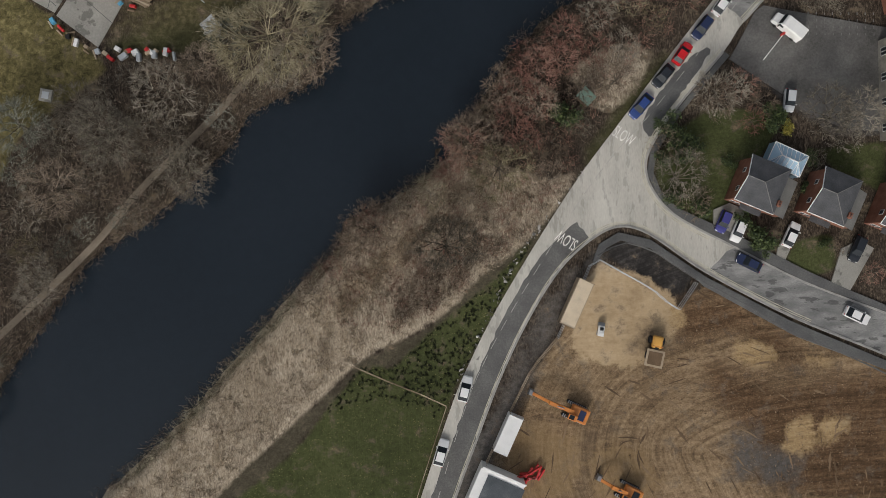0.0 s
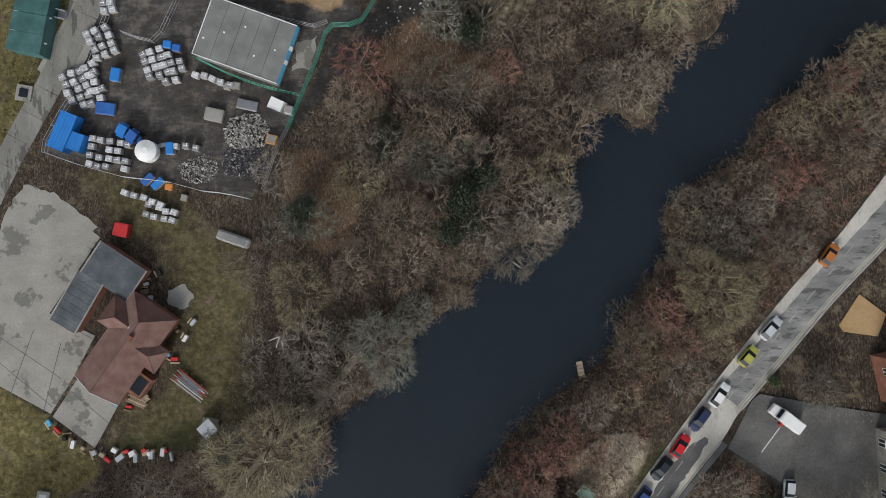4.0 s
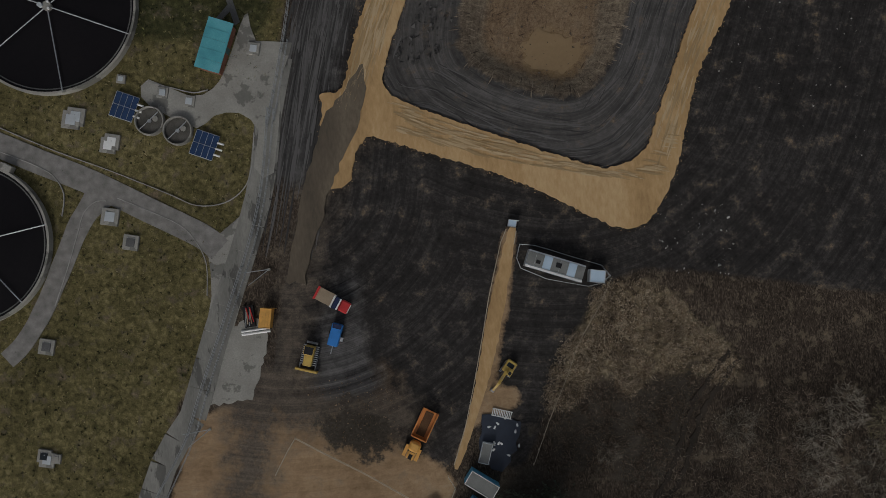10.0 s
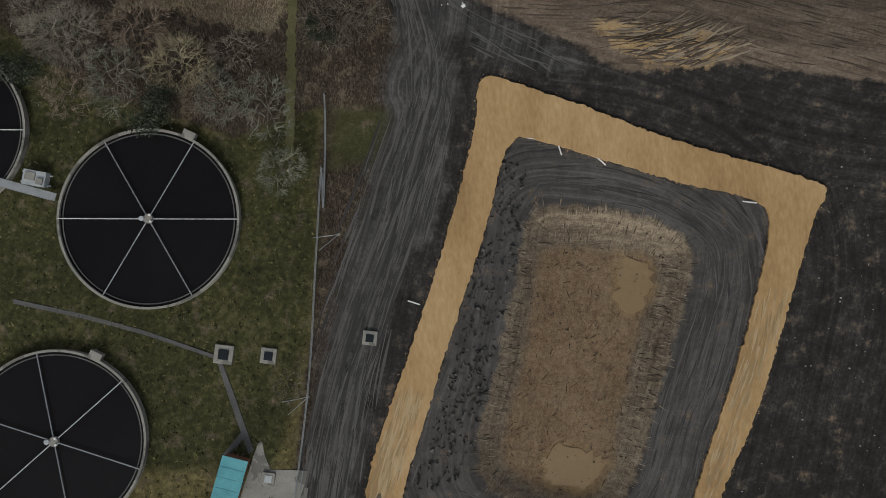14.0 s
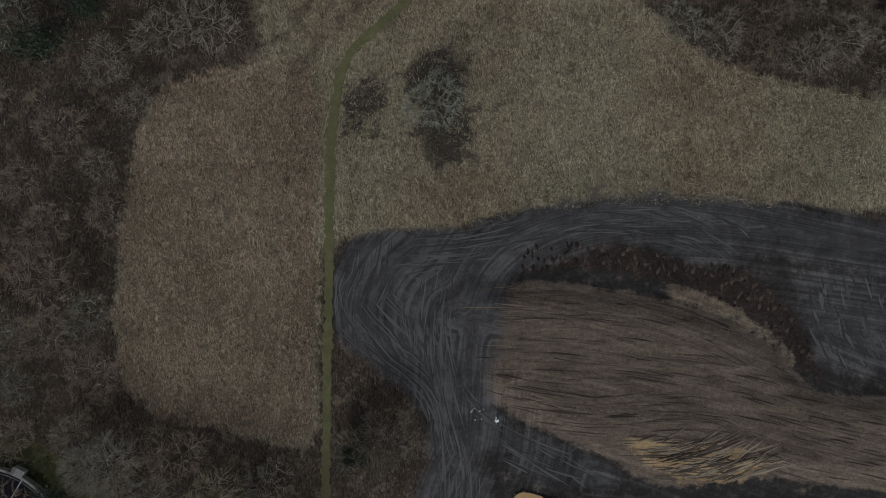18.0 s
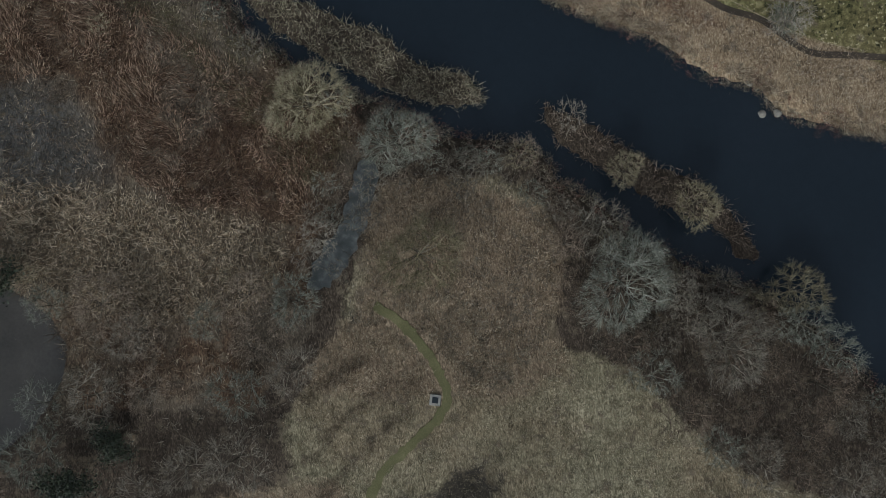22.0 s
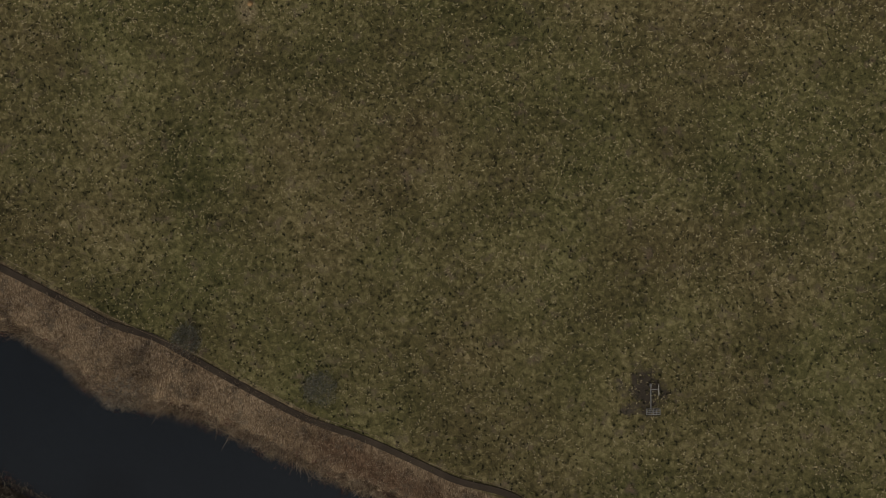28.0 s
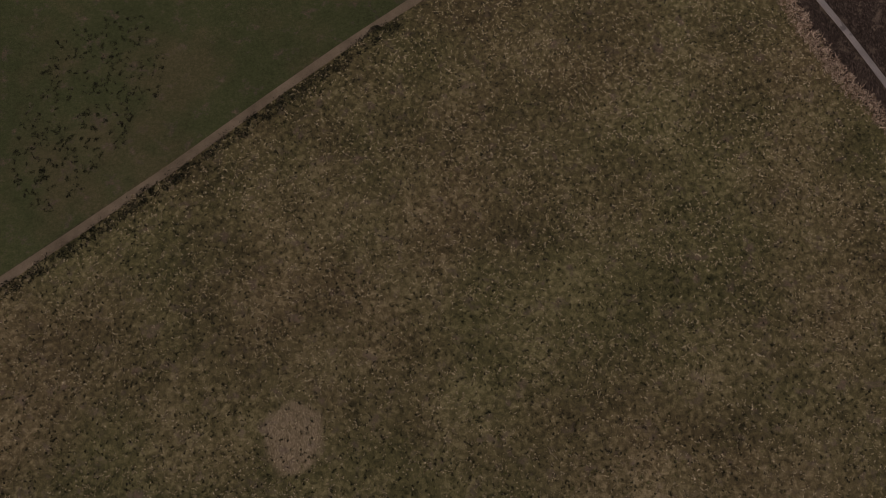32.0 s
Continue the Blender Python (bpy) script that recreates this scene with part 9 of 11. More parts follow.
def excavator(x, y, turn, label, mat, reach=7.5, s=1.0, cab_mat=None, z=None):
    """A tracked digger with its arm stretched along its own +x."""
    t = thing("excavator", label, "excavator", x, y, turn, z, "earth movers")
    tracks(t, 3.6 * s, 2.3 * s, 0.55 * s, 0.8 * s)
    P("house", mat, t, (-0.6 * s, 0, 1.35 * s, 2.9 * s, 2.4 * s, 0.9 * s, dict(bevel=0.12 * s)))
    P("counterweight", mat, t, (-1.85 * s, 0, 1.4 * s, 0.6 * s, 2.4 * s, 1.0 * s, dict(bevel=0.15 * s)))
    P("engine_cover", cab_mat or DARK_GLASS, t, (-1.05 * s, 0, 1.85 * s, 1.0 * s, 1.6 * s, 0.15 * s))
    cb = P("cab", mat, t, (0.35 * s, 0.7 * s, 1.9 * s, 1.5 * s, 0.95 * s, 1.5 * s, dict(bevel=0.08 * s)))
    P("cab_roof_glass", DARK_GLASS, cb, (0.5 * s, 0.7 * s, 2.67 * s, 0.8 * s, 0.7 * s, 0.05 * s))
    P("windscreen", DARK_GLASS, cb, (1.12 * s, 0.7 * s, 2.05 * s, 0.04 * s, 0.75 * s, 0.9 * s))
    part("boom", box(B(), 0.5 * s + reach * 0.28, -0.1, 2.5 * s, reach * 0.58, 0.6 * s, 0.55 * s, pitch=-12), mat, t)
    part("dipper", box(B(), reach * 0.78, -0.1, 2.0 * s, reach * 0.42, 0.46 * s, 0.42 * s, pitch=28), mat, t)
    part("ram", tube(B(), (0.8 * s, -0.1, 2.0 * s), (reach * 0.45, -0.1, 3.2 * s), 0.09 * s, 8), STEEL, t)
    P("bucket", STEEL, t, (reach, -0.1, 0.7 * s, 0.9 * s, 1.1 * s, 0.8 * s, dict(taper=0.25)))
    return t


excavator(*(19.81, -27.11), 154.8, "orange tracked excavator digging beside the road fence", ORANGE, 7.6, cab_mat=CAR_NAVY)
excavator(*(27.91, -40.18), 153.1, "orange excavator on the muddy site", ORANGE, 5.0)
excavator(*(16.02, 148.88), -128.1, "yellow mini excavator beside the sandy footway", YELLOW, 4.2, 0.7)


def dumper(x, y, turn, label, L=8.6, mat=ORANGE, cab=AMBER):
    """An articulated dump truck, cab along its own +x."""
    t = thing("dump_truck", label, "dump truck", x, y, turn, None, "earth movers")
    w = 2.7
    P("skip_floor", mat, t, (-L * 0.2, 0, 1.5, L * 0.52, w - 0.3, 0.12), label="rusty orange tipping body")
    for s in (-1, 1):
        P("skip_side", mat, t, (-L * 0.2, s * (w / 2 - 0.1), 2.0, L * 0.54, 0.16, 1.1))
    P("skip_front", mat, t, (L * 0.07, 0, 2.1, 0.16, w - 0.1, 1.3))
    P("chassis", RUBBER, t, (0, 0, 1.0, L * 0.95, 1.1, 0.4))
    P("load", material("wet_soil_load", ((0.08, 0.04, 0.02), (0.13, 0.07, 0.035), (0.2, 0.12, 0.06)), scale=3), t, (-L * 0.2, 0, 1.62, L * 0.46, w * 0.5, 0.15, dict(bevel=0.05)))
    cb = P("cab", cab, t, (L * 0.24, 0, 2.0, 1.7, 1.8, 1.7, dict(bevel=0.35)))
    P("windscreen", DARK_GLASS, cb, (L * 0.24 + 0.86, 0, 2.2, 0.05, 1.4, 0.8))
    P("bonnet", cab, t, (L * 0.4, 0, 1.6, 1.7, 1.3, 0.9, dict(bevel=0.15)))
    P("grille", RUBBER, t, (L * 0.4 + 0.4, 0, 2.06, 0.8, 0.6, 0.06))
    for s in (-1, 1):
        P("mudguard", cab, t, (L * 0.38, s * 1.05, 1.55, 1.9, 0.5, 0.14))
        for x in (L * 0.34, -L * 0.14, -L * 0.34):
            part("wheel", tube(B(), (x, s * 0.95, 0.75), (x, s * 1.4, 0.75), 0.75, 14), RUBBER, t)
    return t


dumper(*(1.44, 139.88), -119.0, "orange articulated dump truck with an empty tipping body")
t = thing("site_dumper", "small orange site dumper with a square soil skip", "dumper", *(32.98, -17.35), 76.2)
P("skip", TIMBER, t, (-1.5, 0, 1.2, 2.3, 2.4, 0.9, dict(taper=-0.2)))
P("soil", material("dumped_soil", ((0.09, 0.06, 0.035), (0.15, 0.1, 0.06), (0.2, 0.14, 0.09)), scale=4), t, (-1.5, 0, 1.66, 2.1, 2.2, 0.12))
P("engine", AMBER, t, (1.1, 0, 1.2, 2.0, 1.6, 0.9, dict(bevel=0.2)))
P("seat", RUBBER, t, (0.1, 0, 1.4, 0.5, 0.6, 0.5))
P("roll_bar", ORANGE, t, (0.5, 0, 2.4, 0.12, 1.4, 0.1), (0.5, 0.65, 1.8, 0.1, 0.1, 1.2), (0.5, -0.65, 1.8, 0.1, 0.1, 1.2))
for sx in (-1.3, 1.3):
    for s in (-1, 1):
        part("wheel", tube(B(), (sx, s * 0.85, 0.6), (sx, s * 1.2, 0.6), 0.6, 12), RUBBER, t)
t = thing("bulldozer", "sandy yellow bulldozer with a wide blade", "bulldozer", *(-15.25, 153.42), -106.5)
tracks(t, 3.6, 2.0, 0.6, 0.9)
P("body", YELLOW, t, (0.4, 0, 1.3, 2.6, 1.4, 1.0, dict(bevel=0.1)))
cb = P("cab", YELLOW, t, (-0.9, 0, 2.0, 1.4, 1.6, 1.6, dict(bevel=0.1)))
P("cab_roof", RUBBER, cb, (-0.9, 0, 2.83, 1.2, 1.4, 0.08))
P("blade", YELLOW, t, (2.5, 0, 0.7, 0.3, 3.6, 1.1))
for s in (-1, 1):
    part("push_arm", tube(B(), (0, s * 1.25, 0.5), (2.4, s * 1.25, 0.5), 0.12, 6), STEEL, t)
P("ripper", STEEL, t, (-2.0, 0, 0.8, 0.3, 1.8, 0.4))


def tractor(x, y, turn, label, mat):
    t = thing("tractor", label, "tractor", x, y, turn)
    P("bonnet", mat, t, (1.2, 0, 1.35, 2.0, 0.9, 0.8, dict(bevel=0.12)))
    cb = P("cab", mat, t, (-0.5, 0, 1.9, 1.4, 1.5, 1.5, dict(bevel=0.12)))
    P("cab_roof", mat, cb, (-0.5, 0, 2.7, 1.5, 1.6, 0.1))
    P("windscreen", DARK_GLASS, cb, (0.22, 0, 2.0, 0.05, 1.2, 0.9))
    for s in (-1, 1):
        part("rear_wheel", tube(B(), (-0.7, s * 0.75, 0.85), (-0.7, s * 1.2, 0.85), 0.85, 14), RUBBER, t)
        part("front_wheel", tube(B(), (1.7, s * 0.7, 0.55), (1.7, s * 1.05, 0.55), 0.55, 12), RUBBER, t)
        P("mudguard", mat, t, (-0.7, s * 0.95, 1.75, 1.3, 0.5, 0.1))


t = thing("recovery_truck", "red and white truck with a flat bed and blue cab panel", "truck", *(-11.05, 161.82), -31.4)
P("flat_bed", TIMBER, t, (-1.3, 0, 1.0, 2.8, 2.1, 0.2))
P("tail_rail", RED, t, (-2.75, 0, 1.2, 0.35, 2.2, 0.5))
P("head_board", WHITE, t, (0.2, 0, 1.4, 0.3, 2.1, 0.9))
cb = P("cab", CAR_NAVY, t, (0.85, 0, 1.5, 1.0, 2.0, 1.3, dict(bevel=0.1)))
P("cab_stripe", WHITE, cb, (1.3, 0, 2.16, 0.25, 1.9, 0.05))
P("bonnet", RED, t, (2.2, 0, 1.2, 1.7, 1.9, 0.7, dict(bevel=0.2)))
P("grille", WHITE, t, (2.9, 0, 1.2, 0.3, 1.4, 0.5))
for sx in (-1.8, 2.0):
    for s in (-1, 1):
        part("wheel", tube(B(), (sx, s * 0.7, 0.5), (sx, s * 1.05, 0.5), 0.5, 12), RUBBER, t)
t = thing("fuel_bowser", "bright blue fuel bowser trailer with a tow bar", "trailer", *(-11.06, 156.06), -109.3)
P("tank", BLUE_BRIGHT, t, (-0.3, 0, 1.0, 3.6, 1.7, 1.3, dict(bevel=0.12)))
P("tank_lid", CAR_NAVY, t, (-1.7, 0, 1.7, 0.7, 1.4, 0.12))
part("tow_bar", tube(B(), (1.5, 0, 0.5), (2.9, 0, 0.4), 0.08, 6), STEEL, t)
for s in (-1, 1):
    part("wheel", tube(B(), (-0.4, s * 0.8, 0.45), (-0.4, s * 1.1, 0.45), 0.45, 12), RUBBER, t)
P("pump_box", PALE_GREY, t, (0.2, 1.15, 0.9, 0.6, 0.4, 0.6))
t = thing("site_store", "dark framed stillage of tools beside a yellow cabin", "store", *(-24.59, 160.19), 5)
P("base", RUBBER, t, (0, 0, 0.3, 1.7, 3.4, 0.6))
for k in range(6):
    P("tool_bundle", (STEEL, TIMBER, RED)[k % 3], t, (-0.5 + 0.2 * k, 0.3 * (k % 3 - 1), 0.7, 0.14, 2.4, 0.16, dict(turn=8 * (k % 3 - 1))))
cabin("small yellow steel cabin beside the works fence", [(-22.4, 161.5), (-20.6, 161.2), (-21.0, 158.1)], 2.0, AMBER, AMBER, name="container", ribs=4)
t = thing("pipe_stack", "two white plastic pipes lying on the ground", "pipes", *(-23.74, 157.75), 4.0)
for s in (-0.25, 0.25):
    part("pipe", tube(B(), (-2.3, s, 0.2), (2.3, s, 0.2), 0.2, 10), WHITE, t)


def roller(x, y, turn, label):
    t = thing("mini_roller", label, "roller", x, y, turn)
    part("drum", tube(B(), (0.7, -0.5, 0.4), (0.7, 0.5, 0.4), 0.4, 14), STEEL, t)
    part("rear_drum", tube(B(), (-0.7, -0.5, 0.4), (-0.7, 0.5, 0.4), 0.4, 14), STEEL, t)
    P("body", WHITE, t, (-0.2, 0, 0.85, 1.6, 1.0, 0.5, dict(bevel=0.1)))
    P("seat", RUBBER, t, (0.1, 0, 1.2, 0.5, 0.5, 0.4))
    P("bonnet", WHITE, t, (-0.8, 0, 1.1, 0.6, 0.9, 0.2))


roller(*(2.47, 128.31), 30, "small white site roller on the sand")
roller(*(-34.50, 115.57), 70, "small white plate roller beside the concrete")
roller(*(24.43, -14.02), 80, "small grey and blue compactor on the sand")

# lorry-like settlement unit inside its rail fence
c, L, W, turn = quad_frame(None, [(20.7, 167.7), (29.4, 164.4), (28.5, 161.8)], 2.6)
t = thing("settlement_unit", "long grey steel settlement unit with a ribbed top", "tank", c[0], c[1], turn)
P("body", PALE_GREY, t, (0, 0, 1.2, L, W, 2.4))
for i in range(7):
    P("lid", (GREY_ROOF, CABIN_ROOF)[i % 3 == 2], t, (-L / 2 + L * (i + 0.5) / 7, 0.1, 2.45 + 0.02 * (i % 2), L / 7 - 0.05, W - 0.7, 0.1))
P("walk_edge", WHITE, t, (0, -W / 2 + 0.15, 2.5, L, 0.3, 0.12))
P("hatch", RUBBER, t, (L * 0.05, 0.2, 2.53, 0.9, 0.8, 0.06), (-L * 0.3, -0.2, 2.53, 0.7, 0.6, 0.06))
cabin("small grey pump cabin beside the settlement unit", [(30.1, 163.8), (32.5, 163.4), (32.2, 161.4)], 2.2, CABIN_ROOF, PALE_GREY)
fence("rail_fence", "steel crowd barrier round the settlement unit", [(19.4, 168.6), (22.0, 168.2), (27.3, 166.1), (32.5, 164.2), (33.7, 162.1), (30.6, 160.9), (23.4, 162.7), (18.4, 165.2), (19.4, 168.6)], 2.2, 1.1, GALV, (0.4, 1.05), rail=0.04)
cabin("grey square pump box on the black soil", [(17.9, 172.7), (19.2, 172.4), (19.0, 171.3)], 1.0, CABIN_ROOF, PALE_GREY, name="kiosk")
tarp = sheet("tarpaulin", ragged([(11.4, 141.7), (13.5, 141.9), (17.7, 140.2), (16.5, 135.9), (13.9, 132.5), (12.4, 133.3), (10.6, 136.3)], 0.15, 0.9, 17), 0.22, paint("dark_blue_tarpaulin", (0.02, 0.028, 0.045), rough=0.4, wear=0.4), "dark blue tarpaulin pinned to the ground", 0.4, "tarpaulin")
g = thing("cattle_grid", "white steel wheel-wash grid on the sand", "grid", *(14.60, 141.79), -16.5)
for i in range(12):
    P("bar", WHITE, g, (-1.5 + 0.27 * i, 0, 0.18, 0.12, 1.1, 0.12))
for s in (-1, 1):
    P("frame", WHITE, g, (0, s * 0.55, 0.14, 3.3, 0.12, 0.2))

# ---------------------------------------------------------------- builders yard
pallet = new("block_pallet")
tagged(pallet, "plastic-wrapped stack of grey concrete blocks on a pallet", "pallet", group="pallets of blocks")
P("pallet_base", TIMBER, pallet, (0, 0, 0.07, 1.15, 1.0, 0.14))
P("wrapped_load", BLOCK, pallet, (0, 0, 0.62, 1.1, 0.96, 0.95, dict(bevel=0.05)))
P("wrap_fold", WHITE, pallet, (0, 0, 1.11, 0.7, 0.1, 0.04), (0.2, 0.1, 1.11, 0.1, 0.6, 0.04))
made = [0]


def stacks(at, along_deg, cols, rows, dx=1.45, dy=1.35, seed=0, skip=0.0):
    r = np.random.default_rng(seed)
    for i in range(cols):
        for j in range(rows):
            if r.random() < skip:
                continue
            a = radians(along_deg)
            u, v = i * dx + r.normal(0, 0.12), j * dy + r.normal(0, 0.12)
            x, y = at[0] + u * math.cos(a) - v * math.sin(a), at[1] + u * math.sin(a) + v * math.cos(a)
            m = pose(x, y, float(ground_z(x, y)[0]), 0, 0, along_deg + r.normal(0, 6))
            if made[0] == 0:
                pallet.matrix_world = m
            else:
                copy_thing(pallet, m)
            made[0] += 1


stacks((-50.49, 103.60), 5, 2, 5, seed=1)
stacks((-51.86, 96.19), 20, 3, 4, seed=2)
stacks((-55.81, 88.22), 18, 4, 5, seed=3, skip=0.1)
stacks((-52.77, 90.77), 18, 2, 4, seed=13, skip=0.2)
stacks((-43.47, 92.50), 15, 3, 4, seed=4, skip=0.1)
stacks((-40.86, 91.88), 12, 3, 4, seed=5, skip=0.15)
stacks((-36.24, 92.98), -22, 5, 1, seed=6)
stacks((-53.80, 79.20), -12, 5, 4, seed=7, skip=0.1)
stacks((-48.13, 74.33), -22, 5, 1, seed=8)
stacks((-44.95, 70.80), -20, 4, 2, seed=9)
stacks((-39.85, 81.37), -8, 3, 1, 1.7, seed=10)
BLUE_TARP = paint("blue_tarp", (0.03, 0.12, 0.4), rough=0.5, wear=0.35)
for k, (at, sx, sy, h, tn) in enumerate((((-40.37, 97.69), 1.4, 1.2, 1.3, -10), ((-38.95, 97.06), 1.4, 1.2, 1.3, -10), ((-49.00, 93.28), 1.6, 2.2, 1.1, -12), ((-50.91, 87.93), 3.2, 2.0, 0.9, -10), ((-40.69, 80.96), 1.3, 2.0, 1.2, 0), ((-44.67, 76.21), 2.2, 1.2, 0.8, 40), ((-43.07, 75.48), 2.2, 1.2, 0.8, 40))):
    t = thing("blue_bin", "blue tarpaulin-covered crate in the yard", "crate", at[0], at[1], tn, None, "blue crates")
    P("crate", TIMBER, t, (0, 0, h * 0.4, sx * 0.94, sy * 0.94, h * 0.8))
    P("cover", (BLUE_BRIGHT, BLUE_TARP)[k % 2], t, (0, 0, h * 0.8, sx, sy, h * 0.45, dict(bevel=0.12)))
tractor(*(-47.20, 83.71), -29.8, "blue tractor standing in the builders yard", BLUE_BRIGHT)
tractor(*(-45.71, 82.62), -35.2, "small blue forklift beside the tractor", BLUE_TARP)
t = thing("cement_silo", "white cement mixer silo on a steel trailer", "silo", *(-44.08, 80.53), 10)
part("tank", tube(B(), (0, 0, 0.8), (0, 0, 2.3), 1.75, 24), WHITE, t)
part("top", tube(B(), (0, 0, 2.3), (0, 0, 2.75), 1.75, 24, 0.5), WHITE, t)
for k in range(4):
    a = radians(45 + 90 * k)
    part("leg", tube(B(), (1.4 * math.cos(a), 1.4 * math.sin(a), -0.05), (1.4 * math.cos(a), 1.4 * math.sin(a), 0.9), 0.1, 6), STEEL, t)
P("chute", STEEL, t, (2.3, 0.6, 1.0, 1.6, 0.6, 0.3))
for k, (at, lab, m, sx, sy, h) in enumerate((((-33.50, 86.08), "grey steel skip with a flat load", CONCRETE, 3.0, 2.1, 0.9), ((-28.14, 87.49), "rusty steel trailer frame", STEEL, 3.4, 1.6, 0.6), ((-24.36, 81.62), "yellow mixer drum beside the fence", AMBER, 1.6, 1.5, 1.2), ((-29.70, 90.67), "pale rough stone block in the yard", CONCRETE, 1.2, 1.1, 0.8), ((-31.17, 90.58), "pale rough stone block in the yard", CONCRETE, 1.1, 1.1, 0.8), ((-41.28, 74.83), "orange plastic crate in the yard", ORANGE, 1.2, 1.1, 0.7), ((-38.93, 72.97), "small pale timber crate", TIMBER, 1.1, 1.1, 0.6), ((-49.03, 68.29), "bright red plastic skip on grass", RED, 2.3, 2.2, 1.4), ((-21.38, 86.17), "grey water tank beside the kiosk", PALE_GREY, 1.3, 1.3, 1.4))):
    t = thing("yard_crate", lab, "container", at[0], at[1], -15)
    P("tub", m, t, (0, 0, h / 2, sx, sy, h, dict(bevel=0.08)))
    P("inner", (RUBBLE, m)[k % 2], t, (0, 0, h + 0.01, sx * 0.8, sy * 0.8, 0.06))


def chunks(name, outline, n, lo, hi, mat, label, seed, heap=0.0):
    """Rough broken pieces over an outline, joined."""
    rng = np.random.default_rng(seed)
    c = scatter(outline, n, rng)
    d = np.clip(depth_in(outline, c[:, 0], c[:, 1]), 0, 4)
    z = ground_z(c[:, 0], c[:, 1]) + heap * d * rng.uniform(0, 1, len(c))
    s = rng.uniform(lo, hi, len(c)) * rng.uniform(0.5, 1, len(c))
    tet = rng.normal(0, 1, (len(c), 4, 3))
    tet /= np.linalg.norm(tet, axis=2)[:, :, None]
    v = tet * s[:, None, None] + np.stack([c[:, 0], c[:, 1], z + 0.3 * s], 1)[:, None, :]
    tri = np.concatenate([v[:, q] for q in ([0, 1, 2], [0, 2, 3], [0, 3, 1], [1, 3, 2])])
    # keep the corners of one piece together
    tri = tri.reshape(4, len(c), 3, 3).transpose(1, 0, 2, 3).reshape(-1, 3, 3)
    tagged(new(name, tri_mesh(name, tri, mat)), label, "rubble", kind="stuff")


chunks("rubble_heap", smooth([(-31.2, 85.4), (-27.0, 86.1), (-24.9, 83.7), (-25.5, 81.0), (-30.1, 80.3), (-32.0, 82.3)], 3), 900, 0.15, 0.5, RUBBLE, "heap of broken stone and concrete", 71, 0.35)
chunks("rubble_heap", smooth([(-39.3, 78.6), (-34.7, 79.7), (-33.4, 76.9), (-35.8, 75.2), (-39.0, 75.9)], 3), 600, 0.12, 0.4, RUBBLE, "heap of pale broken blocks", 72, 0.3)
chunks("rubble_heap", smooth([(-32.3, 80.5), (-25.5, 80.1), (-25.2, 77.3), (-29.4, 75.6), (-32.5, 76.8)], 3), 700, 0.12, 0.4, material("dark_rubble", ((0.06, 0.06, 0.08), (0.13, 0.13, 0.15), (0.3, 0.3, 0.3)), scale=4, island=0.8, bump=0), "heap of dark broken bricks and scrap", 73, 0.3)
chunks("litter", smooth([(-13.2, 88.4), (-1.1, 108.7), (9.0, 109.9), (5.8, 101.9), (-9.4, 91.8)], 3), 120, 0.08, 0.3, WHITE, "scraps of pale litter on the black soil", 74)
chunks("stones", smooth([(0.8, -22.3), (7.1, -9.7), (9.5, -4.3), (19.4, 8.1), (22.7, 12.1), (22.2, 10.8), (9.9, -5.2), (8.0, -10.2), (2.2, -23.3)], 2), 140, 0.2, 0.55, RUBBLE, "row of rough stones along the verge", 75)
chunks("litter", [(58.2, 253.0), (83.0, 249.3), (76.1, 178.3), (52.7, 193.0), (70.5, 235.4)], 160, 0.06, 0.28, RUBBLE, "scattered pale stones on the black soil", 76)
chunks("litter", [(39.3, 178.3), (55.3, 171.7), (52.6, 160.8), (43.5, 161.5)], 60, 0.1, 0.5, RUBBLE, "scraps of white debris on the black soil", 77)
chunks("stones", smooth([(9.9, 281.3), (16.1, 277.1), (16.7, 274.3), (12.3, 276.5)], 2), 14, 0.2, 0.5, WHITE, "a few white sacks on the track", 78)
for a, b in (((24.42, 253.77), (28.84, 252.78)), ((29.28, 252.66), (29.74, 250.50)), ((35.12, 249.99), (36.73, 248.30)), ((58.27, 240.62), (60.54, 240.16)), ((3.14, 229.33), (5.07, 228.53))):
    m = ((a[0] + b[0]) / 2, (a[1] + b[1]) / 2)
    ln = math.hypot(b[0] - a[0], b[1] - a[1])
    t = thing("white_post", "white marker board lying by the haul road", "board", m[0], m[1], math.degrees(math.atan2(b[1] - a[1], b[0] - a[0])))
    P("board", WHITE, t, (0, 0, 0.3, ln, 0.22, 0.12, dict(bevel=0.03)))
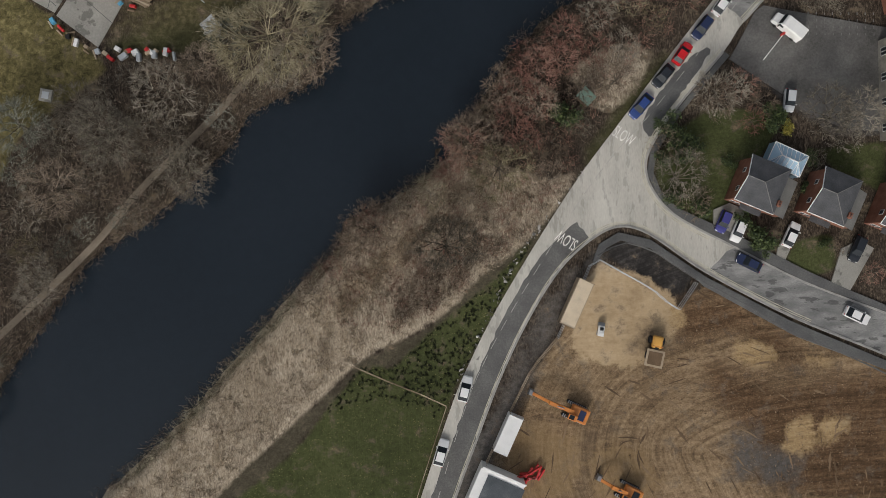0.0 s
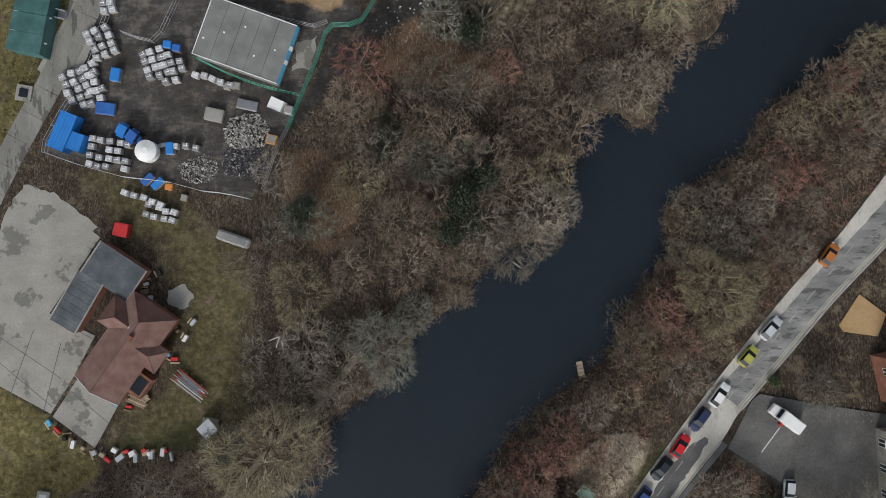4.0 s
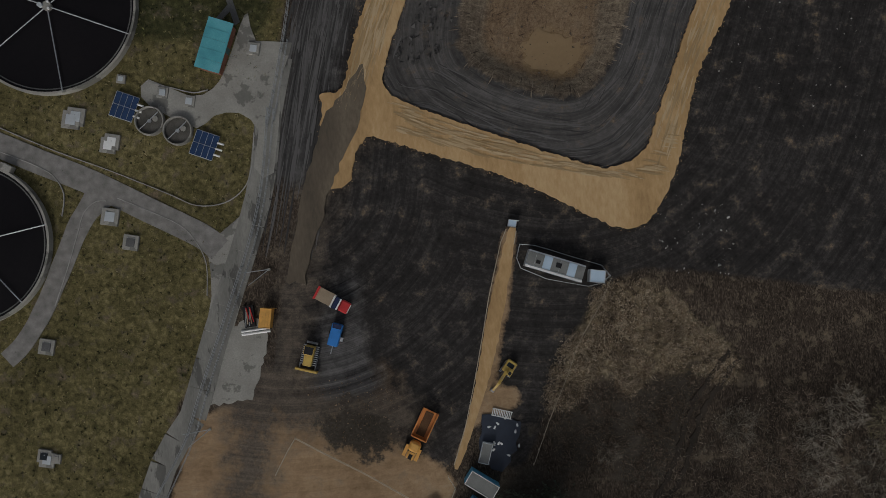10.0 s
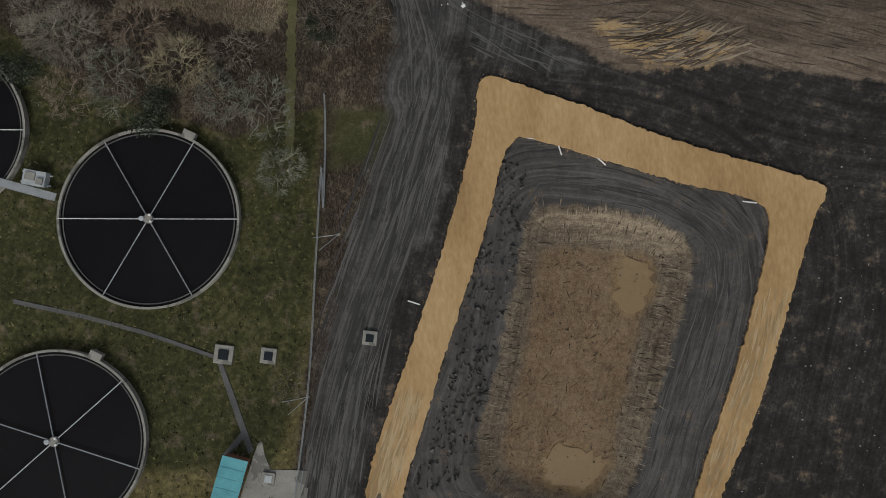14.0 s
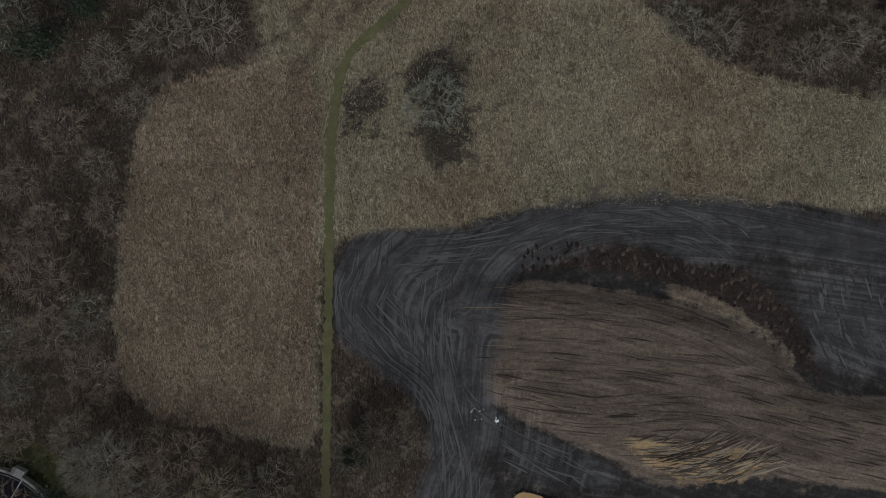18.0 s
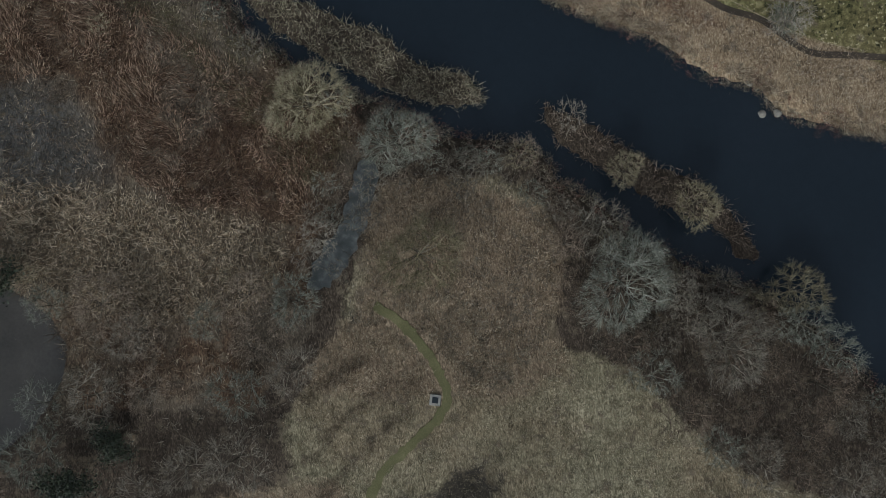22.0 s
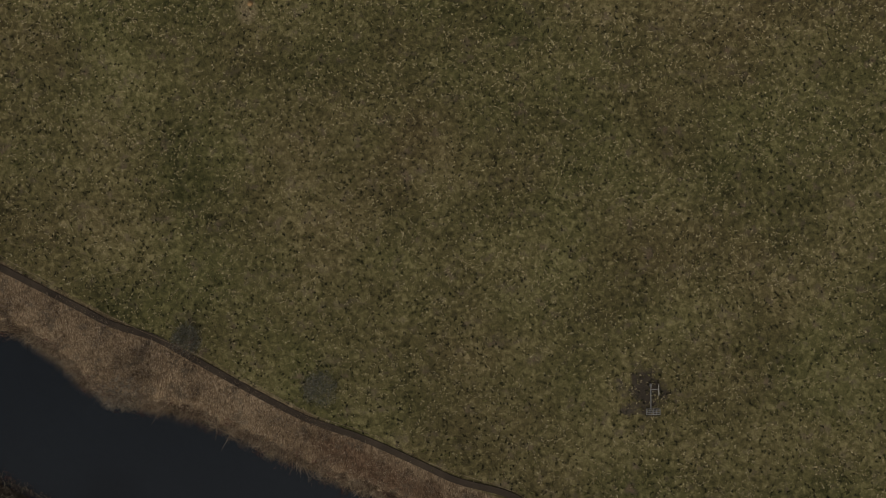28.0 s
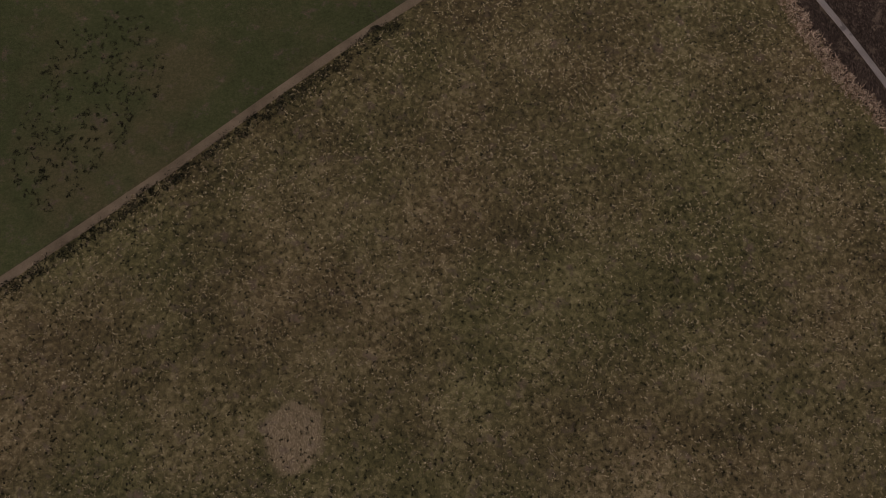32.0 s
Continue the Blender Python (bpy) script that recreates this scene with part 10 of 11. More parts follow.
# bungalow clutter
for k in range(16):
    r = np.random.default_rng(100 + k)
    a, b = np.array((-53.75, 32.31)), np.array((-42.79, 32.32))
    q = a + (b - a) * (k + 0.5) / 16 + r.normal(0, 0.35, 2)
    t = thing("salvage", ("stacked roof timber", "red plastic tub", "white plastic crate", "grey scrap panel")[k % 4] + " beside the garden fence", "salvage", q[0], q[1], r.uniform(0, 180), None, "garden clutter")
    P("piece", (TIMBER, RED, WHITE, PALE_GREY)[k % 4], t, (0, 0, 0.35, r.uniform(0.6, 1.6), r.uniform(0.4, 0.9), 0.7, dict(bevel=0.06)))
for k, q in enumerate([(-62.2, 37.9), (-60.9, 36.7), (-59.8, 35.3), (-58.5, 34.3), (-56.9, 33.6), (-55.1, 32.8), (-42.7, 48.0), (-41.6, 47.2), (-43.5, 61.1), (-45.7, 59.4), (-46.1, 58.2), (-45.1, 57.1), (-51.2, 40.4), (-49.2, 39.9), (-47.0, 41.6), (-39.8, 50.4), (-40.9, 51.6), (-38.4, 52.9)]):
    r = np.random.default_rng(140 + k)
    kind = k * 5 % 6
    t = thing("salvage", ("blue plastic tub", "grey sheet of scrap metal", "pale timber offcuts", "white appliance casing", "dark rubber mat", "red plastic crate")[kind] + " dumped beside the bungalow", "salvage", q[0], q[1], r.uniform(0, 180), None, "garden clutter")
    mt = (SKY_BLUE, PALE_GREY, TIMBER, WHITE, RUBBER, RED)[kind]
    P("piece", mt, t, (0, 0, 0.3, r.uniform(0.6, 1.3), r.uniform(0.4, 0.8), 0.6, dict(bevel=0.05)))
    P("loose_board", TIMBER, t, (r.uniform(-0.4, 0.4), 0.7, 0.1, r.uniform(0.8, 1.7), 0.22, 0.2))
t = thing("pipe_stack", "rack of steel tubes and red planks in the garden", "pipes", *(-39.37, 42.93), -41.1)
for k in range(18):
    part("pipe", tube(B(), (-3.0 + 0.23 * (k * 5 % 7), -1.1 + 0.13 * k, 0.5 + 0.14 * (k % 3)), (3.2 - 0.4 * (k * 3 % 5), -1.0 + 0.12 * k, 0.5 + 0.14 * (k % 3)), 0.08, 6), (GALV, WHITE, RED, STEEL, RUBBER, SKY_BLUE, TIMBER)[k * 3 % 7], t)
P("bearer", TIMBER, t, (-1.5, 0, 0.2, 0.2, 2.4, 0.4), (1.5, 0, 0.2, 0.2, 2.4, 0.4))
t = thing("timber_stack", "stack of pale boards beside the bungalow", "timber", *(-47.75, 41.18), -26.2)
for k in range(7):
    P("board", TIMBER, t, (0.2 * (k % 3), -1.0 + 0.33 * k, 0.5, 3.0, 0.26, 0.25 + 0.06 * (k % 2)))
P("bearer", TIMBER, t, (-1.0, 0, 0.18, 0.2, 2.4, 0.4), (1.0, 0, 0.18, 0.2, 2.4, 0.4))
t = thing("garden_shed", "small grey garden shed with a felt roof", "shed", *(-36.35, 36.06), 40)
P("wall", TIMBER, t, (0, 0, 0.9, 2.2, 2.0, 1.8))
P("roof", PALE_GREY, t, (0, 0, 1.85, 2.5, 2.3, 0.1))
t = thing("garden_shed", "small green-roofed hut on the river bank", "hut", *(22.89, 23.03), 45)
P("wall", TIMBER, t, (0, 0, 0.9, 1.8, 2.2, 1.8))
P("roof", paint("pale_green_roof", (0.2, 0.3, 0.24)), t, (0, 0, 1.85, 2.1, 2.5, 0.1))
t = thing("jetty", "narrow weathered timber jetty reaching into the river", "jetty", *(23.87, 40.76), -82.5, -2.0)
for k in range(9):
    P("plank", TIMBER, t, (-2.4 + 0.6 * k, 0, 0.55, 0.54, 1.0, 0.08))
for k in (-2, 0, 2):
    for s in (-1, 1):
        part("pile", tube(B(), (k, s * 0.4, -1.5), (k, s * 0.4, 0.7), 0.09, 6), TIMBER, t)
t = thing("barrier_gate", "white and red rising barrier across the car park entrance", "barrier", *(51.23, 28.11), 50.6, 0.2)
part("arm", tube(B(), (0, 0, 1.0), (4.9, 0, 1.0), 0.08, 6), WHITE, t)
part("arm_tip", tube(B(), (4.9, 0, 1.0), (5.6, 0, 1.0), 0.08, 6), RED, t)
P("post", RED, t, (5.4, 0, 0.5, 0.35, 0.35, 1.1))
t = thing("barrier_pile", "pile of red plastic road barriers", "barriers", *(12.23, -37.67), 30)
for k in range(14):
    r = np.random.default_rng(k)
    P("barrier", (RED, paint("pink_plastic", (0.55, 0.12, 0.12)))[k % 3 == 0], t, (r.uniform(-2.2, 2.2), r.uniform(-1, 1), 0.3 + 0.25 * (k % 3), 2.0, 0.25, 0.5, dict(turn=r.uniform(-40, 40))))
t = thing("building", "white-fronted building with a flat grey roof beside the road", "building", *(7.18, -39.36), -24.9)
P("wall", WHITE, t, (-0.5, -1.0, 1.6, 7.4, 8.5, 3.2))
P("roof", FELT, t, (0.3, -1.6, 3.25, 6.2, 8.0, 0.14))
P("parapet", WHITE, t, (-0.5, 3.2, 3.4, 7.6, 0.25, 0.4), (-4.2, -1.0, 3.4, 0.25, 8.6, 0.4))

# ---------------------------------------------------------------- farm implement in the meadow
HARROW = (42.82, 444.67)
t = thing("drag_harrow", "pale steel drag harrow with a long drawbar on dark turf", "harrow", HARROW[0], HARROW[1], -5.7)
for k in range(4):
    part("cross_bar", tube(B(), (-1.1, -0.45 + 0.3 * k, 0.35), (1.1, -0.45 + 0.3 * k, 0.35), 0.05, 6), GALV, t)
for k in range(5):
    part("frame_bar", tube(B(), (-1.1 + 0.55 * k, -0.5, 0.4), (-1.1 + 0.55 * k, 0.5, 0.4), 0.05, 6), GALV, t)
    part("tine", tube(B(), (-1.1 + 0.55 * k, -0.5, 0.4), (-1.1 + 0.55 * k, -0.5, -0.05), 0.03, 5), STEEL, t)
part("drawbar", tube(B(), (-0.4, 0.5, 0.45), (-0.4, 4.2, 0.5), 0.07, 6), GALV, t)
part("stay", tube(B(), (-0.4, 3.6, 0.5), (0.7, 3.6, 0.5), 0.05, 6), GALV, t)
part("stay", tube(B(), (0.9, 2.6, 0.45), (0.9, 4.4, 0.45), 0.06, 6), WHITE, t)
part("hitch", box(B(), -0.4, 4.3, 0.3, 0.25, 0.4, 0.7), STEEL, t)

# rocks and pale drift at the river's edge
for at in ((64.12, 396.22), (65.63, 390.77), (68.20, 390.71), (-12.94, 370.43), (-10.22, 372.93), (-39.10, 426.64)):
    t = thing("boulder", "pale boulder at the water's edge", "boulder", at[0], at[1], at[0] * 40 % 360, -1.9, "boulders")
    bm = B()
    bmesh.ops.create_icosphere(bm, subdivisions=2, radius=0.7)
    for v in bm.verts:
        v.co *= 1 + 0.28 * noise.noise(v.co * 1.7 + Vector((at[0], at[1], 0)))
        v.co.z *= 0.6
    part("rock", bm, STONEWALL, t)

# clods turned up on the building site, and spoil round the machines
CLOD = material("soil_clods", ((0.1, 0.07, 0.043), (0.19, 0.134, 0.082), (0.31, 0.225, 0.145)), scale=4, island=0.7, bump=0.2)
chunks("clods", [(30.5, -19.5), (37.9, -12.4), (46.0, -15.3), (55.0, -18.3), (67.6, -24.1), (69.0, -40.5), (56.2, -42.0), (45.4, -39.9), (36.6, -28.7)], 3500, 0.06, 0.22, CLOD, "loose clods of brown earth on the building site", 301)
chunks("clods", [(-16.3, 148.5), (-8.0, 149.8), (-0.8, 146.6), (-2.4, 135.7), (-10.7, 135.3), (-15.8, 141.1)], 500, 0.08, 0.25, CLOD, "clods of reddish spoil beside the dump truck", 302)

# odds and ends in the rough grass beside the bungalow
TARP = material("weathered_tarpaulin", ((0.2, 0.195, 0.18), (0.3, 0.29, 0.27), (0.42, 0.41, 0.385)), scale=6, rough=0.8, bump=0.5, bump_scale=2)
c = (-31.30, 65.96)
t = thing("tarpaulin", "long grey tarpaulin bundle lying under the trees", "tarpaulin", c[0], c[1], -21.5, None)
bm = box(B(), 0, 0, 0.35, 5.6, 1.7, 0.7, bevel=0.3)
part("sheet", bm, TARP, t)
for k in (-1.4, 0.3, 1.6):
    part("strap", box(B(), k, 0, 0.37, 0.12, 1.74, 0.74, bevel=0.3), STEEL, t)
for at, turn, ln in (((-25.57, 49.63), 20, 1.6), ((-24.96, 49.06), 70, 1.9), ((-24.25, 48.57), 95, 1.1)):
    t = thing("plastic_pipe", "white plastic pipe length dropped among twigs", "pipe", at[0], at[1], turn, 0.1)
    part("tube_body", tube(B(), (-ln / 2, 0, 0.12), (ln / 2, 0, 0.16), 0.09, 8), WHITE, t)
    part("pipe_socket", tube(B(), (ln / 2 - 0.25, 0, 0.155), (ln / 2 + 0.05, 0, 0.165), 0.115, 8), WHITE, t)
# white ballast bags that hold the dark membrane down
rng = np.random.default_rng(95)
for q in scatter([(11.2, 140.8), (15.4, 141.9), (18.4, 138.5), (17.3, 134.9), (14.8, 132.7), (11.8, 135.2)], 12, rng):
    t = thing("ballast_bag", "small white sand bag on a dark membrane", "sandbag", float(q[0]), float(q[1]), rng.uniform(0, 180), None, "ballast bags")
    part("bag", box(B(), 0, 0, 0.25, 0.5, 0.32, 0.2, bevel=0.08), WHITE, t)
    part("tied_end", tube(B(), (0.22, 0, 0.25), (0.36, 0, 0.28), 0.06, 6), WHITE, t)

# a pale stone in the meadow
at = (-16.01, 517.67)
t = thing("stone", "pale rounded stone lying in the meadow grass", "stone", at[0], at[1], 25, None)
part("boulder_body", box(B(), 0, 0, 0.3, 1.05, 0.9, 0.6, bevel=0.26, taper=0.25), SAND_PALE, t)

# ---------------------------------------------------------------- ridges and wheel marks in the bare ground
def streaks(name, outline, n, guides, mat, label, seed, length=(3.0, 9.0), width=(0.12, 0.4), rise=0.08, across=False, stray=0.12, z=None, avoid=(), within=None):
    """Low ridges of pressed and pushed-up soil that run along the guide lines, or across them."""
    rng = np.random.default_rng(seed)
    p = scatter(outline, n, rng)
    for a in avoid:
        p = p[~inside(a, p[:, 0], p[:, 1])]
    at, way = [], []
    for g in guides:
        g = smooth(g, 6, False)
        at.append((g[1:] + g[:-1]) / 2)
        way.append((g[1:] - g[:-1]) / np.linalg.norm(g[1:] - g[:-1], axis=1)[:, None])
    at, way = np.concatenate(at), np.concatenate(way)
    ln, wd, off = rng.uniform(*length, len(p)), rng.uniform(*width, len(p)), rng.normal(0, stray, len(p)) + (np.pi / 2 if across else 0)
    steps, rows = 5, []
    for k in range(steps + 1):
        w = way[np.argmin(((p[:, None] - at[None]) ** 2).sum(-1), axis=1)]
        d = np.stack([w[:, 0] * np.cos(off) - w[:, 1] * np.sin(off), w[:, 0] * np.sin(off) + w[:, 1] * np.cos(off)], 1)
        half = (0.5 * wd * (0.15 + math.sin(math.pi * k / steps)) * rng.uniform(0.6, 1.3, len(p)))[:, None]
        side = np.stack([-d[:, 1], d[:, 0]], 1)
        ends = [p + side * half, p, p - side * half]
        rows.append([np.column_stack([q, (ground_z(q[:, 0], q[:, 1]) if z is None else np.full(len(q), z)) + h]) for q, h in zip(ends, (0.03, 0.03 + rise * math.sin(math.pi * k / steps), 0.03))])
        p = p + d * (ln / steps)[:, None]
    v = np.array(rows)  # step, across, streak, xyz
    ok = np.ones(v.shape[2], bool)
    for k in range(0, steps + 1):
        x, y = v[k, 1, :, 0], v[k, 1, :, 1]
        if within is not None:
            ok &= inside(within, x, y)
        for a in avoid:
            ok &= ~inside(a, x, y)
    v, ln = v[:, :, ok], ln[ok]
    v = v.transpose(2, 0, 1, 3).reshape(-1, 3)
    one = np.array([(3 * k + c, 3 * k + c + 1, 3 * k + c + 4, 3 * k + c + 3) for k in range(steps) for c in range(2)])
    faces = (one[None] + (np.arange(len(ln)) * 3 * (steps + 1))[:, None, None]).reshape(-1, 4)
    me = bpy.data.meshes.new(name)
    me.vertices.add(len(v))
    me.vertices.foreach_set("co", v.astype(np.float32).ravel())
    me.loops.add(4 * len(faces))
    me.loops.foreach_set("vertex_index", faces.astype(np.int32).ravel())
    me.polygons.add(len(faces))
    me.polygons.foreach_set("loop_start", np.arange(0, 4 * len(faces), 4, dtype=np.int32))
    me.update()
    me.materials.append(mat)
    tagged(new(name, me), label, "soil", kind="stuff")


TURNED_GREY = material("turned_grey_soil", ((0.045, 0.043, 0.0415), (0.075, 0.072, 0.0695), (0.115, 0.111, 0.107)), scale=3, island=0.8, bump=0.2)
TURNED_BROWN = material("turned_brown_soil", ((0.065, 0.05, 0.038), (0.1, 0.078, 0.059), (0.14, 0.11, 0.083)), scale=3, island=0.8, bump=0.2)
TURNED_TAN = material("turned_tan_soil", ((0.065, 0.05, 0.037), (0.14, 0.11, 0.08), (0.27, 0.22, 0.16)), scale=3, island=0.8, bump=0.2)
TURNED_CLAY = material("turned_clay", ((0.095, 0.062, 0.036), (0.155, 0.104, 0.061), (0.22, 0.152, 0.092)), scale=3, island=0.8, bump=0.2)
HEAP_A = [(11.8, 288.1), (30.0, 285.7), (48.1, 281.5), (66.0, 275.5), (81.2, 270.5)]
HEAP_B = [(14.8, 280.5), (29.2, 276.6), (47.5, 275.1), (65.5, 269.1), (80.6, 264.1)]
HEAP_C = [(14.2, 295.3), (30.6, 293.5), (48.7, 288.8), (61.9, 281.3)]
FAN_A = [(-8.5, 300.1), (-8.5, 294.5), (-3.0, 288.5), (3.9, 281.5), (5.4, 272.1), (4.1, 255.6), (-0.4, 239.4)]
FAN_B = [(9.9, 298.6), (8.5, 292.2), (8.6, 282.9), (9.7, 273.6), (9.9, 264.3), (7.3, 255.4), (2.3, 239.1)]
FAN_C = [(5.7, 304.6), (17.9, 305.5), (32.1, 308.1), (46.0, 306.1), (55.0, 301.6), (58.4, 297.6)]
FAN_D = [(12.7, 299.3), (10.8, 292.0), (11.9, 282.7), (16.5, 276.7), (25.2, 270.5), (32.3, 266.2)]
FAN_E = [(70.4, 294.8), (71.6, 287.2), (74.6, 279.5)]
FAN_F = [(77.9, 294.2), (79.0, 286.6), (82.1, 278.9)]
FAN_G = [(-3.3, 307.1), (-4.6, 302.6), (-6.9, 297.2), (-2.0, 289.3)]
SITE_A = [(13.2, -19.0), (23.1, -23.8), (32.1, -28.6), (33.7, -34.1), (41.7, -41.6)]
SITE_B = [(27.7, -23.0), (41.1, -31.6), (49.9, -41.0)]
SITE_C = [(22.8, -35.7), (25.6, -30.3), (32.1, -28.6)]
SITE_D = [(36.8, -21.5), (50.4, -21.8), (63.9, -25.8), (69.3, -27.8)]
SITE_E = [(45.8, -25.4), (54.7, -32.9), (56.2, -42.0)]
SITE_F = [(59.2, -31.2), (60.8, -42.1)]
SITE_G = [(67.5, -27.8), (63.7, -34.9), (63.5, -42.2)]
WEST_TRACK = [(10.9, 260.4), (3.1, 242.6), (-2.9, 229.4), (-8.1, 216.2), (-12.6, 198.5), (-16.1, 182.6)]
CLOD_FIELD = [(20.3, 251.3), (24.2, 249.2), (22.6, 241.0), (20.5, 232.1), (17.0, 223.2), (15.5, 216.1), (12.6, 209.0), (11.6, 201.9), (5.0, 198.8), (1.0, 199.2), (4.8, 207.9), (9.3, 218.4), (12.5, 229.0), (16.7, 241.5)]
MOUND_LINES = [HEAP_A, HEAP_B, HEAP_C]
FAN_LINES = [FAN_A, FAN_B, FAN_C, FAN_D, FAN_E, FAN_F, FAN_G]
PIT_LOOP = [(24.5, 247.3), (35.5, 246.5), (47.0, 241.9), (53.9, 235.8), (54.9, 227.5), (51.1, 215.9), (46.6, 206.2), (42.9, 195.6), (37.7, 188.9), (32.9, 185.7), (24.0, 187.3), (15.2, 190.8), (8.3, 195.0), (3.1, 197.2), (6.5, 205.9), (11.0, 216.4), (15.6, 227.9), (20.3, 241.2)]
SITE_LINES = [SITE_A, SITE_B, SITE_C, SITE_D, SITE_E, SITE_F, SITE_G]
streaks("tilled_ridges", MOUND, 520, MOUND_LINES, TURNED_BROWN, "long low ridges combed over a brown soil heap", 401, (2, 9), (0.1, 0.3), 0.04, stray=0.05, within=MOUND)
streaks("wheel_ruts", FAN, 520, FAN_LINES, TURNED_GREY, "grey wheel ruts fanning over black soil", 402, (3, 11), (0.1, 0.3), 0.03, stray=0.08, within=FAN)
streaks("wheel_ruts", NORTH_SPUR, 160, FAN_LINES, TURNED_GREY, "grey smears of pushed soil", 403, (1.5, 4), (0.2, 0.6), 0.02, stray=0.1, within=NORTH_SPUR)
streaks("wheel_ruts", band(HAUL_LINES[0][:20], 11.0), 330, [WEST_TRACK], TURNED_GREY, "grey wheel ruts along the black haul track", 404, (5, 16), (0.12, 0.45), 0.07, stray=0.04)
streaks("wheel_ruts", COVER["grey"][0], 650, [PIT_LOOP + PIT_LOOP[:1]], TURNED_GREY, "grey track marks looping round the excavation", 405, (3, 10), (0.1, 0.3), 0.03, stray=0.07, avoid=[PIT_RIM, CLOD_FIELD])
streaks("bucket_marks", PIT_RIM, 1100, [np.concatenate([PIT_RIM, PIT_RIM[:1]])], TURNED_TAN, "close bucket-tooth marks down the pit's sides", 406, (0.7, 1.8), (0.08, 0.2), 0.08, across=True, stray=0.15, avoid=[grown(PIT_FLOOR, 0.4)])
streaks("clay_cracks", PIT_FLOOR, 170, [[(25.6, 235.2), (23.6, 228.4), (21.6, 220.2), (19.0, 212.1), (16.2, 203.1)]], material("cracked_clay", ((0.07, 0.044, 0.027), (0.13, 0.086, 0.053), (0.23, 0.16, 0.1)), scale=3, island=0.7, bump=0.2), "ragged clay ridges on the wet pit floor", 407, (0.5, 1.8), (0.08, 0.22), 0.05, stray=0.7, avoid=POOLS)
streaks("tilled_ridges", COVER["ochre"][-1], 160, [[(37.0, 266.0), (46.0, 266.5), (58.0, 270.0)]], TURNED_TAN, "pale ridged clay spilled over the heap", 408, (2, 6), (0.15, 0.4), 0.12, stray=0.12)
streaks("wheel_ruts", COVER["mud"][0], 420, SITE_LINES, TURNED_CLAY, "curving machine tracks in churned clay", 409, (1, 4), (0.12, 0.4), 0.035, stray=0.25, avoid=[COVER["pad"][0]])
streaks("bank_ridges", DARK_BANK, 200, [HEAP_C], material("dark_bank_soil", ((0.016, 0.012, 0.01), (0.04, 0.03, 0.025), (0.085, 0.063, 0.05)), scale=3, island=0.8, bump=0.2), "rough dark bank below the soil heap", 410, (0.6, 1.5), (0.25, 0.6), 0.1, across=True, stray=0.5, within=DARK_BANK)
SLURRY = material("clay_slurry", ((0.2, 0.136, 0.07), (0.25, 0.172, 0.09), (0.3, 0.21, 0.115)), scale=0.5, rough=0.4, bump=0.05)
for pool in POOLS:
    mid = np.mean(pool, axis=0)
    sheet("slurry_pool", ragged(pool, 0.45, 0.7, 97), float(ground_z(mid[0], mid[1])[0]) + 0.07, SLURRY, "smooth pool of ochre clay slurry on the pit floor", 0.3, "pool")
chunks("clods", CLOD_FIELD, 650, 0.2, 0.7, material("grey_clods", ((0.045, 0.0425, 0.041), (0.07, 0.067, 0.064), (0.1, 0.096, 0.092)), scale=4, island=0.7, bump=0.2), "heavy grey clods turned up beside the pit", 413)
chunks("clods", PIT_RIM, 700, 0.12, 0.4, TURNED_BROWN, "clods of brown earth round the pit's sides", 414)

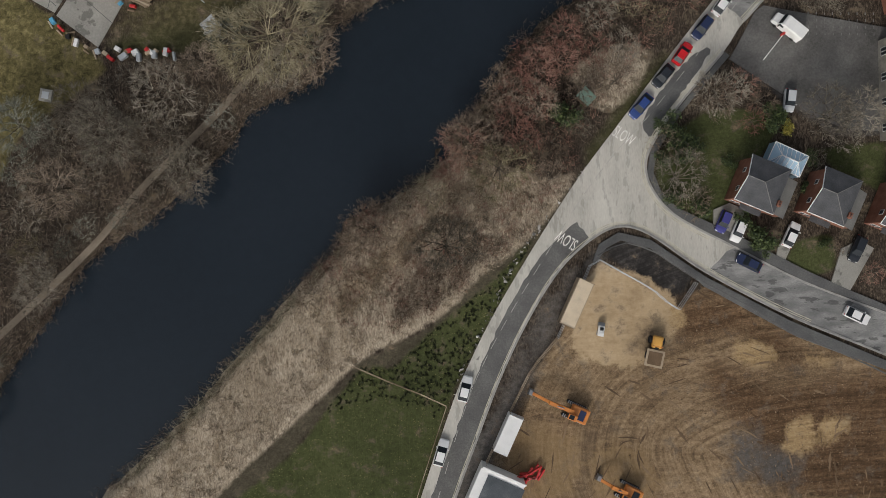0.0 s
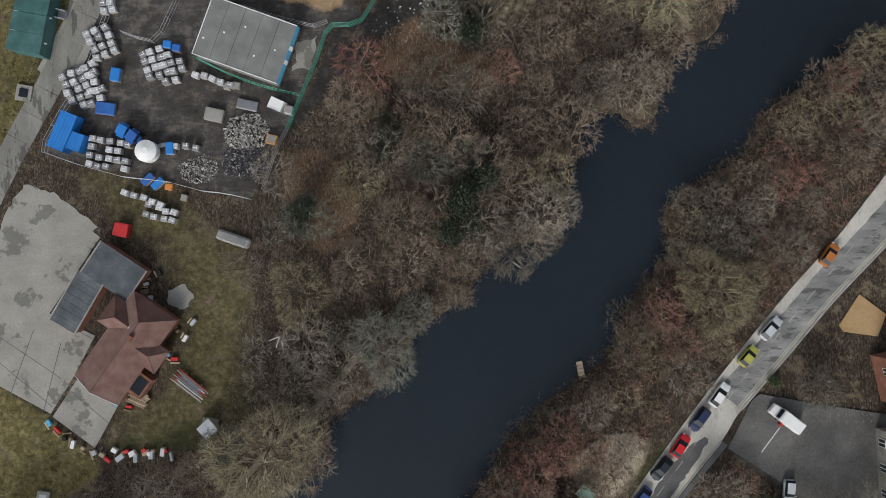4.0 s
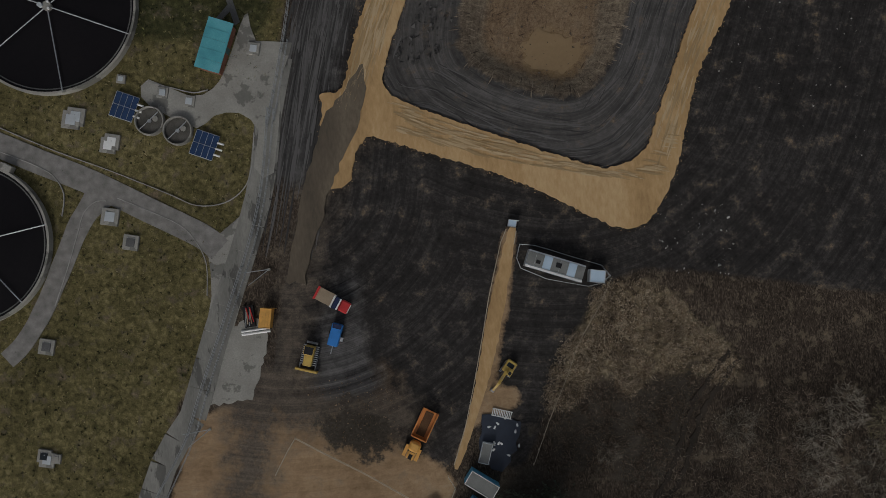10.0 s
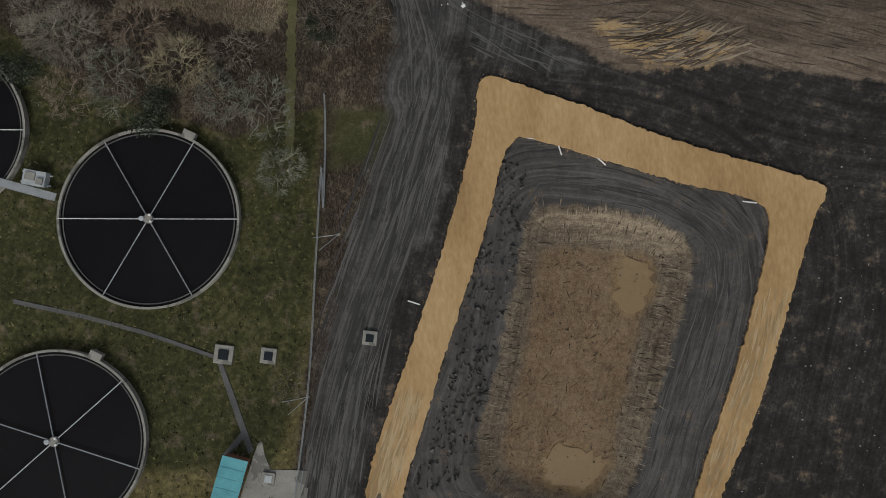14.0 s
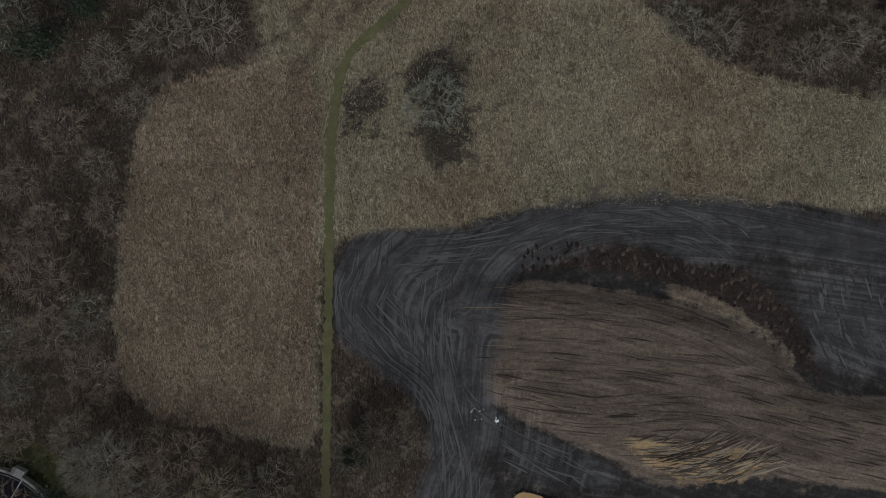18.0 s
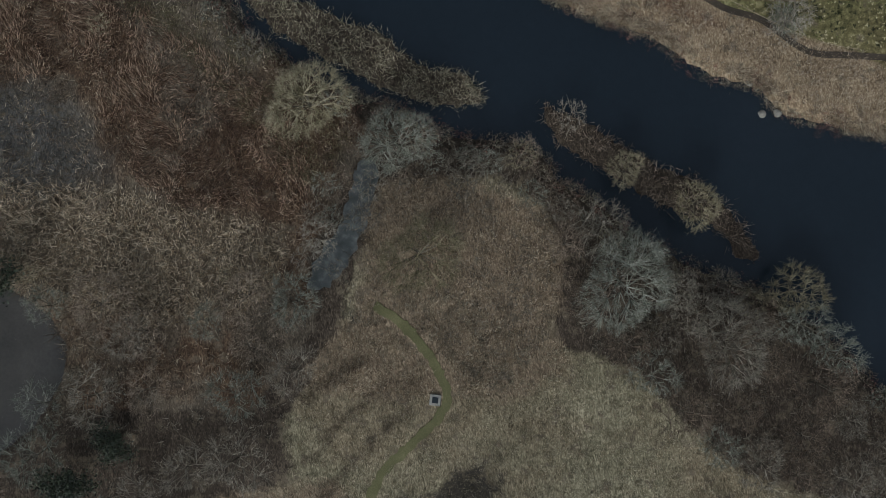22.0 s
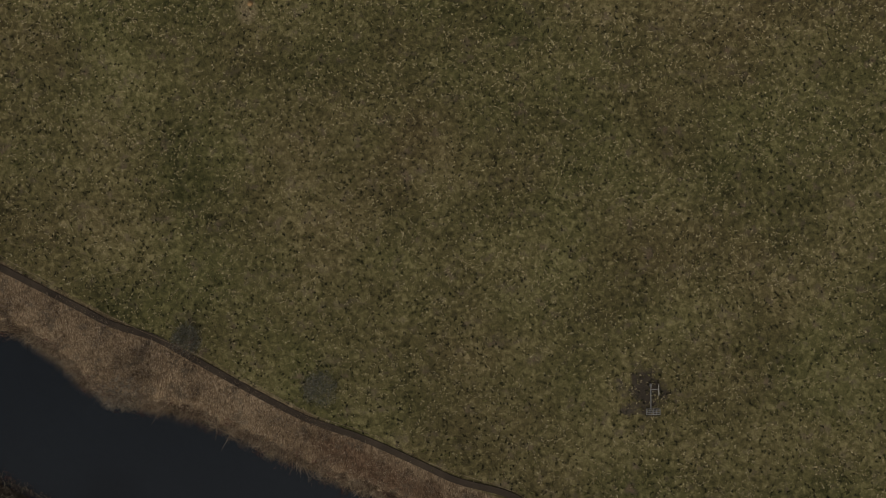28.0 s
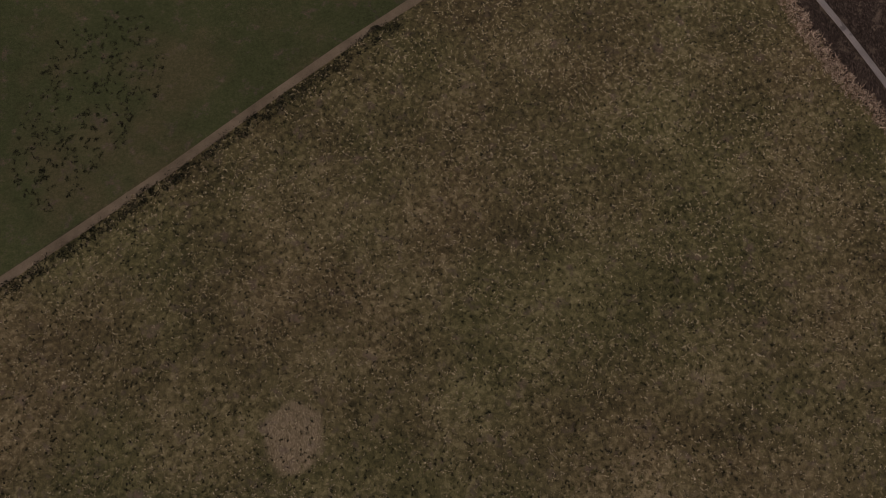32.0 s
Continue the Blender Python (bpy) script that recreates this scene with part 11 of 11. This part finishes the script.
CRUMBLED = material("crumbled_sand", ((0.2, 0.13, 0.06), (0.36, 0.24, 0.12), (0.5, 0.36, 0.2)), scale=4, island=0.7, bump=0.2)
PALE_SAND = material("dried_sand", ((0.34, 0.24, 0.125), (0.43, 0.31, 0.17), (0.51, 0.385, 0.23)), scale=3, island=0.6, bump=0.1)
WORN = [
    ([(-0.8, 193.9), (7.9, 189.6), (16.6, 185.7), (29.8, 181.4), (37.8, 179.0), (42.7, 183.0), (47.1, 191.7), (42.4, 179.5), (34.1, 178.2), (16.3, 182.6), (0.6, 188.4)], [(-1.0, 191.3), (16.4, 183.9), (34.2, 179.3)], 417),
    ([(57.7, 227.2), (64.6, 226.7), (59.2, 213.4), (52.2, 197.6), (46.5, 184.5), (43.4, 181.2), (42.9, 185.7), (49.9, 202.3), (54.9, 216.5)], [(62.9, 233.3), (58.6, 217.1), (51.7, 202.2), (44.6, 184.7)], 418),
    ([(0.2, 217.3), (4.5, 215.1), (-0.1, 202.9), (-4.3, 195.1), (-8.0, 194.6), (-4.3, 206.8)], [(2.9, 217.1), (-1.7, 204.8), (-6.3, 192.6)], 419),
]
KERBS = [
    [(-63.2, 189.6), (-57.9, 187.1), (-54.8, 185.1), (-53.2, 182.0), (-53.7, 178.4)],
    [(-46.5, 180.4), (-48.3, 180.3), (-50.2, 178.6), (-51.3, 175.5), (-53.5, 169.3), (-55.6, 164.1)],
    [(-44.6, 180.7), (-40.2, 178.5), (-35.0, 175.7), (-32.4, 172.7), (-31.0, 169.0), (-31.2, 164.0)],
    [(-63.0, 193.5), (-54.1, 189.0), (-45.3, 185.1), (-36.4, 180.8), (-32.0, 178.6), (-27.5, 178.7), (-24.2, 180.8), (-22.7, 184.3), (-22.0, 189.7)],
    [(-38.9, 199.3), (-34.4, 197.8), (-31.3, 196.9), (-29.0, 197.2)],
]
# loose sand along the haul road's edges
edge = np.array(HAUL[0])
chunks("clods", band(np.concatenate([edge, edge[:1]]), 1.1), 1600, 0.05, 0.22, CRUMBLED, "crumbled sand along the haul road's edge", 415)
chunks("clods", band(np.concatenate([HOLE, HOLE[:1]]), 0.9), 900, 0.05, 0.2, CRUMBLED, "crumbled sand along the pit road's edge", 416)
# pale worn stretches of the haul road
for q, g, sd in WORN:
    streaks("wheel_marks", q, 240, [g], PALE_SAND, "pale dried wheel marks in the sand road", sd, (2, 5), (0.12, 0.35), 0.008, stray=0.05, z=0.475, within=grown(HAUL[0], -0.5), avoid=[grown(HOLE, 0.4)])
# low kerbs where the works roads meet the grass
for line in KERBS:
    strip("road_kerb", smooth(line, 4, False), 0.14, 0.16, KERB, "thin pale concrete kerb beside grass", 0.3, "kerb")
